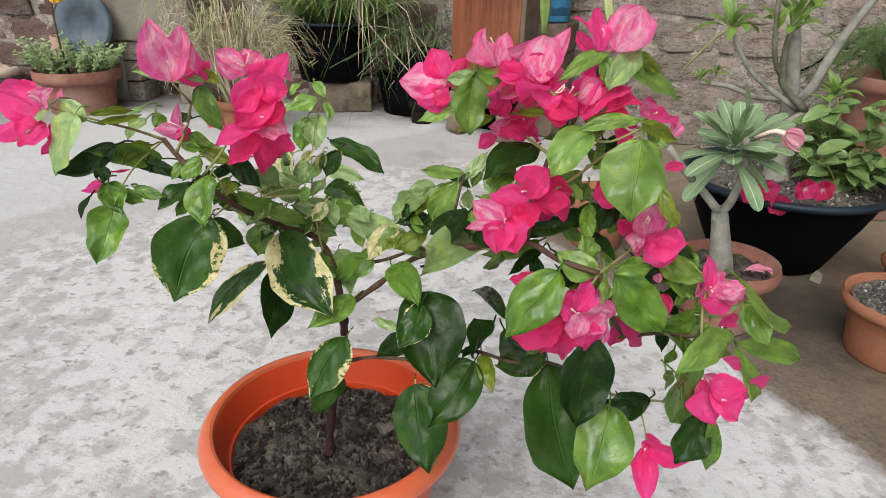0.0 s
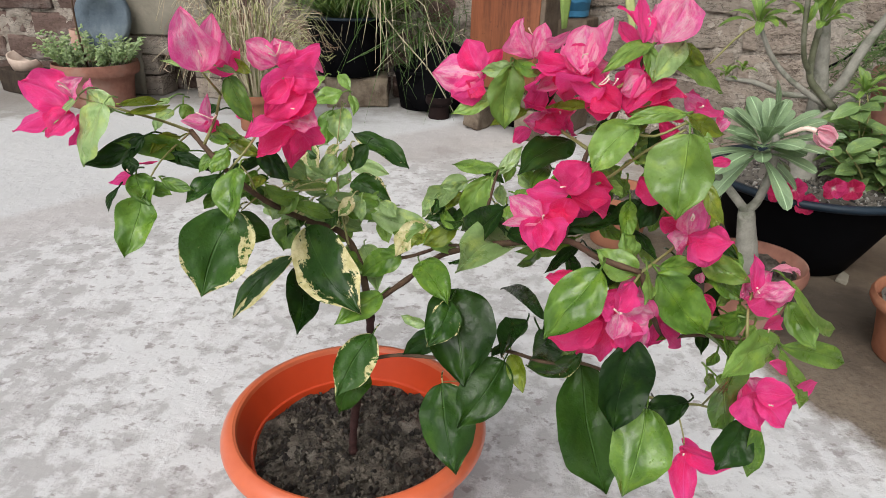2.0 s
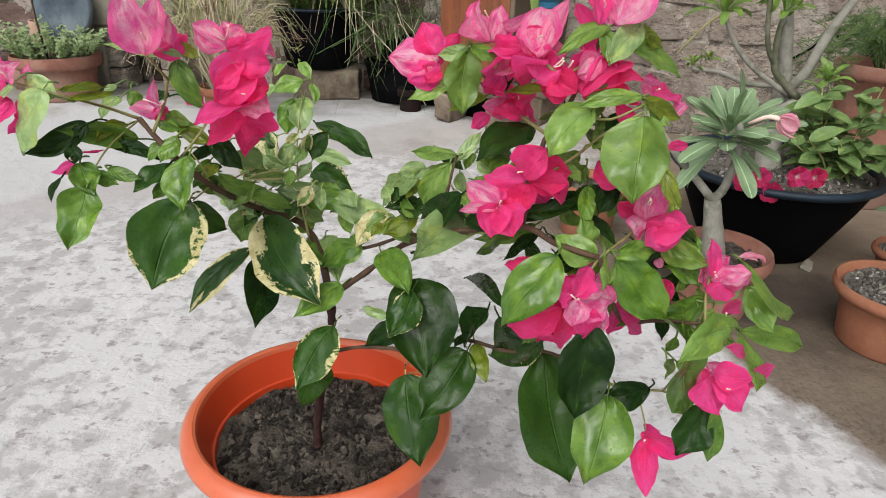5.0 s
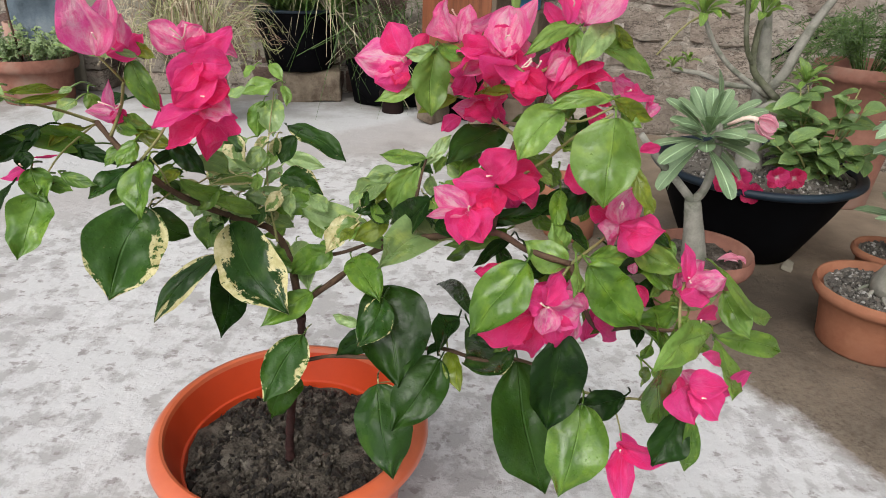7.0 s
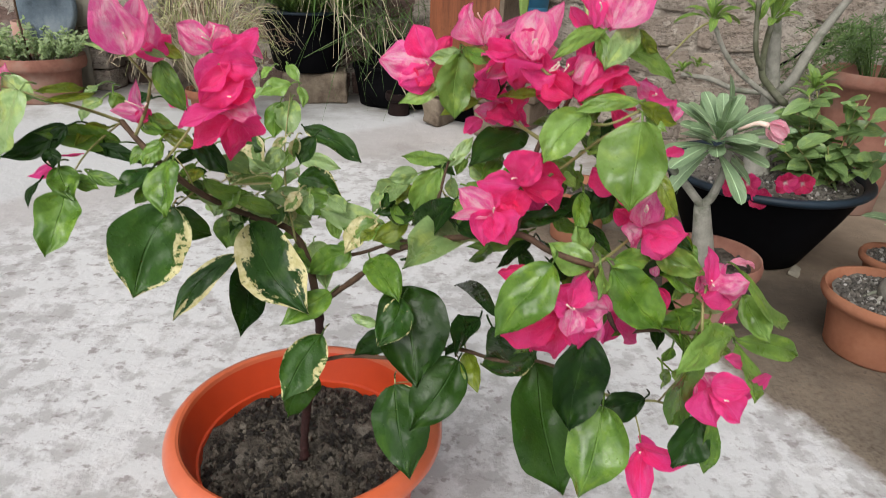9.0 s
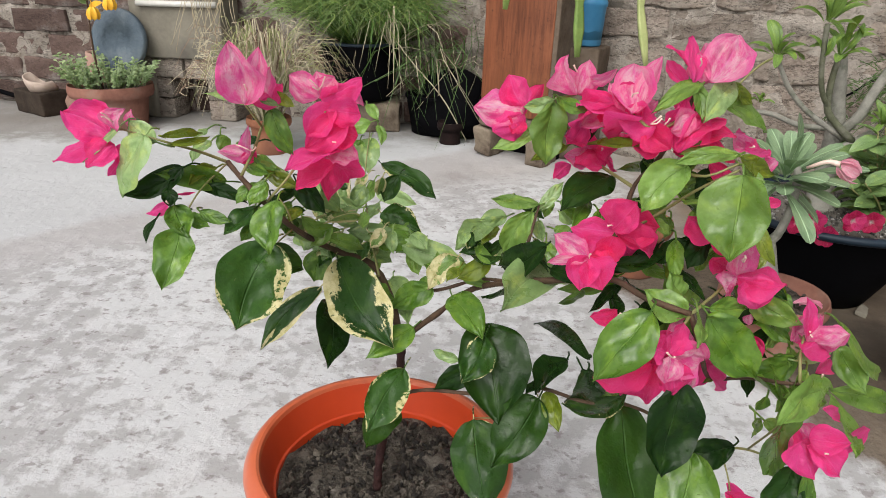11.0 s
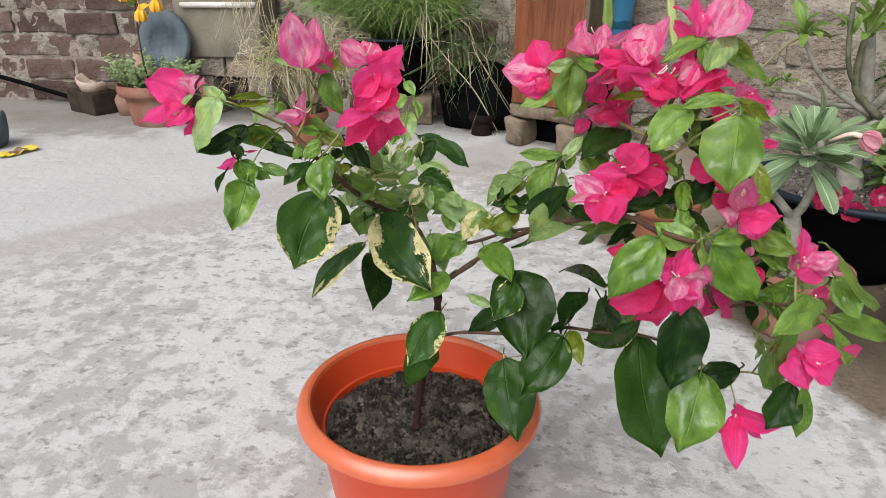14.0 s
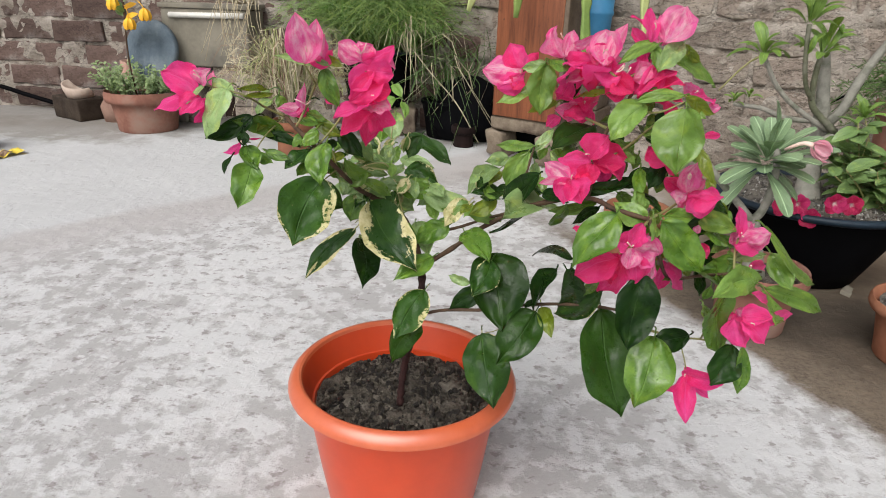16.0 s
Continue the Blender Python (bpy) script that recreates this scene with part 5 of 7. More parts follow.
stem(0.9, 0.6, (-0.141, 0.510, 0.441), (-0.145, 0.475, 0.431), (-0.147, 0.455, 0.419), (-0.148, 0.451, 0.412))
leaf((-0.082, 0.495, 0.409), (-0.068, 0.539, 0.385), 0.014, "l")
leaf((-0.071, 0.529, 0.392), (-0.086, 0.521, 0.377), 0.013, "l")
leaf((-0.076, 0.525, 0.383), (-0.058, 0.566, 0.357), 0.013, "l")
leaf((-0.074, 0.548, 0.366), (-0.062, 0.560, 0.355), 0.010, "p")
leaf((-0.054, 0.583, 0.362), (-0.017, 0.599, 0.356), 0.024, "g")
leaf((0.053, 0.537, 0.349), (0.021, 0.569, 0.353), 0.014, "l")
leaf((-0.037, 0.590, 0.321), (-0.014, 0.539, 0.307), 0.023, "p")
leaf((0.127, 0.458, 0.409), (0.158, 0.463, 0.415), 0.012, "d")
leaf((0.111, 0.442, 0.399), (0.102, 0.472, 0.373), 0.013, "g")
leaf((0.166, 0.464, 0.427), (0.164, 0.444, 0.409), 0.012, "g")
leaf((0.185, 0.431, 0.380), (0.211, 0.436, 0.376), 0.017, "l")
leaf((0.163, 0.455, 0.455), (0.169, 0.433, 0.465), 0.007, "l")
leaf((-0.102, 0.499, 0.406), (-0.094, 0.512, 0.387), 0.014, "g")
leaf((-0.081, 0.508, 0.418), (-0.071, 0.548, 0.396), 0.014, "p")
leaf((-0.077, 0.569, 0.369), (-0.088, 0.541, 0.360), 0.015, "v3")
leaf((-0.064, 0.586, 0.352), (-0.042, 0.600, 0.332), 0.016, "p")
leaf((-0.013, 0.609, 0.346), (0.012, 0.570, 0.344), 0.015, "l")
leaf((0.040, 0.543, 0.381), (0.056, 0.509, 0.380), 0.010, "l")
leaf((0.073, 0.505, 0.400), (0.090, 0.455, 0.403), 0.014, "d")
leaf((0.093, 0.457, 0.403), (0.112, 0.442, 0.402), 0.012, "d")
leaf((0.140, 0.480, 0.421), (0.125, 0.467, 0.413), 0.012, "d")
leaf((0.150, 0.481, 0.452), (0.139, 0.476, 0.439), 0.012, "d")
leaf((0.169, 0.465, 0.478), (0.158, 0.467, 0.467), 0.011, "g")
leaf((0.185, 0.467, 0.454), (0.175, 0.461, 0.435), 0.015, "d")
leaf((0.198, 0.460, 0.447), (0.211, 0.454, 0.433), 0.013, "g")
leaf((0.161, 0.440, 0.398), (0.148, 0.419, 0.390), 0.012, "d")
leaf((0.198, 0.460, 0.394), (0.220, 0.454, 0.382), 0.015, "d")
leaf((0.179, 0.431, 0.380), (0.164, 0.424, 0.394), 0.011, "g")
leaf((0.216, 0.448, 0.353), (0.222, 0.407, 0.360), 0.013, "g")
leaf((0.239, 0.421, 0.371), (0.224, 0.404, 0.364), 0.011, "l")
leaf((0.117, 0.429, 0.351), (0.130, 0.432, 0.334), 0.012, "d")
leaf((0.073, 0.529, 0.303), (0.062, 0.503, 0.293), 0.016, "d")
leaf((-0.116, 0.497, 0.429), (-0.124, 0.484, 0.420), 0.011, "g")
leaf((-0.149, 0.508, 0.437), (-0.151, 0.473, 0.435), 0.010, "o")
leaf((-0.101, 0.501, 0.441), (-0.119, 0.508, 0.448), 0.010, "g")
leaf((-0.101, 0.614, 0.409), (-0.079, 0.605, 0.396), 0.017, "v1")
leaf((-0.094, 0.652, 0.392), (-0.116, 0.639, 0.386), 0.014, "p")
leaf((-0.063, 0.647, 0.370), (-0.075, 0.633, 0.356), 0.015, "p")
leaf((0.117, 0.523, 0.481), (0.105, 0.532, 0.465), 0.012, "d")
leaf((0.173, 0.491, 0.505), (0.160, 0.476, 0.493), 0.011, "d")
flower((0.144, 0.448, 0.499), 2, 0.008, 328)
bract((0.137, 0.460, 0.495), (0.151, 0.453, 0.485), 0.018, "k")
bract((0.129, 0.485, 0.482), (0.115, 0.540, 0.462), 0.021, "k")
bract((0.108, 0.520, 0.485), (0.098, 0.523, 0.467), 0.016, "m")
bract((0.172, 0.471, 0.490), (0.183, 0.444, 0.482), 0.018, "k")
bract((0.154, 0.469, 0.502), (0.165, 0.473, 0.512), 0.012, "m")
bract((0.135, 0.474, 0.511), (0.121, 0.475, 0.504), 0.015, "m")
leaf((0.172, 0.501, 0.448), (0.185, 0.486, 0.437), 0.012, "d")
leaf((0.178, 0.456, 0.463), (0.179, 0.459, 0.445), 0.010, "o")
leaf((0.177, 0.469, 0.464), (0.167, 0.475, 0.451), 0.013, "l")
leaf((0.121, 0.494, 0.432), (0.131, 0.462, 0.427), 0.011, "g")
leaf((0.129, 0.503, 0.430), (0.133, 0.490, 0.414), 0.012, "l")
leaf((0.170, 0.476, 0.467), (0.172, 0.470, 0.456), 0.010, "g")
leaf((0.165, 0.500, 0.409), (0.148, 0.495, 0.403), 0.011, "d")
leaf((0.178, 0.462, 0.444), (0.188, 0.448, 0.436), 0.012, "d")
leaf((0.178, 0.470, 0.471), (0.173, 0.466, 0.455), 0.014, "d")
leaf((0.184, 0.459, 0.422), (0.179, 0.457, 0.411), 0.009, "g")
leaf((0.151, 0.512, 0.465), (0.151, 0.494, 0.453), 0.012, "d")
leaf((0.118, 0.521, 0.430), (0.105, 0.480, 0.423), 0.012, "g")
leaf((0.161, 0.483, 0.442), (0.144, 0.481, 0.429), 0.013, "l")
leaf((0.131, 0.492, 0.414), (0.144, 0.495, 0.405), 0.008, "l")
leaf((0.173, 0.481, 0.411), (0.168, 0.461, 0.398), 0.013, "o")
leaf((0.174, 0.467, 0.446), (0.178, 0.452, 0.434), 0.011, "l")
leaf((0.193, 0.464, 0.426), (0.188, 0.469, 0.414), 0.009, "g")
leaf((0.218, 0.478, 0.360), (0.232, 0.459, 0.355), 0.014, "d")
leaf((0.204, 0.454, 0.365), (0.215, 0.464, 0.341), 0.015, "o")
leaf((0.224, 0.490, 0.417), (0.224, 0.484, 0.404), 0.010, "o")
leaf((0.222, 0.464, 0.347), (0.222, 0.446, 0.334), 0.014, "d")
leaf((0.200, 0.469, 0.354), (0.213, 0.485, 0.328), 0.014, "o")
leaf((0.185, 0.484, 0.415), (0.206, 0.491, 0.401), 0.016, "l")
leaf((0.208, 0.474, 0.381), (0.202, 0.463, 0.371), 0.008, "g")
leaf((0.215, 0.464, 0.409), (0.230, 0.450, 0.401), 0.012, "d")
leaf((0.208, 0.474, 0.421), (0.212, 0.469, 0.405), 0.014, "g")
leaf((0.217, 0.453, 0.394), (0.207, 0.450, 0.381), 0.013, "d")
leaf((0.171, 0.441, 0.370), (0.193, 0.452, 0.361), 0.015, "o")
leaf((0.222, 0.476, 0.383), (0.216, 0.464, 0.374), 0.009, "d")
leaf((0.172, 0.438, 0.375), (0.187, 0.443, 0.362), 0.013, "o")
leaf((0.178, 0.445, 0.387), (0.162, 0.427, 0.385), 0.011, "l")
leaf((0.174, 0.435, 0.373), (0.167, 0.421, 0.360), 0.013, "o")
leaf((0.210, 0.491, 0.407), (0.210, 0.475, 0.392), 0.013, "o")
leaf((0.224, 0.467, 0.402), (0.233, 0.455, 0.398), 0.011, "o")
leaf((0.189, 0.460, 0.350), (0.194, 0.465, 0.328), 0.012, "l")
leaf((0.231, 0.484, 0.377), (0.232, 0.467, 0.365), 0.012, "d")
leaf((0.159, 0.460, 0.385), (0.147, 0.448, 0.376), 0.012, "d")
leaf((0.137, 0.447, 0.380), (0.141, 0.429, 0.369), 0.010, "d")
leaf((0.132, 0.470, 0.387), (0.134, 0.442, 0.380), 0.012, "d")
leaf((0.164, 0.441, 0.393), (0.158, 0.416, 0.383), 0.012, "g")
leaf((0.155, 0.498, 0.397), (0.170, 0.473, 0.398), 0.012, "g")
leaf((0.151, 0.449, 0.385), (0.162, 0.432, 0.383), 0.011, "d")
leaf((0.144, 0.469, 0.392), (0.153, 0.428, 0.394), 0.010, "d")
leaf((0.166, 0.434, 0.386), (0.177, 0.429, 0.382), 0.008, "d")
leaf((0.220, 0.422, 0.334), (0.224, 0.430, 0.315), 0.010, "l")
leaf((0.221, 0.418, 0.353), (0.218, 0.420, 0.342), 0.008, "g")
leaf((0.236, 0.441, 0.374), (0.233, 0.429, 0.368), 0.007, "l")
leaf((0.229, 0.431, 0.327), (0.241, 0.429, 0.321), 0.010, "l")
leaf((0.224, 0.468, 0.343), (0.228, 0.436, 0.349), 0.009, "l")
leaf((0.225, 0.425, 0.364), (0.220, 0.398, 0.360), 0.009, "g")
leaf((0.241, 0.436, 0.348), (0.228, 0.418, 0.344), 0.011, "l")
leaf((0.239, 0.427, 0.343), (0.238, 0.434, 0.326), 0.009, "l")
leaf((0.212, 0.458, 0.354), (0.206, 0.459, 0.343), 0.008, "l")
leaf((0.205, 0.451, 0.347), (0.190, 0.432, 0.349), 0.007, "g")
leaf((-0.102, 0.527, 0.408), (-0.113, 0.519, 0.397), 0.011, "l")
leaf((-0.079, 0.578, 0.363), (-0.079, 0.569, 0.343), 0.017, "p")
leaf((-0.087, 0.585, 0.356), (-0.071, 0.599, 0.336), 0.019, "l")
leaf((-0.035, 0.605, 0.411), (-0.046, 0.598, 0.390), 0.018, "v1")
leaf((-0.084, 0.544, 0.414), (-0.076, 0.557, 0.397), 0.013, "p")
leaf((-0.094, 0.551, 0.375), (-0.081, 0.586, 0.359), 0.017, "p")
leaf((-0.089, 0.543, 0.403), (-0.078, 0.562, 0.390), 0.010, "v3")
leaf((-0.082, 0.522, 0.397), (-0.096, 0.509, 0.390), 0.014, "v3")
leaf((-0.046, 0.590, 0.413), (-0.052, 0.599, 0.395), 0.011, "v3")
leaf((-0.095, 0.534, 0.387), (-0.101, 0.547, 0.361), 0.017, "p")
leaf((-0.072, 0.591, 0.368), (-0.067, 0.588, 0.350), 0.013, "p")
leaf((-0.100, 0.528, 0.417), (-0.109, 0.512, 0.413), 0.010, "d")
leaf((-0.056, 0.622, 0.320), (-0.069, 0.602, 0.320), 0.011, "l")
leaf((-0.050, 0.603, 0.359), (-0.046, 0.612, 0.333), 0.018, "p")
leaf((-0.019, 0.630, 0.342), (-0.041, 0.629, 0.328), 0.016, "p")
leaf((-0.067, 0.570, 0.314), (-0.080, 0.565, 0.306), 0.011, "l")
leaf((-0.046, 0.587, 0.314), (-0.063, 0.560, 0.315), 0.014, "p")
leaf((-0.059, 0.601, 0.358), (-0.039, 0.602, 0.353), 0.014, "v3")
leaf((-0.069, 0.595, 0.318), (-0.054, 0.575, 0.304), 0.019, "p")
leaf((-0.057, 0.613, 0.311), (-0.043, 0.587, 0.303), 0.014, "v3")
leaf((-0.044, 0.595, 0.309), (-0.054, 0.577, 0.303), 0.012, "l")
leaf((-0.094, 0.583, 0.305), (-0.084, 0.552, 0.298), 0.014, "p")
leaf((-0.116, 0.510, 0.458), (-0.138, 0.522, 0.451), 0.012, "d")
leaf((-0.151, 0.522, 0.458), (-0.147, 0.521, 0.444), 0.012, "l")
leaf((-0.119, 0.510, 0.427), (-0.125, 0.498, 0.417), 0.011, "l")
leaf((-0.130, 0.513, 0.440), (-0.104, 0.494, 0.440), 0.011, "g")
leaf((-0.142, 0.527, 0.448), (-0.131, 0.513, 0.440), 0.009, "g")
leaf((-0.153, 0.499, 0.437), (-0.139, 0.483, 0.425), 0.010, "d")
leaf((-0.154, 0.513, 0.455), (-0.162, 0.500, 0.443), 0.014, "p")
leaf((-0.157, 0.516, 0.463), (-0.164, 0.507, 0.458), 0.007, "p")
leaf((-0.092, 0.483, 0.496), (-0.076, 0.477, 0.491), 0.009, "o")
leaf((-0.068, 0.616, 0.396), (-0.078, 0.602, 0.381), 0.018, "p")
leaf((-0.067, 0.588, 0.384), (-0.096, 0.579, 0.383), 0.019, "p")
leaf((-0.072, 0.641, 0.380), (-0.082, 0.629, 0.368), 0.012, "l")
leaf((-0.100, 0.719, 0.411), (-0.102, 0.700, 0.382), 0.024, "g")
leaf((-0.111, 0.733, 0.442), (-0.118, 0.723, 0.433), 0.010, "l")
leaf((-0.086, 0.738, 0.423), (-0.079, 0.725, 0.407), 0.012, "l")
leaf((-0.111, 0.704, 0.427), (-0.126, 0.693, 0.420), 0.013, "p")
leaf((0.053, 0.542, 0.378), (0.029, 0.533, 0.376), 0.016, "v1")
leaf((0.052, 0.538, 0.371), (0.029, 0.525, 0.358), 0.017, "o")
leaf((-0.058, 0.597, 0.353), (-0.057, 0.584, 0.338), 0.015, "v3")
leaf((-0.065, 0.597, 0.356), (-0.070, 0.584, 0.340), 0.013, "p")
leaf((-0.052, 0.553, 0.329), (-0.023, 0.545, 0.318), 0.021, "g")
leaf((0.170, 0.442, 0.400), (0.161, 0.442, 0.414), 0.016, "l")
leaf((0.272, 0.460, 0.368), (0.287, 0.445, 0.346), 0.020, "l")
leaf((-0.086, 0.576, 0.385), (-0.062, 0.569, 0.378), 0.013, "p")
leaf((-0.046, 0.615, 0.365), (-0.059, 0.601, 0.351), 0.014, "p")
leaf((0.033, 0.552, 0.356), (0.021, 0.541, 0.349), 0.009, "l")
leaf((-0.095, 0.581, 0.398), (-0.072, 0.574, 0.391), 0.015, "p")
leaf((0.062, 0.506, 0.418), (0.044, 0.498, 0.416), 0.014, "p")
leaf((0.069, 0.512, 0.429), (0.086, 0.504, 0.420), 0.012, "v1")
leaf((0.150, 0.469, 0.437), (0.160, 0.462, 0.431), 0.009, "l")
leaf((0.106, 0.500, 0.419), (0.096, 0.498, 0.428), 0.008, "p")
leaf((0.174, 0.461, 0.485), (0.157, 0.452, 0.483), 0.011, "l")
leaf((0.193, 0.458, 0.476), (0.203, 0.451, 0.470), 0.008, "l")
leaf((0.180, 0.461, 0.485), (0.184, 0.454, 0.481), 0.005, "l")
leaf((-0.007, 0.558, 0.332), (0.008, 0.560, 0.344), 0.010, "g")
leaf((-0.096, 0.553, 0.369), (-0.080, 0.541, 0.360), 0.013, "p")
leaf((-0.090, 0.585, 0.384), (-0.095, 0.572, 0.375), 0.012, "p")
leaf((-0.113, 0.607, 0.377), (-0.099, 0.595, 0.368), 0.012, "v3")
leaf((-0.110, 0.576, 0.406), (-0.114, 0.564, 0.399), 0.010, "l")
leaf((-0.070, 0.560, 0.390), (-0.086, 0.549, 0.389), 0.015, "v3")
leaf((-0.112, 0.607, 0.380), (-0.094, 0.601, 0.383), 0.011, "p")
leaf((-0.058, 0.571, 0.388), (-0.055, 0.558, 0.379), 0.011, "l")
leaf((-0.099, 0.575, 0.374), (-0.083, 0.562, 0.364), 0.013, "l")
leaf((-0.109, 0.608, 0.399), (-0.096, 0.596, 0.389), 0.011, "p")
leaf((-0.094, 0.591, 0.384), (-0.080, 0.580, 0.376), 0.013, "p")
leaf((-0.096, 0.578, 0.368), (-0.107, 0.563, 0.358), 0.016, "v3")
leaf((-0.101, 0.596, 0.373), (-0.083, 0.593, 0.381), 0.011, "p")
leaf((-0.125, 0.585, 0.354), (-0.099, 0.577, 0.351), 0.017, "p")
leaf((-0.045, 0.604, 0.361), (-0.022, 0.599, 0.363), 0.016, "l")
leaf((-0.026, 0.614, 0.365), (-0.033, 0.598, 0.353), 0.013, "l")
leaf((-0.042, 0.575, 0.373), (-0.049, 0.560, 0.362), 0.014, "v3")
leaf((-0.021, 0.589, 0.364), (-0.005, 0.578, 0.356), 0.015, "p")
leaf((0.010, 0.574, 0.340), (-0.004, 0.567, 0.347), 0.013, "g")
leaf((-0.025, 0.604, 0.342), (-0.014, 0.589, 0.327), 0.016, "l")
leaf((0.010, 0.593, 0.342), (0.029, 0.582, 0.333), 0.014, "l")
leaf((-0.036, 0.584, 0.368), (-0.032, 0.569, 0.355), 0.012, "p")
leaf((0.060, 0.548, 0.382), (0.048, 0.534, 0.374), 0.011, "v1")
leaf((0.055, 0.543, 0.396), (0.045, 0.528, 0.386), 0.012, "o")
leaf((0.066, 0.528, 0.379), (0.056, 0.519, 0.380), 0.010, "p")
leaf((0.062, 0.540, 0.371), (0.071, 0.528, 0.363), 0.009, "p")
leaf((0.068, 0.535, 0.378), (0.061, 0.522, 0.372), 0.008, "v1")
leaf((0.029, 0.520, 0.368), (0.022, 0.508, 0.363), 0.011, "o")
leaf((0.036, 0.540, 0.390), (0.034, 0.528, 0.382), 0.010, "v1")
leaf((0.035, 0.525, 0.396), (0.029, 0.513, 0.391), 0.009, "p")
leaf((-0.114, 0.500, 0.403), (-0.120, 0.487, 0.396), 0.013, "o")
leaf((-0.119, 0.501, 0.413), (-0.114, 0.489, 0.406), 0.009, "l")
leaf((-0.096, 0.506, 0.407), (-0.082, 0.501, 0.412), 0.008, "d")
leaf((-0.119, 0.505, 0.411), (-0.118, 0.493, 0.404), 0.008, "o")
leaf((-0.095, 0.504, 0.407), (-0.099, 0.491, 0.400), 0.011, "g")
leaf((-0.089, 0.523, 0.420), (-0.084, 0.510, 0.410), 0.010, "p")
leaf((-0.085, 0.503, 0.412), (-0.092, 0.490, 0.406), 0.009, "o")
leaf((-0.109, 0.505, 0.420), (-0.098, 0.495, 0.415), 0.009, "d")
leaf((0.094, 0.529, 0.423), (0.088, 0.516, 0.416), 0.009, "l")
leaf((0.084, 0.519, 0.412), (0.088, 0.506, 0.402), 0.010, "p")
leaf((0.095, 0.502, 0.413), (0.106, 0.496, 0.416), 0.008, "l")
leaf((0.082, 0.498, 0.406), (0.091, 0.488, 0.402), 0.008, "v1")
leaf((0.114, 0.520, 0.406), (0.111, 0.506, 0.396), 0.010, "v1")
leaf((0.090, 0.493, 0.407), (0.090, 0.478, 0.395), 0.014, "l")
leaf((0.110, 0.508, 0.424), (0.098, 0.500, 0.428), 0.010, "l")
leaf((0.098, 0.525, 0.425), (0.110, 0.519, 0.428), 0.008, "p")
leaf((0.167, 0.491, 0.431), (0.162, 0.478, 0.423), 0.010, "l")
leaf((0.166, 0.475, 0.400), (0.167, 0.461, 0.389), 0.011, "g")
leaf((0.184, 0.479, 0.392), (0.186, 0.466, 0.383), 0.011, "l")
leaf((0.183, 0.502, 0.444), (0.190, 0.490, 0.435), 0.011, "l")
leaf((0.173, 0.504, 0.451), (0.176, 0.492, 0.444), 0.009, "d")
leaf((0.209, 0.469, 0.396), (0.215, 0.456, 0.387), 0.011, "g")
leaf((0.186, 0.493, 0.418), (0.171, 0.480, 0.412), 0.012, "d")
leaf((0.206, 0.491, 0.458), (0.205, 0.478, 0.451), 0.007, "g")
leaf((0.155, 0.492, 0.434), (0.138, 0.484, 0.440), 0.013, "g")
leaf((0.185, 0.492, 0.425), (0.183, 0.478, 0.413), 0.012, "d")
leaf((0.244, 0.468, 0.374), (0.232, 0.456, 0.369), 0.011, "g")
leaf((0.235, 0.455, 0.359), (0.244, 0.447, 0.360), 0.008, "l")
leaf((0.235, 0.455, 0.376), (0.223, 0.442, 0.371), 0.010, "l")
leaf((0.227, 0.460, 0.399), (0.235, 0.450, 0.394), 0.009, "g")
leaf((0.225, 0.459, 0.391), (0.223, 0.447, 0.385), 0.007, "g")

# ---- pots and plants by the wall ----


def leaves_on(parent, inv, spots, mat, name="leaf", shape=(0.7, 0.7), fold=0.25, curl=0.08, nu=4, nv=6, label=""):
    """Separate leaves: (base, tip, width, facing) each."""
    for k, (b, t, w, f) in enumerate(spots):
        bm = blade(bmesh.new(), b, t, w, f, fold, curl, shape, 0.05, nu, nv, k * 2.3)
        bm.transform(inv)
        part(name, bm, mat, parent, label)


def rosette(rng, at, n, length, width, tilt=(10, 70), up=Vector((0, 0, 1))):
    """Leaf spots spread around a shoot's end."""
    out, a = [], Vector(at)
    for k in range(n):
        az = k * 2.399 + rng.uniform(-0.3, 0.3)
        el = radians(rng.uniform(*tilt))
        d = Vector((math.cos(az) * math.cos(el), math.sin(az) * math.cos(el), math.sin(el)))
        d = (d + (up - Vector((0, 0, 1))) * 0.6).normalized()
        L = length * rng.uniform(0.7, 1.1)
        out.append((a + d * length * 0.06, a + d * L, width * rng.uniform(0.8, 1.1), Vector((0, -0.3, 1)) if abs(d.z) < 0.9 else Vector((0, -1, 0))))
    return out


# small desert rose in a clay pot
pot("clay_pot", (0.490, 1.075, 0), 0.058, 0.084, 0.118, M["clay_dark"], "terracotta pot holding a small desert rose", "clay pots", fill=0.86, seed=11)
AD = Vector((0.478, 1.066, 0.105))
ad = thing("desert_rose", AD, "small grey-trunked desert rose with grey-green leaves in a clay pot", "succulent plant")
ADI = Matrix.Translation(-AD)
for pts, r0, r1 in ((((0.478, 1.066, 0.098), (0.470, 1.064, 0.14), (0.455, 1.062, 0.205)), 0.022, 0.0125), (((0.455, 1.062, 0.203), (0.425, 1.06, 0.235), (0.385, 1.05, 0.275), (0.355, 1.05, 0.31)), 0.0072, 0.005), (((0.455, 1.062, 0.203), (0.468, 1.06, 0.225), (0.472, 1.05, 0.28), (0.464, 1.045, 0.332)), 0.0078, 0.005)):
    bm = tube(pts, r0, r1, 12, 12, None, 0.05)
    bm.transform(ADI)
    part("trunk" if r0 > 0.02 else "branch", bm, M["adbark"], ad)
rng = random.Random(3)
spots, hub = [], Vector((0.452, 1.057, 0.300))
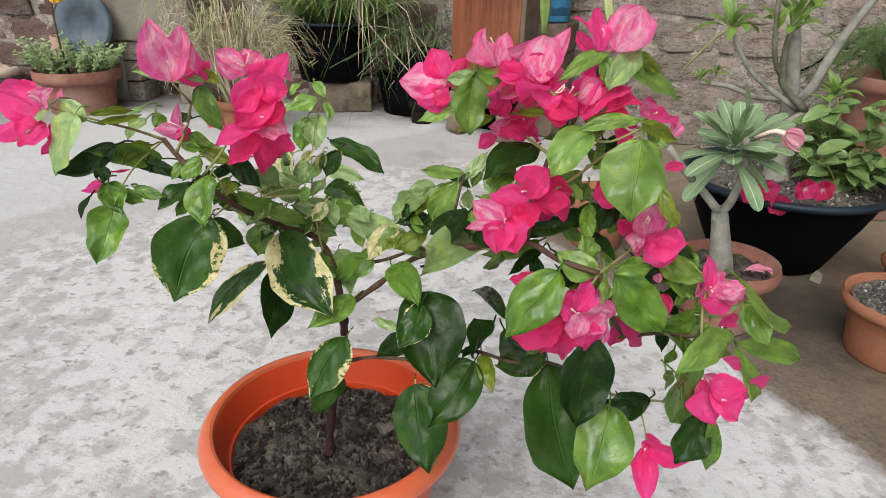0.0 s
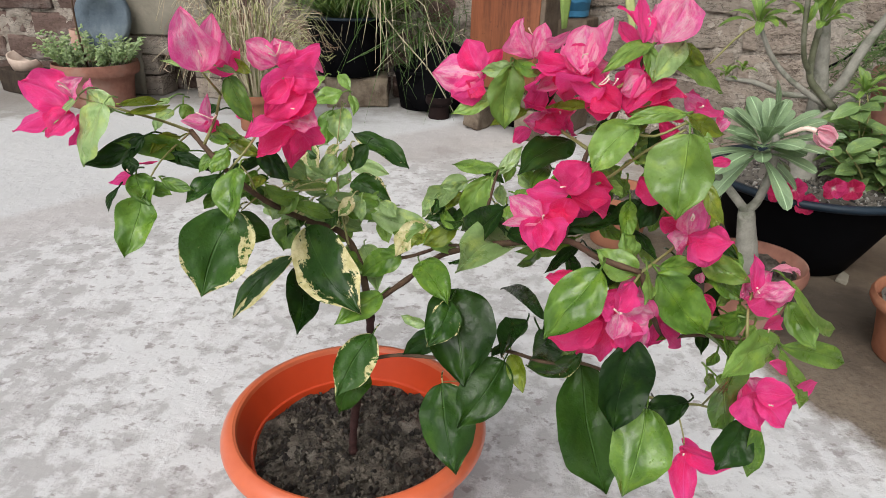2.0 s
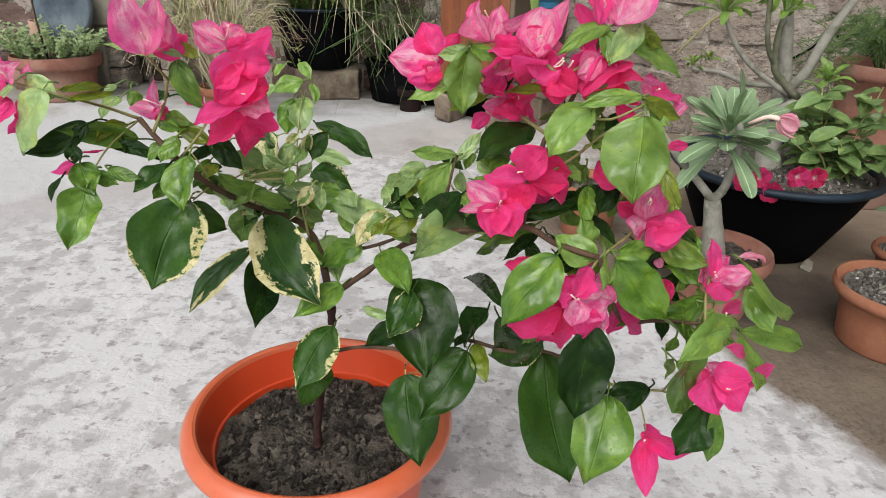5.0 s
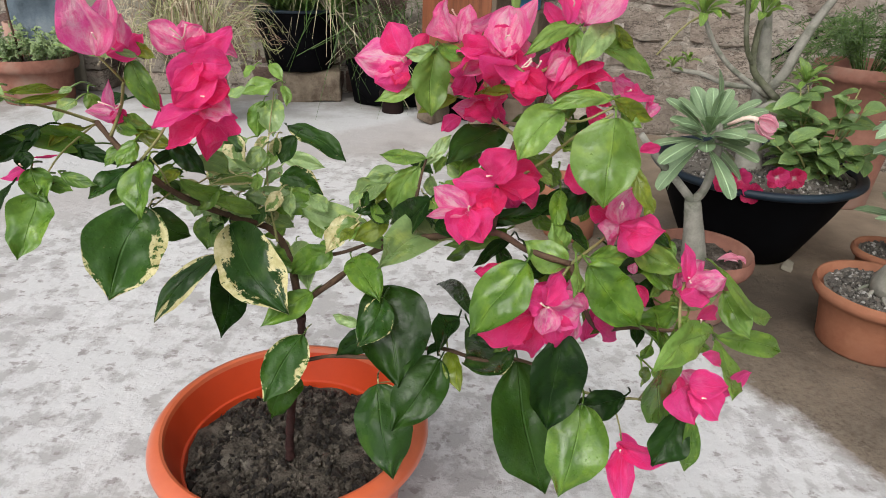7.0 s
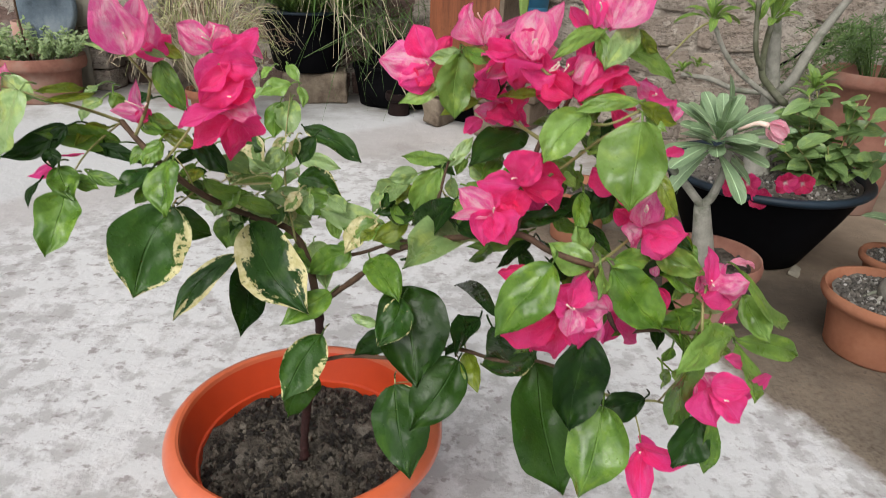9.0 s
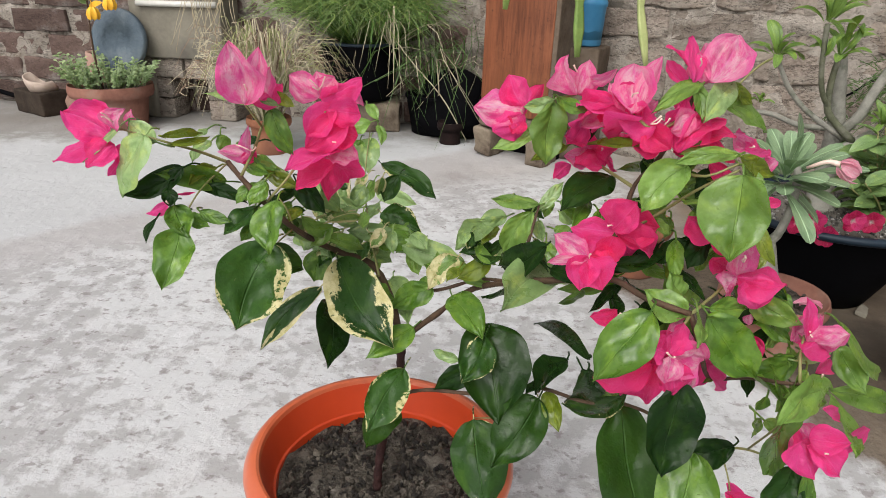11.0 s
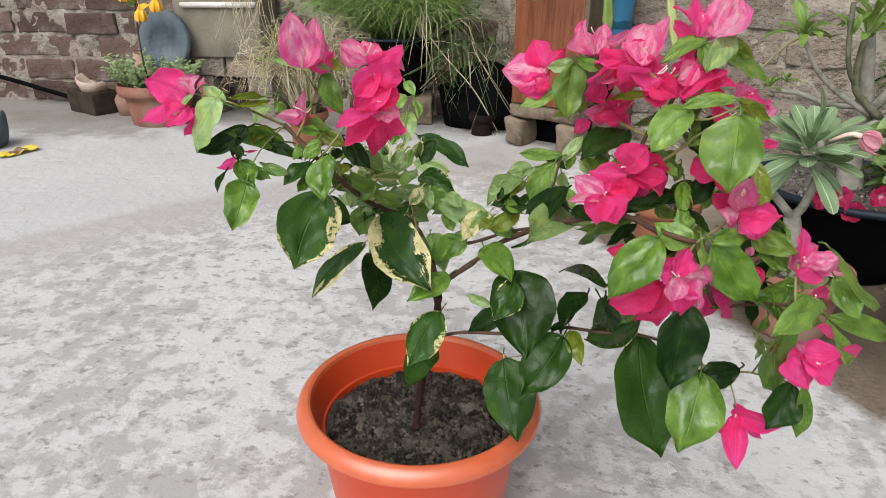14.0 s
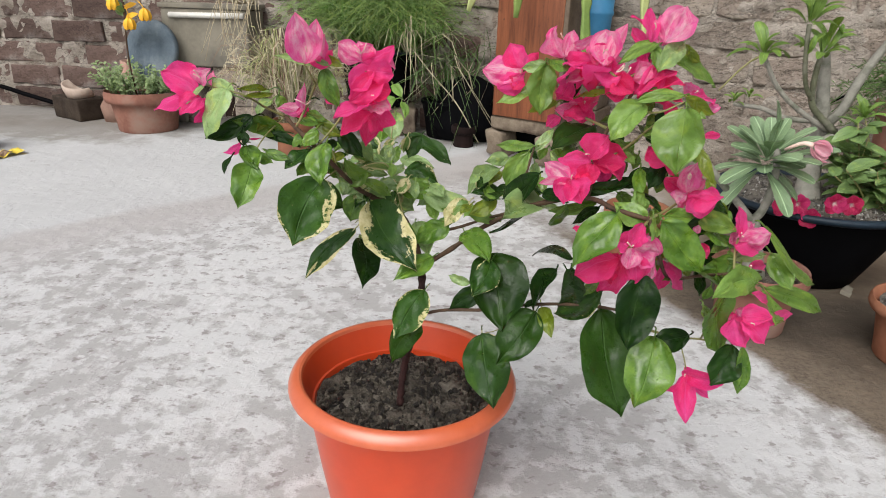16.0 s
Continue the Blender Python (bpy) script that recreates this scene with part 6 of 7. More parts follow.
for k in range(34):
    f = k / 33
    az = k * 2.399 + rng.uniform(-0.25, 0.25)
    el = radians(-42 + 112 * f + rng.uniform(-24, 24))
    d = Vector((math.cos(az) * math.cos(el), math.sin(az) * math.cos(el), math.sin(el)))
    nrm = Vector((-math.cos(az) * math.sin(el), -math.sin(az) * math.sin(el), math.cos(el)))
    at = hub + Vector((0.004 * f, -0.004 * f, 0.018 * f))
    L = rng.uniform(0.064, 0.112) * (1 - 0.12 * f)
    spots.append((at + d * 0.006, at + d * L, rng.uniform(0.023, 0.032), nrm * 0.75 + Vector((rng.uniform(-0.4, 0.3), -0.36, 0.2))))
leaves_on(ad, ADI, spots, M["adleaf"], shape=(1.05, 0.36), fold=0.14, curl=0.07, nu=6, nv=10)
bm = tube([(0.470, 1.030, 0.335), (0.486, 1.012, 0.350), (0.499, 1.002, 0.350)], 0.0024, 0.0042, 8, 6)
bm.transform(ADI)
tip = part("flower", bm, M["stamen"], ad, "cream tube of a half-open flower")
for k in range(5):
    a = k * 1.256
    bm = blade(bmesh.new(), (0.497 + 0.003 * math.cos(a), 1.002, 0.350 + 0.004 * math.sin(a)), (0.522, 0.992 + 0.005 * math.sin(a * 2), 0.338 + 0.010 * math.sin(a)), 0.014, (-0.3, -math.cos(a), math.sin(a)), 0.5, 0.16, (0.7, 0.4), 0.12, 5, 6, k)
    bm.transform(ADI)
    part("petal", bm, M["pinkfl"], tip, "pink and white petal")
bm = bmesh.new()
for k in range(5):
    blade(bm, (0.505 + 0.006 * k, 1.04 + 0.004 * (k % 2), 0.113), (0.535 + 0.004 * k, 1.03 + 0.01 * (k % 3), 0.116), 0.016, (0.2 * k - 0.4, 0, 1), 0.5, 0.15, (0.7, 0.5), 0.2, 4, 5, k)
tagged(part("fallen_flower", bm, M["pinkfl"]), "wilted pink flower lying on pot soil", "flower")

# wide black tub with a big desert rose and a leafy shrub
TUB = Vector((0.672, 1.375, 0))
tub = thing("black_tub", TUB, "wide black plastic tub with a rolled bluish rim", "plant pot")
part("body", lathe([(0.105, 0), (0.112, 0.003), (0.135, 0.05), (0.163, 0.11), (0.184, 0.160), (0.190, 0.168), (0.182, 0.168), (0.178, 0.165), (0.0, 0.15)], 64, 0.006), M["black"], tub)
part("rim", lathe([(0.186, 0.164), (0.197, 0.1665), (0.2025, 0.173), (0.2015, 0.1785), (0.196, 0.181), (0.187, 0.180), (0.181, 0.173), (0.183, 0.165)], 64, 0.004), M["rim"], tub, "dusty blue-black rolled rim")
part("soil", soil_disc(0.180, 0.168, 0.010, 8, 1100, 0.002, 0.007), M["gravel"], tub, "gritty soil with pebbles and debris")
BG = Vector((0.66, 1.37, 0.158))
big = thing("desert_rose", BG, "big branching desert rose with smooth grey limbs in a black tub", "succulent plant")
BGI = Matrix.Translation(-BG)
limbs = [
    (((0.665, 1.38, 0.15), (0.665, 1.40, 0.20), (0.668, 1.415, 0.27)), 0.042, 0.026),
    (((0.668, 1.41, 0.26), (0.668, 1.42, 0.322), (0.660, 1.42, 0.367), (0.650, 1.42, 0.426), (0.643, 1.42, 0.470)), 0.026, 0.014),
    (((0.655, 1.40, 0.262), (0.655, 1.365, 0.288), (0.679, 1.36, 0.307), (0.703, 1.36, 0.326), (0.720, 1.36, 0.340)), 0.016, 0.010),
    (((0.679, 1.36, 0.307), (0.642, 1.36, 0.338), (0.619, 1.36, 0.363), (0.613, 1.36, 0.399), (0.612, 1.36, 0.431), (0.614, 1.36, 0.458)), 0.013, 0.009),
    (((0.668, 1.40, 0.315), (0.685, 1.38, 0.351), (0.698, 1.38, 0.395), (0.717, 1.38, 0.446), (0.742, 1.38, 0.495), (0.775, 1.38, 0.560)), 0.019, 0.012),
    (((0.666, 1.37, 0.310), (0.612, 1.36, 0.341), (0.572, 1.36, 0.369), (0.541, 1.36, 0.401), (0.516, 1.36, 0.441), (0.508, 1.36, 0.456)), 0.010, 0.007),
    (((0.625, 1.365, 0.330), (0.576, 1.36, 0.333), (0.527, 1.36, 0.350), (0.497, 1.36, 0.354), (0.470, 1.36, 0.356)), 0.010, 0.007),
    (((0.618, 1.36, 0.370), (0.597, 1.347, 0.395), (0.583, 1.34, 0.432), (0.575, 1.34, 0.485), (0.572, 1.34, 0.515)), 0.0085, 0.008),
]
for pts, r0, r1 in limbs:
    bm = tube(pts, r0 * (0.75 if r0 > 0.025 else 0.55), r1 * 0.55, 12, 14, None, 0.06)
    bm.transform(BGI)
    part("trunk" if r0 > 0.025 else "branch", bm, M["adgreen"] if pts[-1][2] > 0.44 and 0.56 < pts[-1][0] < 0.62 else M["adbark"], big)
for at, n, L in (((0.718, 1.355, 0.342), 13, 0.048), ((0.470, 1.36, 0.360), 9, 0.030), ((0.497, 1.36, 0.370), 8, 0.030), ((0.508, 1.36, 0.455), 13, 0.066), ((0.572, 1.34, 0.515), 11, 0.080), ((0.579, 1.34, 0.455), 4, 0.050), ((0.614, 1.36, 0.458), 9, 0.062), ((0.643, 1.42, 0.47), 7, 0.07)):
    leaves_on(big, BGI, rosette(rng, at, n, L, L * 0.25, (-15, 75)), M["adnew"], shape=(1.0, 0.45), curl=0.22, nv=8)
bm = tube([(0.508, 1.36, 0.455), (0.475, 1.35, 0.435), (0.430, 1.335, 0.385)], 0.0022, 0.0018, 6, 6)
bm.transform(BGI)
part("shoot", bm, M["twig"], big, "thin green shoot")
# red flowers lying over the tub's edge
red = thing("crimson_flowers", (0.60, 1.215, 0.185), "crimson white-eyed flowers drooping over the tub edge", "flower")
for at in ((0.575, 1.20, 0.20), (0.640, 1.205, 0.205), (0.672, 1.21, 0.203), (0.548, 1.20, 0.195), (0.60, 1.20, 0.175)):
    for k in range(5):
        a = k * 1.256 + at[0] * 40
        d = Vector((math.cos(a), -0.35, math.sin(a))) * 0.021
        bm = blade(bmesh.new(), at, Vector(at) + d, 0.022, (0, -1, 0.3), 0.2, 0.1, (0.8, 0.5), 0.15, 4, 5, k)
        bm.transform(Matrix.Translation((-0.60, -1.215, -0.185)))
        part("petal", bm, M["redfl"], red)
# leafy shrub in the tub
SH = Vector((0.765, 1.33, 0.158))
shrub = thing("leafy_shrub", SH, "leafy green shrub with toothed leaves growing in the tub", "shrub")
SHI = Matrix.Translation(-SH)
rng = random.Random(9)
spots = []
for k in range(18):
    top = Vector((0.742 + rng.uniform(-0.075, 0.085), 1.31 + rng.uniform(-0.06, 0.05), rng.uniform(0.235, 0.345)))
    foot = SH + Vector((rng.uniform(-0.02, 0.02), rng.uniform(-0.02, 0.02), 0))
    bm = tube([foot, foot.lerp(top, 0.5) + Vector((rng.uniform(-0.01, 0.01), 0, 0)), top], 0.0024, 0.0012, 5, 6)
    bm.transform(SHI)
    part("twig", bm, M["twig"], shrub)
    for j in range(8):
        f = rng.uniform(0.2, 1.0)
        b = foot.lerp(top, f)
        a = rng.uniform(0, 6.283)
        d = Vector((math.cos(a), math.sin(a), rng.uniform(-0.5, 0.4))).normalized()
        spots.append((b, b + d * rng.uniform(0.035, 0.068), rng.uniform(0.024, 0.040), (rng.uniform(-0.6, 0.6), rng.uniform(-0.9, 0.3), 0.8)))
leaves_on(shrub, SHI, spots, M["shrubleaf"], shape=(0.55, 0.8), nu=6, nv=8)

# caudex plant in a near clay pot
pot("clay_pot", (0.745, 1.000, 0), 0.066, 0.094, 0.104, M["clay"], "thick-rimmed terracotta pot with gritty soil", "clay pots", lip=0.010, band=0.022, soil="gravel", fill=0.88, clod=700, seed=12)
caud = thing("caudex_plant", (0.768, 0.995, 0.09), "pale swollen caudex of a young desert rose in gravel", "succulent plant")
bm = lathe([(0.034, 0), (0.041, 0.006), (0.039, 0.020), (0.029, 0.042), (0.016, 0.058), (0.011, 0.085), (0.009, 0.11)], 24, 0.08, 3)
part("caudex", bm, M["adbark"], caud)
for k in range(4):
    a = 2.6 + k * 0.55
    part("root", tube([(0.02 * math.cos(a), 0.02 * math.sin(a), 0.012), (0.04 * math.cos(a), 0.04 * math.sin(a), 0.006), (0.058 * math.cos(a + 0.3), 0.058 * math.sin(a + 0.3), 0.0)], 0.005, 0.0015, 6, 7), M["adbark"], caud)
leaves_on(caud, Matrix.Identity(4), rosette(rng, (0, 0, 0.11), 9, 0.06, 0.018, (0, 60)), M["adleaf"], shape=(1.0, 0.5))

# small pot with a variegated leafy plant
pot("clay_pot", (0.872, 1.195, 0), 0.042, 0.062, 0.082, M["clay"], "small terracotta pot beside the tub", "clay pots", soil="gravel", fill=0.9, clod=260, seed=13, lip=0.008, band=0.018)
CR = Vector((0.875, 1.195, 0.074))
crown = thing("crown_of_thorns", CR, "leafy succulent with crimson flowers in a small pot", "succulent plant")
CRI = Matrix.Translation(-CR)
rng = random.Random(21)
for pts in (((0.875, 1.195, 0.07), (0.868, 1.19, 0.16), (0.862, 1.18, 0.26), (0.850, 1.17, 0.33)), ((0.872, 1.195, 0.12), (0.885, 1.18, 0.18), (0.89, 1.17, 0.24))):
    bm = tube(pts, 0.007, 0.005, 8, 10, None, 0.2)
    bm.transform(CRI)
    part("stem", bm, M["bark"], crown)
spots = []
for at, n in (((0.850, 1.17, 0.325), 11), ((0.858, 1.178, 0.285), 9), ((0.865, 1.185, 0.22), 9), ((0.89, 1.17, 0.24), 8), ((0.868, 1.19, 0.14), 9)):
    spots += rosette(rng, at, n, 0.085, 0.034, (-25, 50))
leaves_on(crown, CRI, spots, M["adleaf"], shape=(0.9, 0.55))
for k in range(10):
    a = k * 0.63
    at = Vector((0.880, 1.14, 0.345 - 0.02 * (k % 2)))
    bm = blade(bmesh.new(), at, at + Vector((math.cos(a) * 0.03, -0.01, math.sin(a) * 0.026)), 0.03, (0, -1, 0.3), 0.2, 0.1, (0.7, 0.4), 0.2, 4, 5, k)
    bm.transform(CRI)
    part("petal", bm, M["redfl"], crown)

# tall pot with a ferny plant
pot("tall_clay_pot", (1.015, 1.69, 0), 0.080, 0.118, 0.335, M["clay_dark"], "tall terracotta pot standing by the wall", "clay pots", lip=0.010, band=0.035, fill=0.9, seed=14)
FE = Vector((1.015, 1.69, 0.30))
fern = thing("asparagus_fern", FE, "feathery green fern spilling from a tall clay pot", "fern")
rng = random.Random(31)
for k in range(48):
    a = rng.uniform(0, 6.283)
    L = rng.uniform(0.12, 0.26)
    d = Vector((math.cos(a), math.sin(a), 0))
    pts = [Vector((0, 0, 0)) + d * 0.02, d * L * 0.5 + Vector((0, 0, L * 0.55)), d * L * 1.1 + Vector((0, 0, L * rng.uniform(-0.1, 0.5)))]
    bm = tube(pts, 0.0013, 0.0008, 4, 8)
    for p in spline(pts, 22)[5:]:
        for j in range(4):
            q = Vector((rng.uniform(-1, 1), rng.uniform(-1, 1), rng.uniform(-0.6, 0.8))).normalized() * rng.uniform(0.015, 0.028)
            blade(bm, p, p + q, 0.0028, (0, -1, 0.4), 0.0, 0.05, (0.7, 0.7), 0, 1, 2, k)
    part("frond", bm, M["ferngreen"], fern)

# clay pot behind the bougainvillea
pot("clay_pot", (0.315, 1.375, 0), 0.052, 0.074, 0.118, M["clay"], "pale pinkish terracotta pot on the concrete", "clay pots", fill=0.85, seed=15)

# white scrap by the tub
bm = block(0.045, 0.022, 0.012, 0.012, 0.002, 3, 3)
ob = tagged(part("paper_scrap", bm, M["cement"]), "crumpled white scrap beside the black tub", "litter")
ob.matrix_world = pose(0.735, 1.262, 0.003, 8, 0, 48) @ Matrix.Scale(0.72, 4)

# dry grass in a clay pot
pot("clay_pot", (-0.795, 2.10, 0), 0.055, 0.075, 0.12, M["clay"], "terracotta pot with a tuft of half-dry grass", "clay pots", fill=0.9, seed=16)


def tuft(name, at, label, mats, n, spread, height, width, seed, droop=0.6, heads=False, wild=0.0):
    t = thing(name, at, label, "grass")
    rng = random.Random(seed)
    for part_no in range(6):
        bm = bmesh.new()
        for k in range(n // 6):
            a = rng.uniform(0, 6.283)
            h = height * rng.uniform(0.5, 1.0)
            out = spread * rng.uniform(0.15, 1.0)
            f = Vector((math.cos(a), math.sin(a), 0))
            p0 = f * rng.uniform(0, 0.04)
            pts = [p0, p0 + f * out * 0.35 + Vector((0, 0, h * 0.7)), p0 + f * out * 0.8 + Vector((0, 0, h)), p0 + f * out * 1.1 + Vector((0, 0, h * (1 - droop * rng.uniform(0.2, 1))))]
            if wild:
                pts = [p if j == 0 else p + h * wild * Vector((rng.uniform(-1, 1), rng.uniform(-1, 1), rng.uniform(-0.6, 0.5))) for j, p in enumerate(pts)]
            path = spline(pts, 8)
            side = Vector((-f.y, f.x, 0)) * width * rng.uniform(0.6, 1)
            prev = None
            for j, p in enumerate(path):
                w = side * (1 - (j / 7) ** 2 * 0.9)
                cur = (bm.verts.new(p - w), bm.verts.new(p + Vector((0, 0, width * 0.5))), bm.verts.new(p + w))
                if prev:
                    bm.faces.new((prev[0], prev[1], cur[1], cur[0]))
                    bm.faces.new((prev[1], prev[2], cur[2], cur[1]))
                prev = cur
            if heads and rng.random() < 0.3:
                for j in range(7):
                    q = path[-1].lerp(path[-3], j / 7)
                    e = Vector((rng.uniform(-1, 1), rng.uniform(-1, 1), rng.uniform(-0.3, 1))).normalized() * 0.036
                    blade(bm, q, q + e, 0.0018, (0, -1, 0.3), 0.1, 0.1, (0.7, 0.7), 0, 1, 3, k)
        tagged(part("blades", bm, mats[part_no % len(mats)], t), kind="stuff")
    return t


tuft("dry_grass", (-0.795, 2.10, 0.105), "half-dry straw and olive grass tuft with seed heads in a pot", [M["strawblade"], M["olivegrass"], M["strawblade"], M["olivegrass"], M["strawblade"], M["seedstalk"]], 330, 0.25, 0.33, 0.0028, 41, 0.70, True, 0.08)

# black tub with green grass, on a block
base = tagged(part("stone_block", block(0.24, 0.15, 0.115, 0.010, 0.010, 2, 3), M["propbrick"]), "rough weathered block under a black tub", "block")
base.matrix_world = pose(-0.562, 2.545, 0, 0, 0, 14)
bt = thing("black_tub", (-0.600, 2.560, 0.117), "black plastic tub full of grass on a rough block", "plant pot")
part("body", lathe([(0.118, 0), (0.122, 0.003), (0.138, 0.10), (0.150, 0.195), (0.157, 0.200), (0.157, 0.212), (0.146, 0.213), (0.141, 0.19), (0.0, 0.185)], 56, 0.006), M["black"], bt)
part("soil", soil_disc(0.140, 0.190, 0.006, 5, 30, 0.004, 0.008), M["soil"], bt)
part("rim", lathe([(0.154, 0.206), (0.161, 0.207), (0.163, 0.213), (0.157, 0.217), (0.148, 0.215), (0.147, 0.208)], 56, 0.004), M["rim"], bt, "dusty blue-black rim")
tuft("green_grass", (-0.600, 2.560, 0.303), "dense leafy green grass filling a black tub", [M["grass"], M["palegrass"], M["palegrass"], M["palegrass"], M["grass"], M["palegrass"]], 2100, 0.31, 0.30, 0.0026, 42, 0.55, False, 0.48)
tuft("green_grass", (-0.460, 2.520, 0.325), "long arching green grass hanging over the edge of a black tub", [M["grass"], M["palegrass"], M["strawblade"]], 120, 0.27, 0.15, 0.0038, 47, 2.6, False, 0.34)
# low black tub added where the overhanging grass leaves only dark shade
bt2 = thing("black_tub", (-0.300, 2.550, 0), "low black tub of grass added to fill the shade", "plant pot")
part("body", lathe([(0.085, 0), (0.09, 0.003), (0.10, 0.07), (0.112, 0.135), (0.118, 0.14), (0.116, 0.15), (0.107, 0.15), (0.10, 0.12), (0.0, 0.115)], 48, 0.006), M["black"], bt2)
part("soil", soil_disc(0.10, 0.122, 0.006, 6, 30, 0.004, 0.008), M["soil"], bt2)
tuft("green_grass", (-0.300, 2.550, 0.120), "loose green grass growing in a low black tub", [M["ferngreen"], M["ferngreen"], M["ferngreen"], M["strawblade"]], 72, 0.32, 0.26, 0.0030, 43, 1.6, False, 0.5)
bm = tube([(-0.435, 2.46, 0.345), (-0.36, 2.42, 0.27), (-0.25, 2.40, 0.16), (-0.155, 2.39, 0.012)], 0.0026, 0.002, 6, 12)
tagged(part("dry_stalk", bm, M["strawblade"]), "long bent dry stalk leaning from a black tub to the floor", "stalk")
# this pot's shade is painted in through its near-black clay
pot("dark_clay_pot", (-0.215, 2.385, 0), 0.038, 0.050, 0.080, M["clay_shaded"], "clay pot behind the crate, coloured dark for its shade", "clay pots", seed=17)
# added black lump: fills the shaded gap and hides the pale wall behind
bm = lathe([(0.07, 0), (0.10, 0.01), (0.112, 0.05), (0.10, 0.11), (0.075, 0.15), (0.03, 0.172), (0.0, 0.175)], 36, 0.30, 6)
tagged(part("black_sack", bm, M["black"]), "lumpy black form added for the shade beside the cabinet", "sack").matrix_world = pose(-0.215, 2.52, 0) @ Matrix.Diagonal((1.45, 1.0, 1.45, 1.0))

# wooden cabinet standing on a timber and bricks
CRATE = pose(0.012, 2.19, 0, 0, 0, -26)
cab = thing("wooden_cabinet", (0, 0, 0), "reddish-brown wooden box standing on a timber and bricks", "cabinet")
cab.matrix_world = CRATE @ pose(0, 0.13, 0.152)
part("front_board", block(0.245, 0.018, 0.50, 0.0008, 0.002, 2), M["wood"], cab).matrix_basis = pose(0, -0.12, 0)
part("side_board", block(0.018, 0.22, 0.50, 0.0008, 0.002, 3), M["log"], cab).matrix_basis = pose(-0.115, 0.0, 0)
part("side_board", block(0.018, 0.22, 0.50, 0.0008, 0.002, 4), M["log"], cab).matrix_basis = pose(0.115, 0.0, 0)
part("top_board", block(0.27, 0.26, 0.018, 0.0008, 0.002, 5), M["wood"], cab).matrix_basis = pose(0, 0, 0.502)
part("edge_strip", block(0.016, 0.022, 0.50, 0.0006, 0.002, 6), M["log"], cab, "bare weathered edge strip").matrix_basis = pose(0.131, -0.118, 0)
ob = tagged(part("timber", block(0.27, 0.075, 0.052, 0.009, 0.014, 2, 3), M["propbrick"]), "rough round-edged timber laid on bricks", "timber")
ob.matrix_world = CRATE @ pose(0.0, 0.045, 0.099)
for k, (x, y) in enumerate(((-0.105, 0.05), (0.095, 0.05), (-0.10, 0.22), (0.10, 0.22))):
    ob = tagged(part("prop_brick", block(0.068, 0.11, 0.098 if y < 0.1 else 0.150, 0.013, 0.010, k * 3 + 1, 3), M["propbrick"]), "rough worn brick propping a timber", "brick", "prop bricks")
    ob.matrix_world = CRATE @ pose(x, y, 0)

# added black board: stands for the deep shade in the gap under the cabinet
ob = tagged(part("dark_board", block(0.25, 0.02, 0.098, 0.002, 0.004, 8), M["black"]), "black board added for the deep shade under a cabinet", "board")
ob.matrix_world = CRATE @ pose(0.0, 0.13, 0)

# blue barrel
bar = thing("blue_bucket", (0.235, 2.335, 0.374), "faded blue plastic bucket on stacked bricks", "bucket")
part("body", lathe([(0.046, 0), (0.049, 0.004), (0.054, 0.12), (0.0575, 0.125), (0.058, 0.135), (0.055, 0.14), (0.063, 0.31), (0.068, 0.315), (0.066, 0.325), (0.060, 0.32), (0.05, 0.02), (0.0, 0.02)], 40, 0.004), M["bluepl"], bar)
for k in range(4):
    ob = tagged(part("prop_brick", block(0.12, 0.17, 0.0925, 0.005, 0.006, k + 20, 2), M["log"]), "worn brick stacked under the blue bucket", "brick", "bucket bricks")
    ob.matrix_world = pose(0.235 + 0.006 * (k % 2), 2.335, 0.0932 * k, 0, 0, -26 + 3 * k)

# trailing cactus on the cabinet
cac = thing("trailing_cactus", (0.05, 2.30, 0.672), "trailing three-ribbed green cactus hanging over the cabinet", "cactus")
CI = Matrix.Translation((-0.05, -2.30, -0.672))


def ribbed(pts, r, mat):
    """A winged three-ribbed stem."""
    bm = bmesh.new()
    path, prev = spline(pts, 16), None
    for k, p in enumerate(path):
        d = (path[min(k + 1, 15)] - path[max(k - 1, 0)]).normalized()
        x = d.cross(Vector((0, 1, 0.2))).normalized()
        y = d.cross(x)
        q = r * (1 + 0.18 * math.sin(k * 2.1)) * (0.55 if k == 15 else 1)
        ring = []
        for j in range(12):
            a = j * math.pi / 6
            rr = q * (0.5 + 0.5 * abs(math.cos(1.5 * a)) ** 1.5)
            ring.append(bm.verts.new(p + rr * (x * math.cos(a) + y * math.sin(a))))
        if prev:
            for j in range(12):
                bm.faces.new((prev[j], prev[(j + 1) % 12], ring[(j + 1) % 12], ring[j]))
        prev = ring
    bm.faces.new(prev)
    bm.transform(CI)
    part("stem", bm, mat, cac)


ribbed([(0.05, 2.28, 0.675), (0.13, 2.16, 0.70), (0.175, 2.10, 0.60), (0.185, 2.09, 0.50), (0.195, 2.09, 0.36)], 0.017, M["cactus"])
ribbed([(0.05, 2.28, 0.675), (0.02, 2.15, 0.70), (-0.02, 2.11, 0.62), (-0.03, 2.10, 0.485)], 0.015, M["cactus"])
ribbed([(0.05, 2.30, 0.675), (0.25, 2.15, 0.72), (0.345, 2.10, 0.62), (0.36, 2.09, 0.50), (0.40, 2.09, 0.34)], 0.014, M["palestem"])
ribbed([(0.05, 2.30, 0.675), (-0.08, 2.20, 0.70), (-0.15, 2.17, 0.62), (-0.19, 2.16, 0.50)], 0.015, M["palestem"])

# cement trough on bricks, with a white pipe along its edge
tr = thing("cement_trough", (-1.305, 2.555, 0.240), "plain grey cement trough raised on bricks", "trough")
part("body", block(0.37, 0.16, 0.225, 0.002, 0.006, 4, 2), M["cement"], tr)
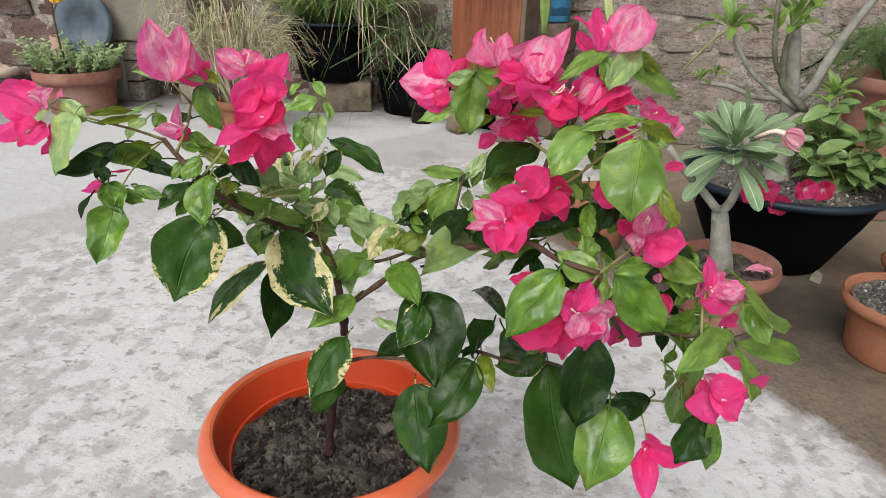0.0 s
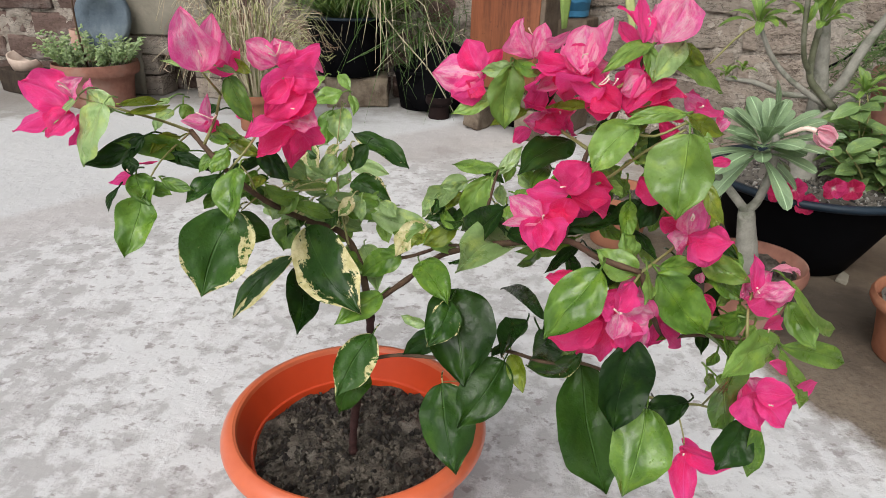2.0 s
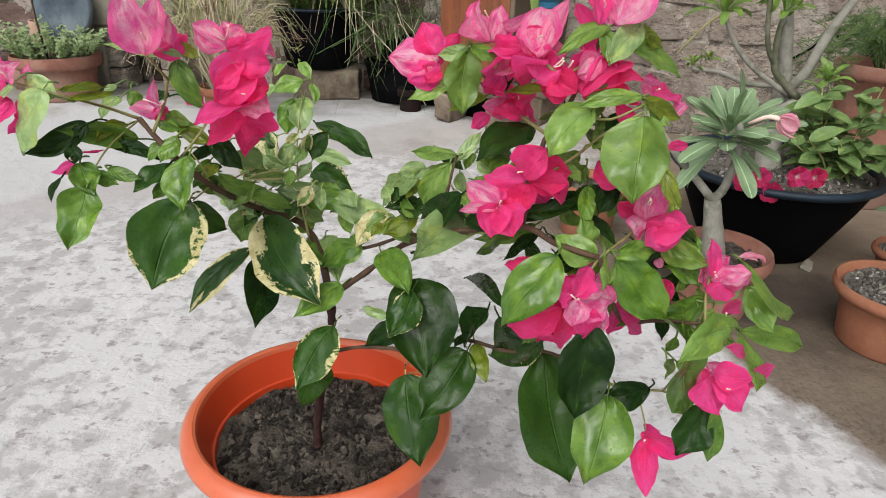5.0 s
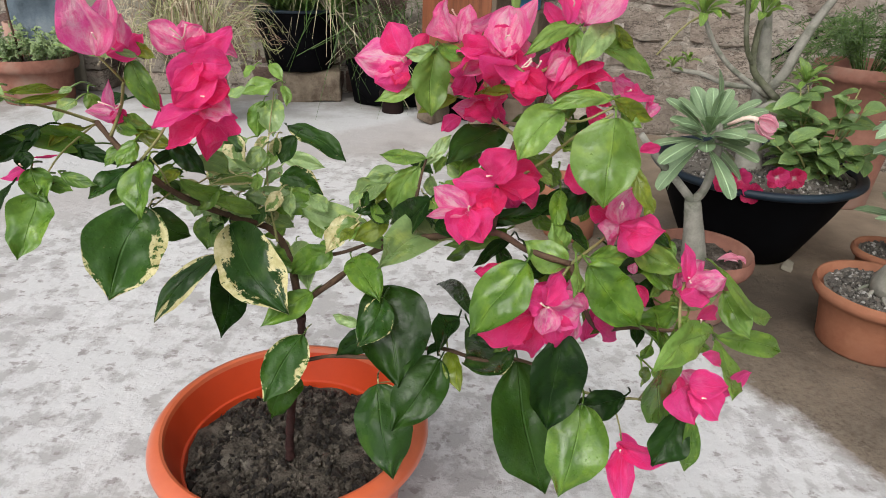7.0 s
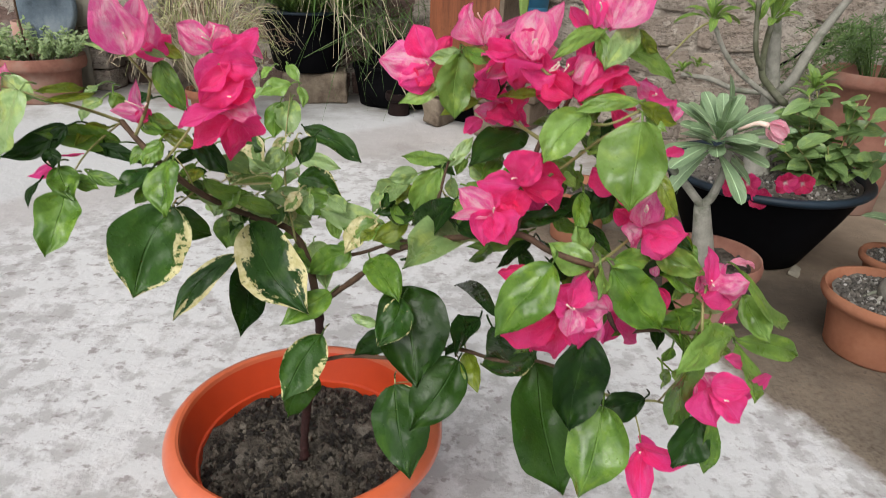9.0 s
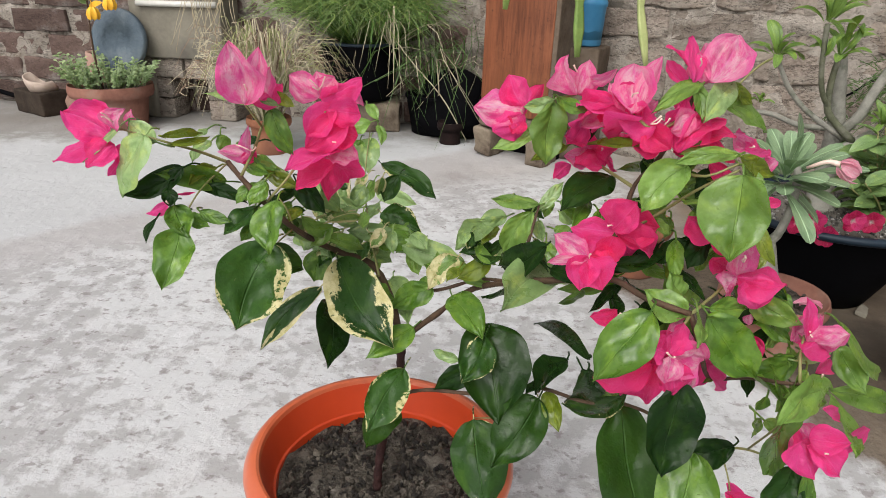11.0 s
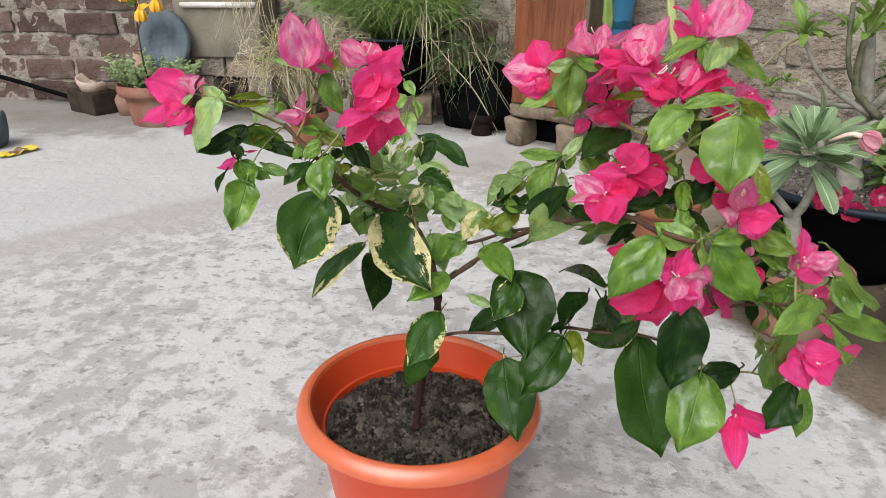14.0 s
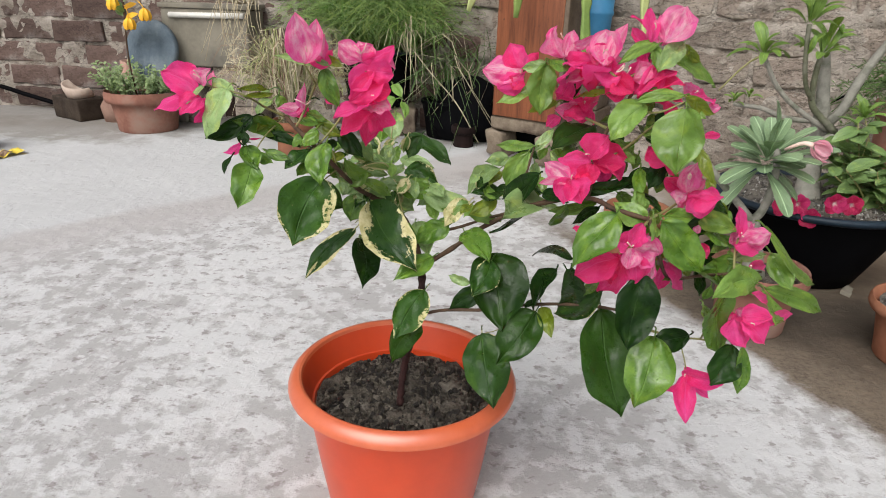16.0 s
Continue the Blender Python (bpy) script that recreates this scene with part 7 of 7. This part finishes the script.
part("lip", block(0.385, 0.175, 0.02, 0.0015, 0.004, 5), M["cement"], tr).matrix_basis = pose(0, 0, 0.226)
bm = tube([(-0.16, 0, 0), (0.16, 0, 0.004)], 0.011, 0.011, 14, 4)
ob = tagged(part("white_pipe", bm, M["white"]), "short grimy white plastic pipe along the trough", "pipe")
ob.matrix_world = pose(-1.285, 2.462, 0.440)
for k, (x, z, s) in enumerate(((-1.45, 0.165, 0.2), (-1.24, 0.165, 0.2), (-1.46, 0.0825, 0.11), (-1.20, 0.0825, 0.11), (-1.46, 0.0, 0.11), (-1.20, 0.0, 0.11))):
    ob = tagged(part("prop_brick", block(s, 0.12, 0.08, 0.004, 0.006, k + 7, 2), M["brick"]), "worn brick under the cement trough", "brick", "trough bricks")
    ob.matrix_world = pose(x + 0.04, 2.555, z * 0.98)

rng = random.Random(77)
straw = thing("dry_straw", (-1.14, 2.52, 0.486), "pale dry straw hanging down over the trough end", "straw")
for k in range(3):
    bm = bmesh.new()
    for j in range(8):
        x, far = rng.uniform(-0.07, 0.10), rng.uniform(-0.10, 0.06)
        tube([(x * 0.5, 0.0, 0.002), (x, -0.095, 0.012 + rng.uniform(0, 0.04)), (x + far * 0.4, -0.125, -0.07), (x + far, -0.13 + rng.uniform(-0.02, 0.01), -rng.uniform(0.12, 0.25))], 0.0017, 0.0009, 4, 9, bm)
    tagged(part("loose_straw", bm, M["strawblade"] if k else M["dry"], straw), kind="stuff")

# herb pot with marigold, slab, broken pottery
pot("wide_clay_pot", (-1.513, 2.325, 0), 0.110, 0.150, 0.158, M["clay_dark"], "wide stained terracotta bowl with low herbs", "clay pots", lip=0.016, band=0.045, fill=0.86, seed=19)
HB = Vector((-1.503, 2.325, 0.135))
herb = thing("low_herbs", HB, "dense low green herbs filling a clay bowl", "herb")
rng = random.Random(51)
for c in range(95):
    a, r = rng.uniform(0, 6.283), 0.150 * math.sqrt(rng.random())
    foot = Vector((r * math.cos(a) * 0.8, r * math.sin(a) * 0.8, 0))
    top = Vector((r * math.cos(a) * 1.25, r * math.sin(a) * 1.25, rng.uniform(0.05, 0.125)))
    bm = tube([foot, foot.lerp(top, 0.6) + Vector((0, 0, 0.01)), top], 0.0013, 0.001, 4, 4)
    for j in range(16):
        q = foot.lerp(top, rng.uniform(0.3, 1.05))
        e = Vector((rng.uniform(-1, 1), rng.uniform(-1, 1), rng.uniform(-0.2, 0.7))).normalized() * rng.uniform(0.012, 0.022)
        blade(bm, q, q + e, 0.010, (0.1, -0.6, 0.9), 0.2, 0.1, (0.7, 0.6), 0, 2, 3, j)
    part("sprig", bm, M["herb"], herb)
mg = thing("marigold", (-1.540, 2.315, 0.135), "thin-stemmed marigold with orange-yellow heads", "flower")
part("stem", tube([(0, 0, 0), (-0.012, 0, 0.16), (0.005, 0, 0.40)], 0.004, 0.003, 6, 8), M["bark"], mg)
for x, z in ((0.028, 0.270), (0.098, 0.305), (-0.03, 0.34)):
    bm = bmesh.new()
    for k in range(7):
        a = k * 0.9
        blade(bm, (x + 0.004 * math.cos(a), -0.02 + 0.004 * math.sin(a), z + 0.028), (x + 0.017 * math.cos(a), -0.02 + 0.017 * math.sin(a), z - 0.020), 0.021, (math.cos(a), math.sin(a), 0.3), 0.2, 0.2, (0.8, 0.4), 0.1, 3, 5, k)
    tube([(x, -0.02, z + 0.026), (x * 0.6, -0.01, z + 0.06), (0.0, 0, z + 0.07)], 0.0015, 0.0015, 5, 5, bm)
    part("flower_head", bm, M["marigold"], mg)
for k in range(16):
    z = 0.29 + 0.012 * k
    a = k * 2.4
    bm = blade(bmesh.new(), (0, 0, z), (0.065 * math.cos(a), 0.04 * math.sin(a) - 0.01, z + 0.02), 0.024, (0, -1, 0.5), 0.2, 0.1, (0.7, 0.7), 0.1, 3, 5, k)
    part("leaf", bm, M["shrubleaf"] if k % 3 else M["marigold"], mg)
slab = tagged(part("round_slab", lathe([(0.108, 0), (0.116, 0.006), (0.116, 0.024), (0.110, 0.030), (0.06, 0.031), (0.058, 0.026), (0, 0.026)], 48, 0.02, 4), M["slate"]), "round blue-grey stone slab leaning on the trough", "stone slab")
slab.matrix_world = pose(-1.515, 2.440, 0.200, 0, 0, 0) @ pose(0, 0, 0.100, 80, 0, -6) @ Matrix.Scale(1.02, 4)
ob = tagged(part("support_stone", block(0.18, 0.05, 0.200, 0.01, 0.012, 9, 2), M["cement"]), "rough grey stone standing behind the bowl", "stone")
ob.matrix_world = pose(-1.52, 2.503, 0, 0, 0, 3)
box = tagged(part("dark_box", block(0.20, 0.13, 0.092, 0.006, 0.006, 3, 3), M["sootwood"]), "low dark soot-stained box on the floor", "box")
box.matrix_world = pose(-1.915, 2.455, 0, 0, 0, -24)
bm = lathe([(0.03, 0), (0.055, 0.002), (0.062, 0.03), (0.064, 0.055), (0.058, 0.055), (0.054, 0.02), (0, 0.008)], 28, 0.08, 3)
bmesh.ops.bisect_plane(bm, geom=bm.verts[:] + bm.edges[:] + bm.faces[:], plane_co=(0.02, 0, 0.03), plane_no=(0.8, 0.2, 0.6), clear_outer=True)
ob = tagged(part("broken_bowl", bm, M["cream"]), "broken cream pottery bowl lying on the dark box", "pottery")
ob.matrix_world = pose(-1.90, 2.445, 0.095, 14, -6, 60)
bm = lathe([(0.05, 0), (0.062, 0.08), (0.072, 0.17), (0.078, 0.245), (0.069, 0.245), (0.060, 0.16), (0.048, 0.06), (0, 0.012)], 32, 0.16, 6)
bmesh.ops.bisect_plane(bm, geom=bm.verts[:] + bm.edges[:] + bm.faces[:], plane_co=(0.02, 0, 0.225), plane_no=(0.5, -0.2, 0.8), clear_outer=True)
ob = tagged(part("broken_pot", bm, M["pinkclay"]), "broken pinkish clay pot standing behind the bowl", "pottery")
ob.matrix_world = pose(-1.66, 2.53, 0, 0, 0, 20)
bm = lathe([(0.05, 0), (0.062, 0.07), (0.072, 0.15), (0.064, 0.15), (0.054, 0.07), (0.042, 0.008), (0, 0.008)], 28, 0.10, 9)
bmesh.ops.bisect_plane(bm, geom=bm.verts[:] + bm.edges[:] + bm.faces[:], plane_co=(0.0, 0, 0.10), plane_no=(0.7, -0.3, 0.7), clear_outer=True)
ob = tagged(part("broken_pot", bm, M["pinkclay"]), "shattered reddish clay pot between box and bowl", "pottery")
ob.matrix_world = pose(-1.735, 2.44, 0, 0, 0, 200)
bm = tube([(-2.75, 2.555, 0.17), (-2.40, 2.555, 0.10), (-2.26, 2.555, 0.066), (-2.10, 2.555, 0.03), (-2.02, 2.55, 0.012)], 0.010, 0.010, 10, 16)
tagged(part("black_hose", bm, M["black"]), "black hose lying against the wall foot", "hose")
wrap = thing("yellow_wrapper", (-1.690, 1.775, 0), "crumpled yellow plastic wrapper lying on the floor", "litter", turn=62)


def crumpled(sx, sy, lift):
    """A creased sheet of film."""
    bm = bmesh.new()
    bmesh.ops.create_grid(bm, x_segments=18, y_segments=10, size=0.5, matrix=Matrix.Diagonal((sx, sy, 1, 1)))
    for v in bm.verts:
        v.co.z = lift + 0.010 + 0.016 * noise.noise((v.co.x * 38, v.co.y * 30, 3.0)) + 0.007 * noise.noise((v.co.x * 90, v.co.y * 80, 1.0))
        v.co.y += 0.012 * math.sin(v.co.x * 40)
    return bm


part("film", crumpled(0.125, 0.052, 0.0), M["yellow"], wrap)
part("print", crumpled(0.060, 0.024, 0.0012), M["seedstalk"], wrap, "faded brown printed patch")
ob = tagged(part("dark_stone", block(0.14, 0.14, 0.12, 0.02, 0.03, 6, 2), M["slate"]), "dark rounded stone on the concrete", "stone")
ob.matrix_world = pose(-1.87, 1.82, 0, 0, 0, 15)

# cable along the wall
bm = tube([(0.944, 2.067, 0.280), (0.978, 2.051, 0.309), (1.014, 2.033, 0.346), (1.091, 1.996, 0.364), (1.20, 1.940, 0.369), (1.60, 1.745, 0.372)], 0.0035, 0.0035, 8, 24)
tagged(part("black_cable", bm, M["black"]), "thin black cable sagging along the brick wall", "cable")

# ---- brick walls, their pieces last ----
COURSE, BRICK, JOINT = 0.100, 0.256, 0.014


def brick_mesh(k, length, worn, mat):
    b = block(length - JOINT, 0.05, COURSE - JOINT, 0.0, 0.006, k)
    bmesh.ops.subdivide_edges(b, edges=[e for e in b.edges if e.calc_length() > 0.1], cuts=3, use_grid_fill=True)
    for v in b.verts:
        v.co += worn * noise.noise_vector(v.co * 14 + Vector((k * 7.1, k * 3.3, 0))) * (0.4 if v.co.y > 0 else 1)
        v.co += 0.006 * noise.noise_vector(v.co * 50 + Vector((k * 7.1, k * 3.3, 0)))
    me = bpy.data.meshes.new("brick")
    b.to_mesh(me)
    b.free()
    me.shade_smooth()
    me.materials.append(mat)
    return me


rough_kinds = [brick_mesh(k, BRICK * (1 if k < 8 else 0.5), 0.015, M["brick"]) for k in range(11)]
plain_kinds = [brick_mesh(k, BRICK * (1 if k < 8 else 0.5), 0.008, M["brick_grey"]) for k in range(11)]


def brick_wall(name, label, at, turn, x0, x1, near0, near1, seed, fill, kinds, mat, uneven):
    """A wall along its own x axis: a core, a rough bed of mortar, bricks as pieces below and joined above, smears over the joints."""
    wall = tagged(new(name), label, "wall", kind="structure")
    wall.matrix_world = pose(*at, 0, 0, turn)
    L, mid = x1 - x0, (x0 + x1) / 2
    bm = bmesh.new()
    bmesh.ops.create_cube(bm, size=1, matrix=Matrix.Translation((mid, 0.14, 1.27)) @ Matrix.Diagonal((L, 0.2, 2.54, 1)))
    part("core", bm, M["mortar"], wall, smooth=False)
    bm = bmesh.new()
    bmesh.ops.create_grid(bm, x_segments=int(L * 60), y_segments=70, size=0.5, matrix=Matrix.Translation((mid, 0.0, 0.62)) @ Matrix.Diagonal((L, 1, 1.24, 1)) @ Matrix.Rotation(radians(90), 4, "X"))
    for v in bm.verts:
        v.co.y = fill + uneven * noise.noise((v.co.x * 9 + seed, v.co.z * 14, 2.0)) + 0.014 * noise.noise((v.co.x * 34, v.co.z * 40, seed))
    part("mortar_bed", bm, M["mortar"], wall)
    rng = random.Random(seed)
    upper = bmesh.new()
    for row in range(26):
        x = x0 - (0.5 * BRICK if row % 2 else 0.0) + rng.uniform(0.0, 0.03)
        while x < x1 - BRICK:
            half = rng.random() < 0.10
            step = BRICK * (0.5 if half else 1.0)
            me = kinds[rng.randrange(8, 11) if half else rng.randrange(8)]
            m = pose(x + step / 2, 0.018 + rng.uniform(-0.008, 0.009), row * COURSE + JOINT / 2 + 0.004 * noise.noise((x * 2, row, seed)), 0, rng.uniform(-0.8, 0.8), rng.uniform(-1, 1))
            if row < 9 and near0 - 0.2 < x < near1:
                ob = new("brick", me)
                ob.parent, ob.matrix_basis = wall, m
            else:
                vs = [upper.verts.new(m @ v.co) for v in me.vertices]
                for f in me.polygons:
                    upper.faces.new([vs[i] for i in f.vertices])
            x += step
    tagged(part("upper_bricks", upper, mat, wall), kind="stuff")
    bm = bmesh.new()
    for k in range(int(75 * L)):
        s = rng.uniform(0.012, 0.04)
        mm = pose(rng.uniform(x0 + 0.1, x1 - 0.1), 0.012 + rng.uniform(-0.006, 0.006), COURSE * rng.randrange(0, 10) + rng.uniform(-0.015, 0.02), 0, rng.uniform(-20, 20), 0) @ Matrix.Diagonal((s * rng.uniform(1, 2.6), 0.014, s * 0.7, 1))
        for v in bmesh.ops.create_icosphere(bm, subdivisions=2, radius=1, matrix=mm)["verts"]:
            v.co += 0.012 * noise.noise_vector(v.co * 40)
    tagged(part("mortar_smears", bm, M["mortar"], wall), kind="stuff")


brick_wall("wall_north", "old weathered brick wall with rough grey mortar", (-0.20, 2.68, 0), 1.6, -3.6, 0.55, -2.6, 0.4, 5, -0.001, plain_kinds, M["brick_grey"], 0.012)
brick_wall("wall_east", "rough brick wall smeared with earthy mortar", (-0.20, 2.67, 0), -26.0, 0.0, 4.2, 0.0, 2.6, 6, -0.003, rough_kinds, M["brick"], 0.026)
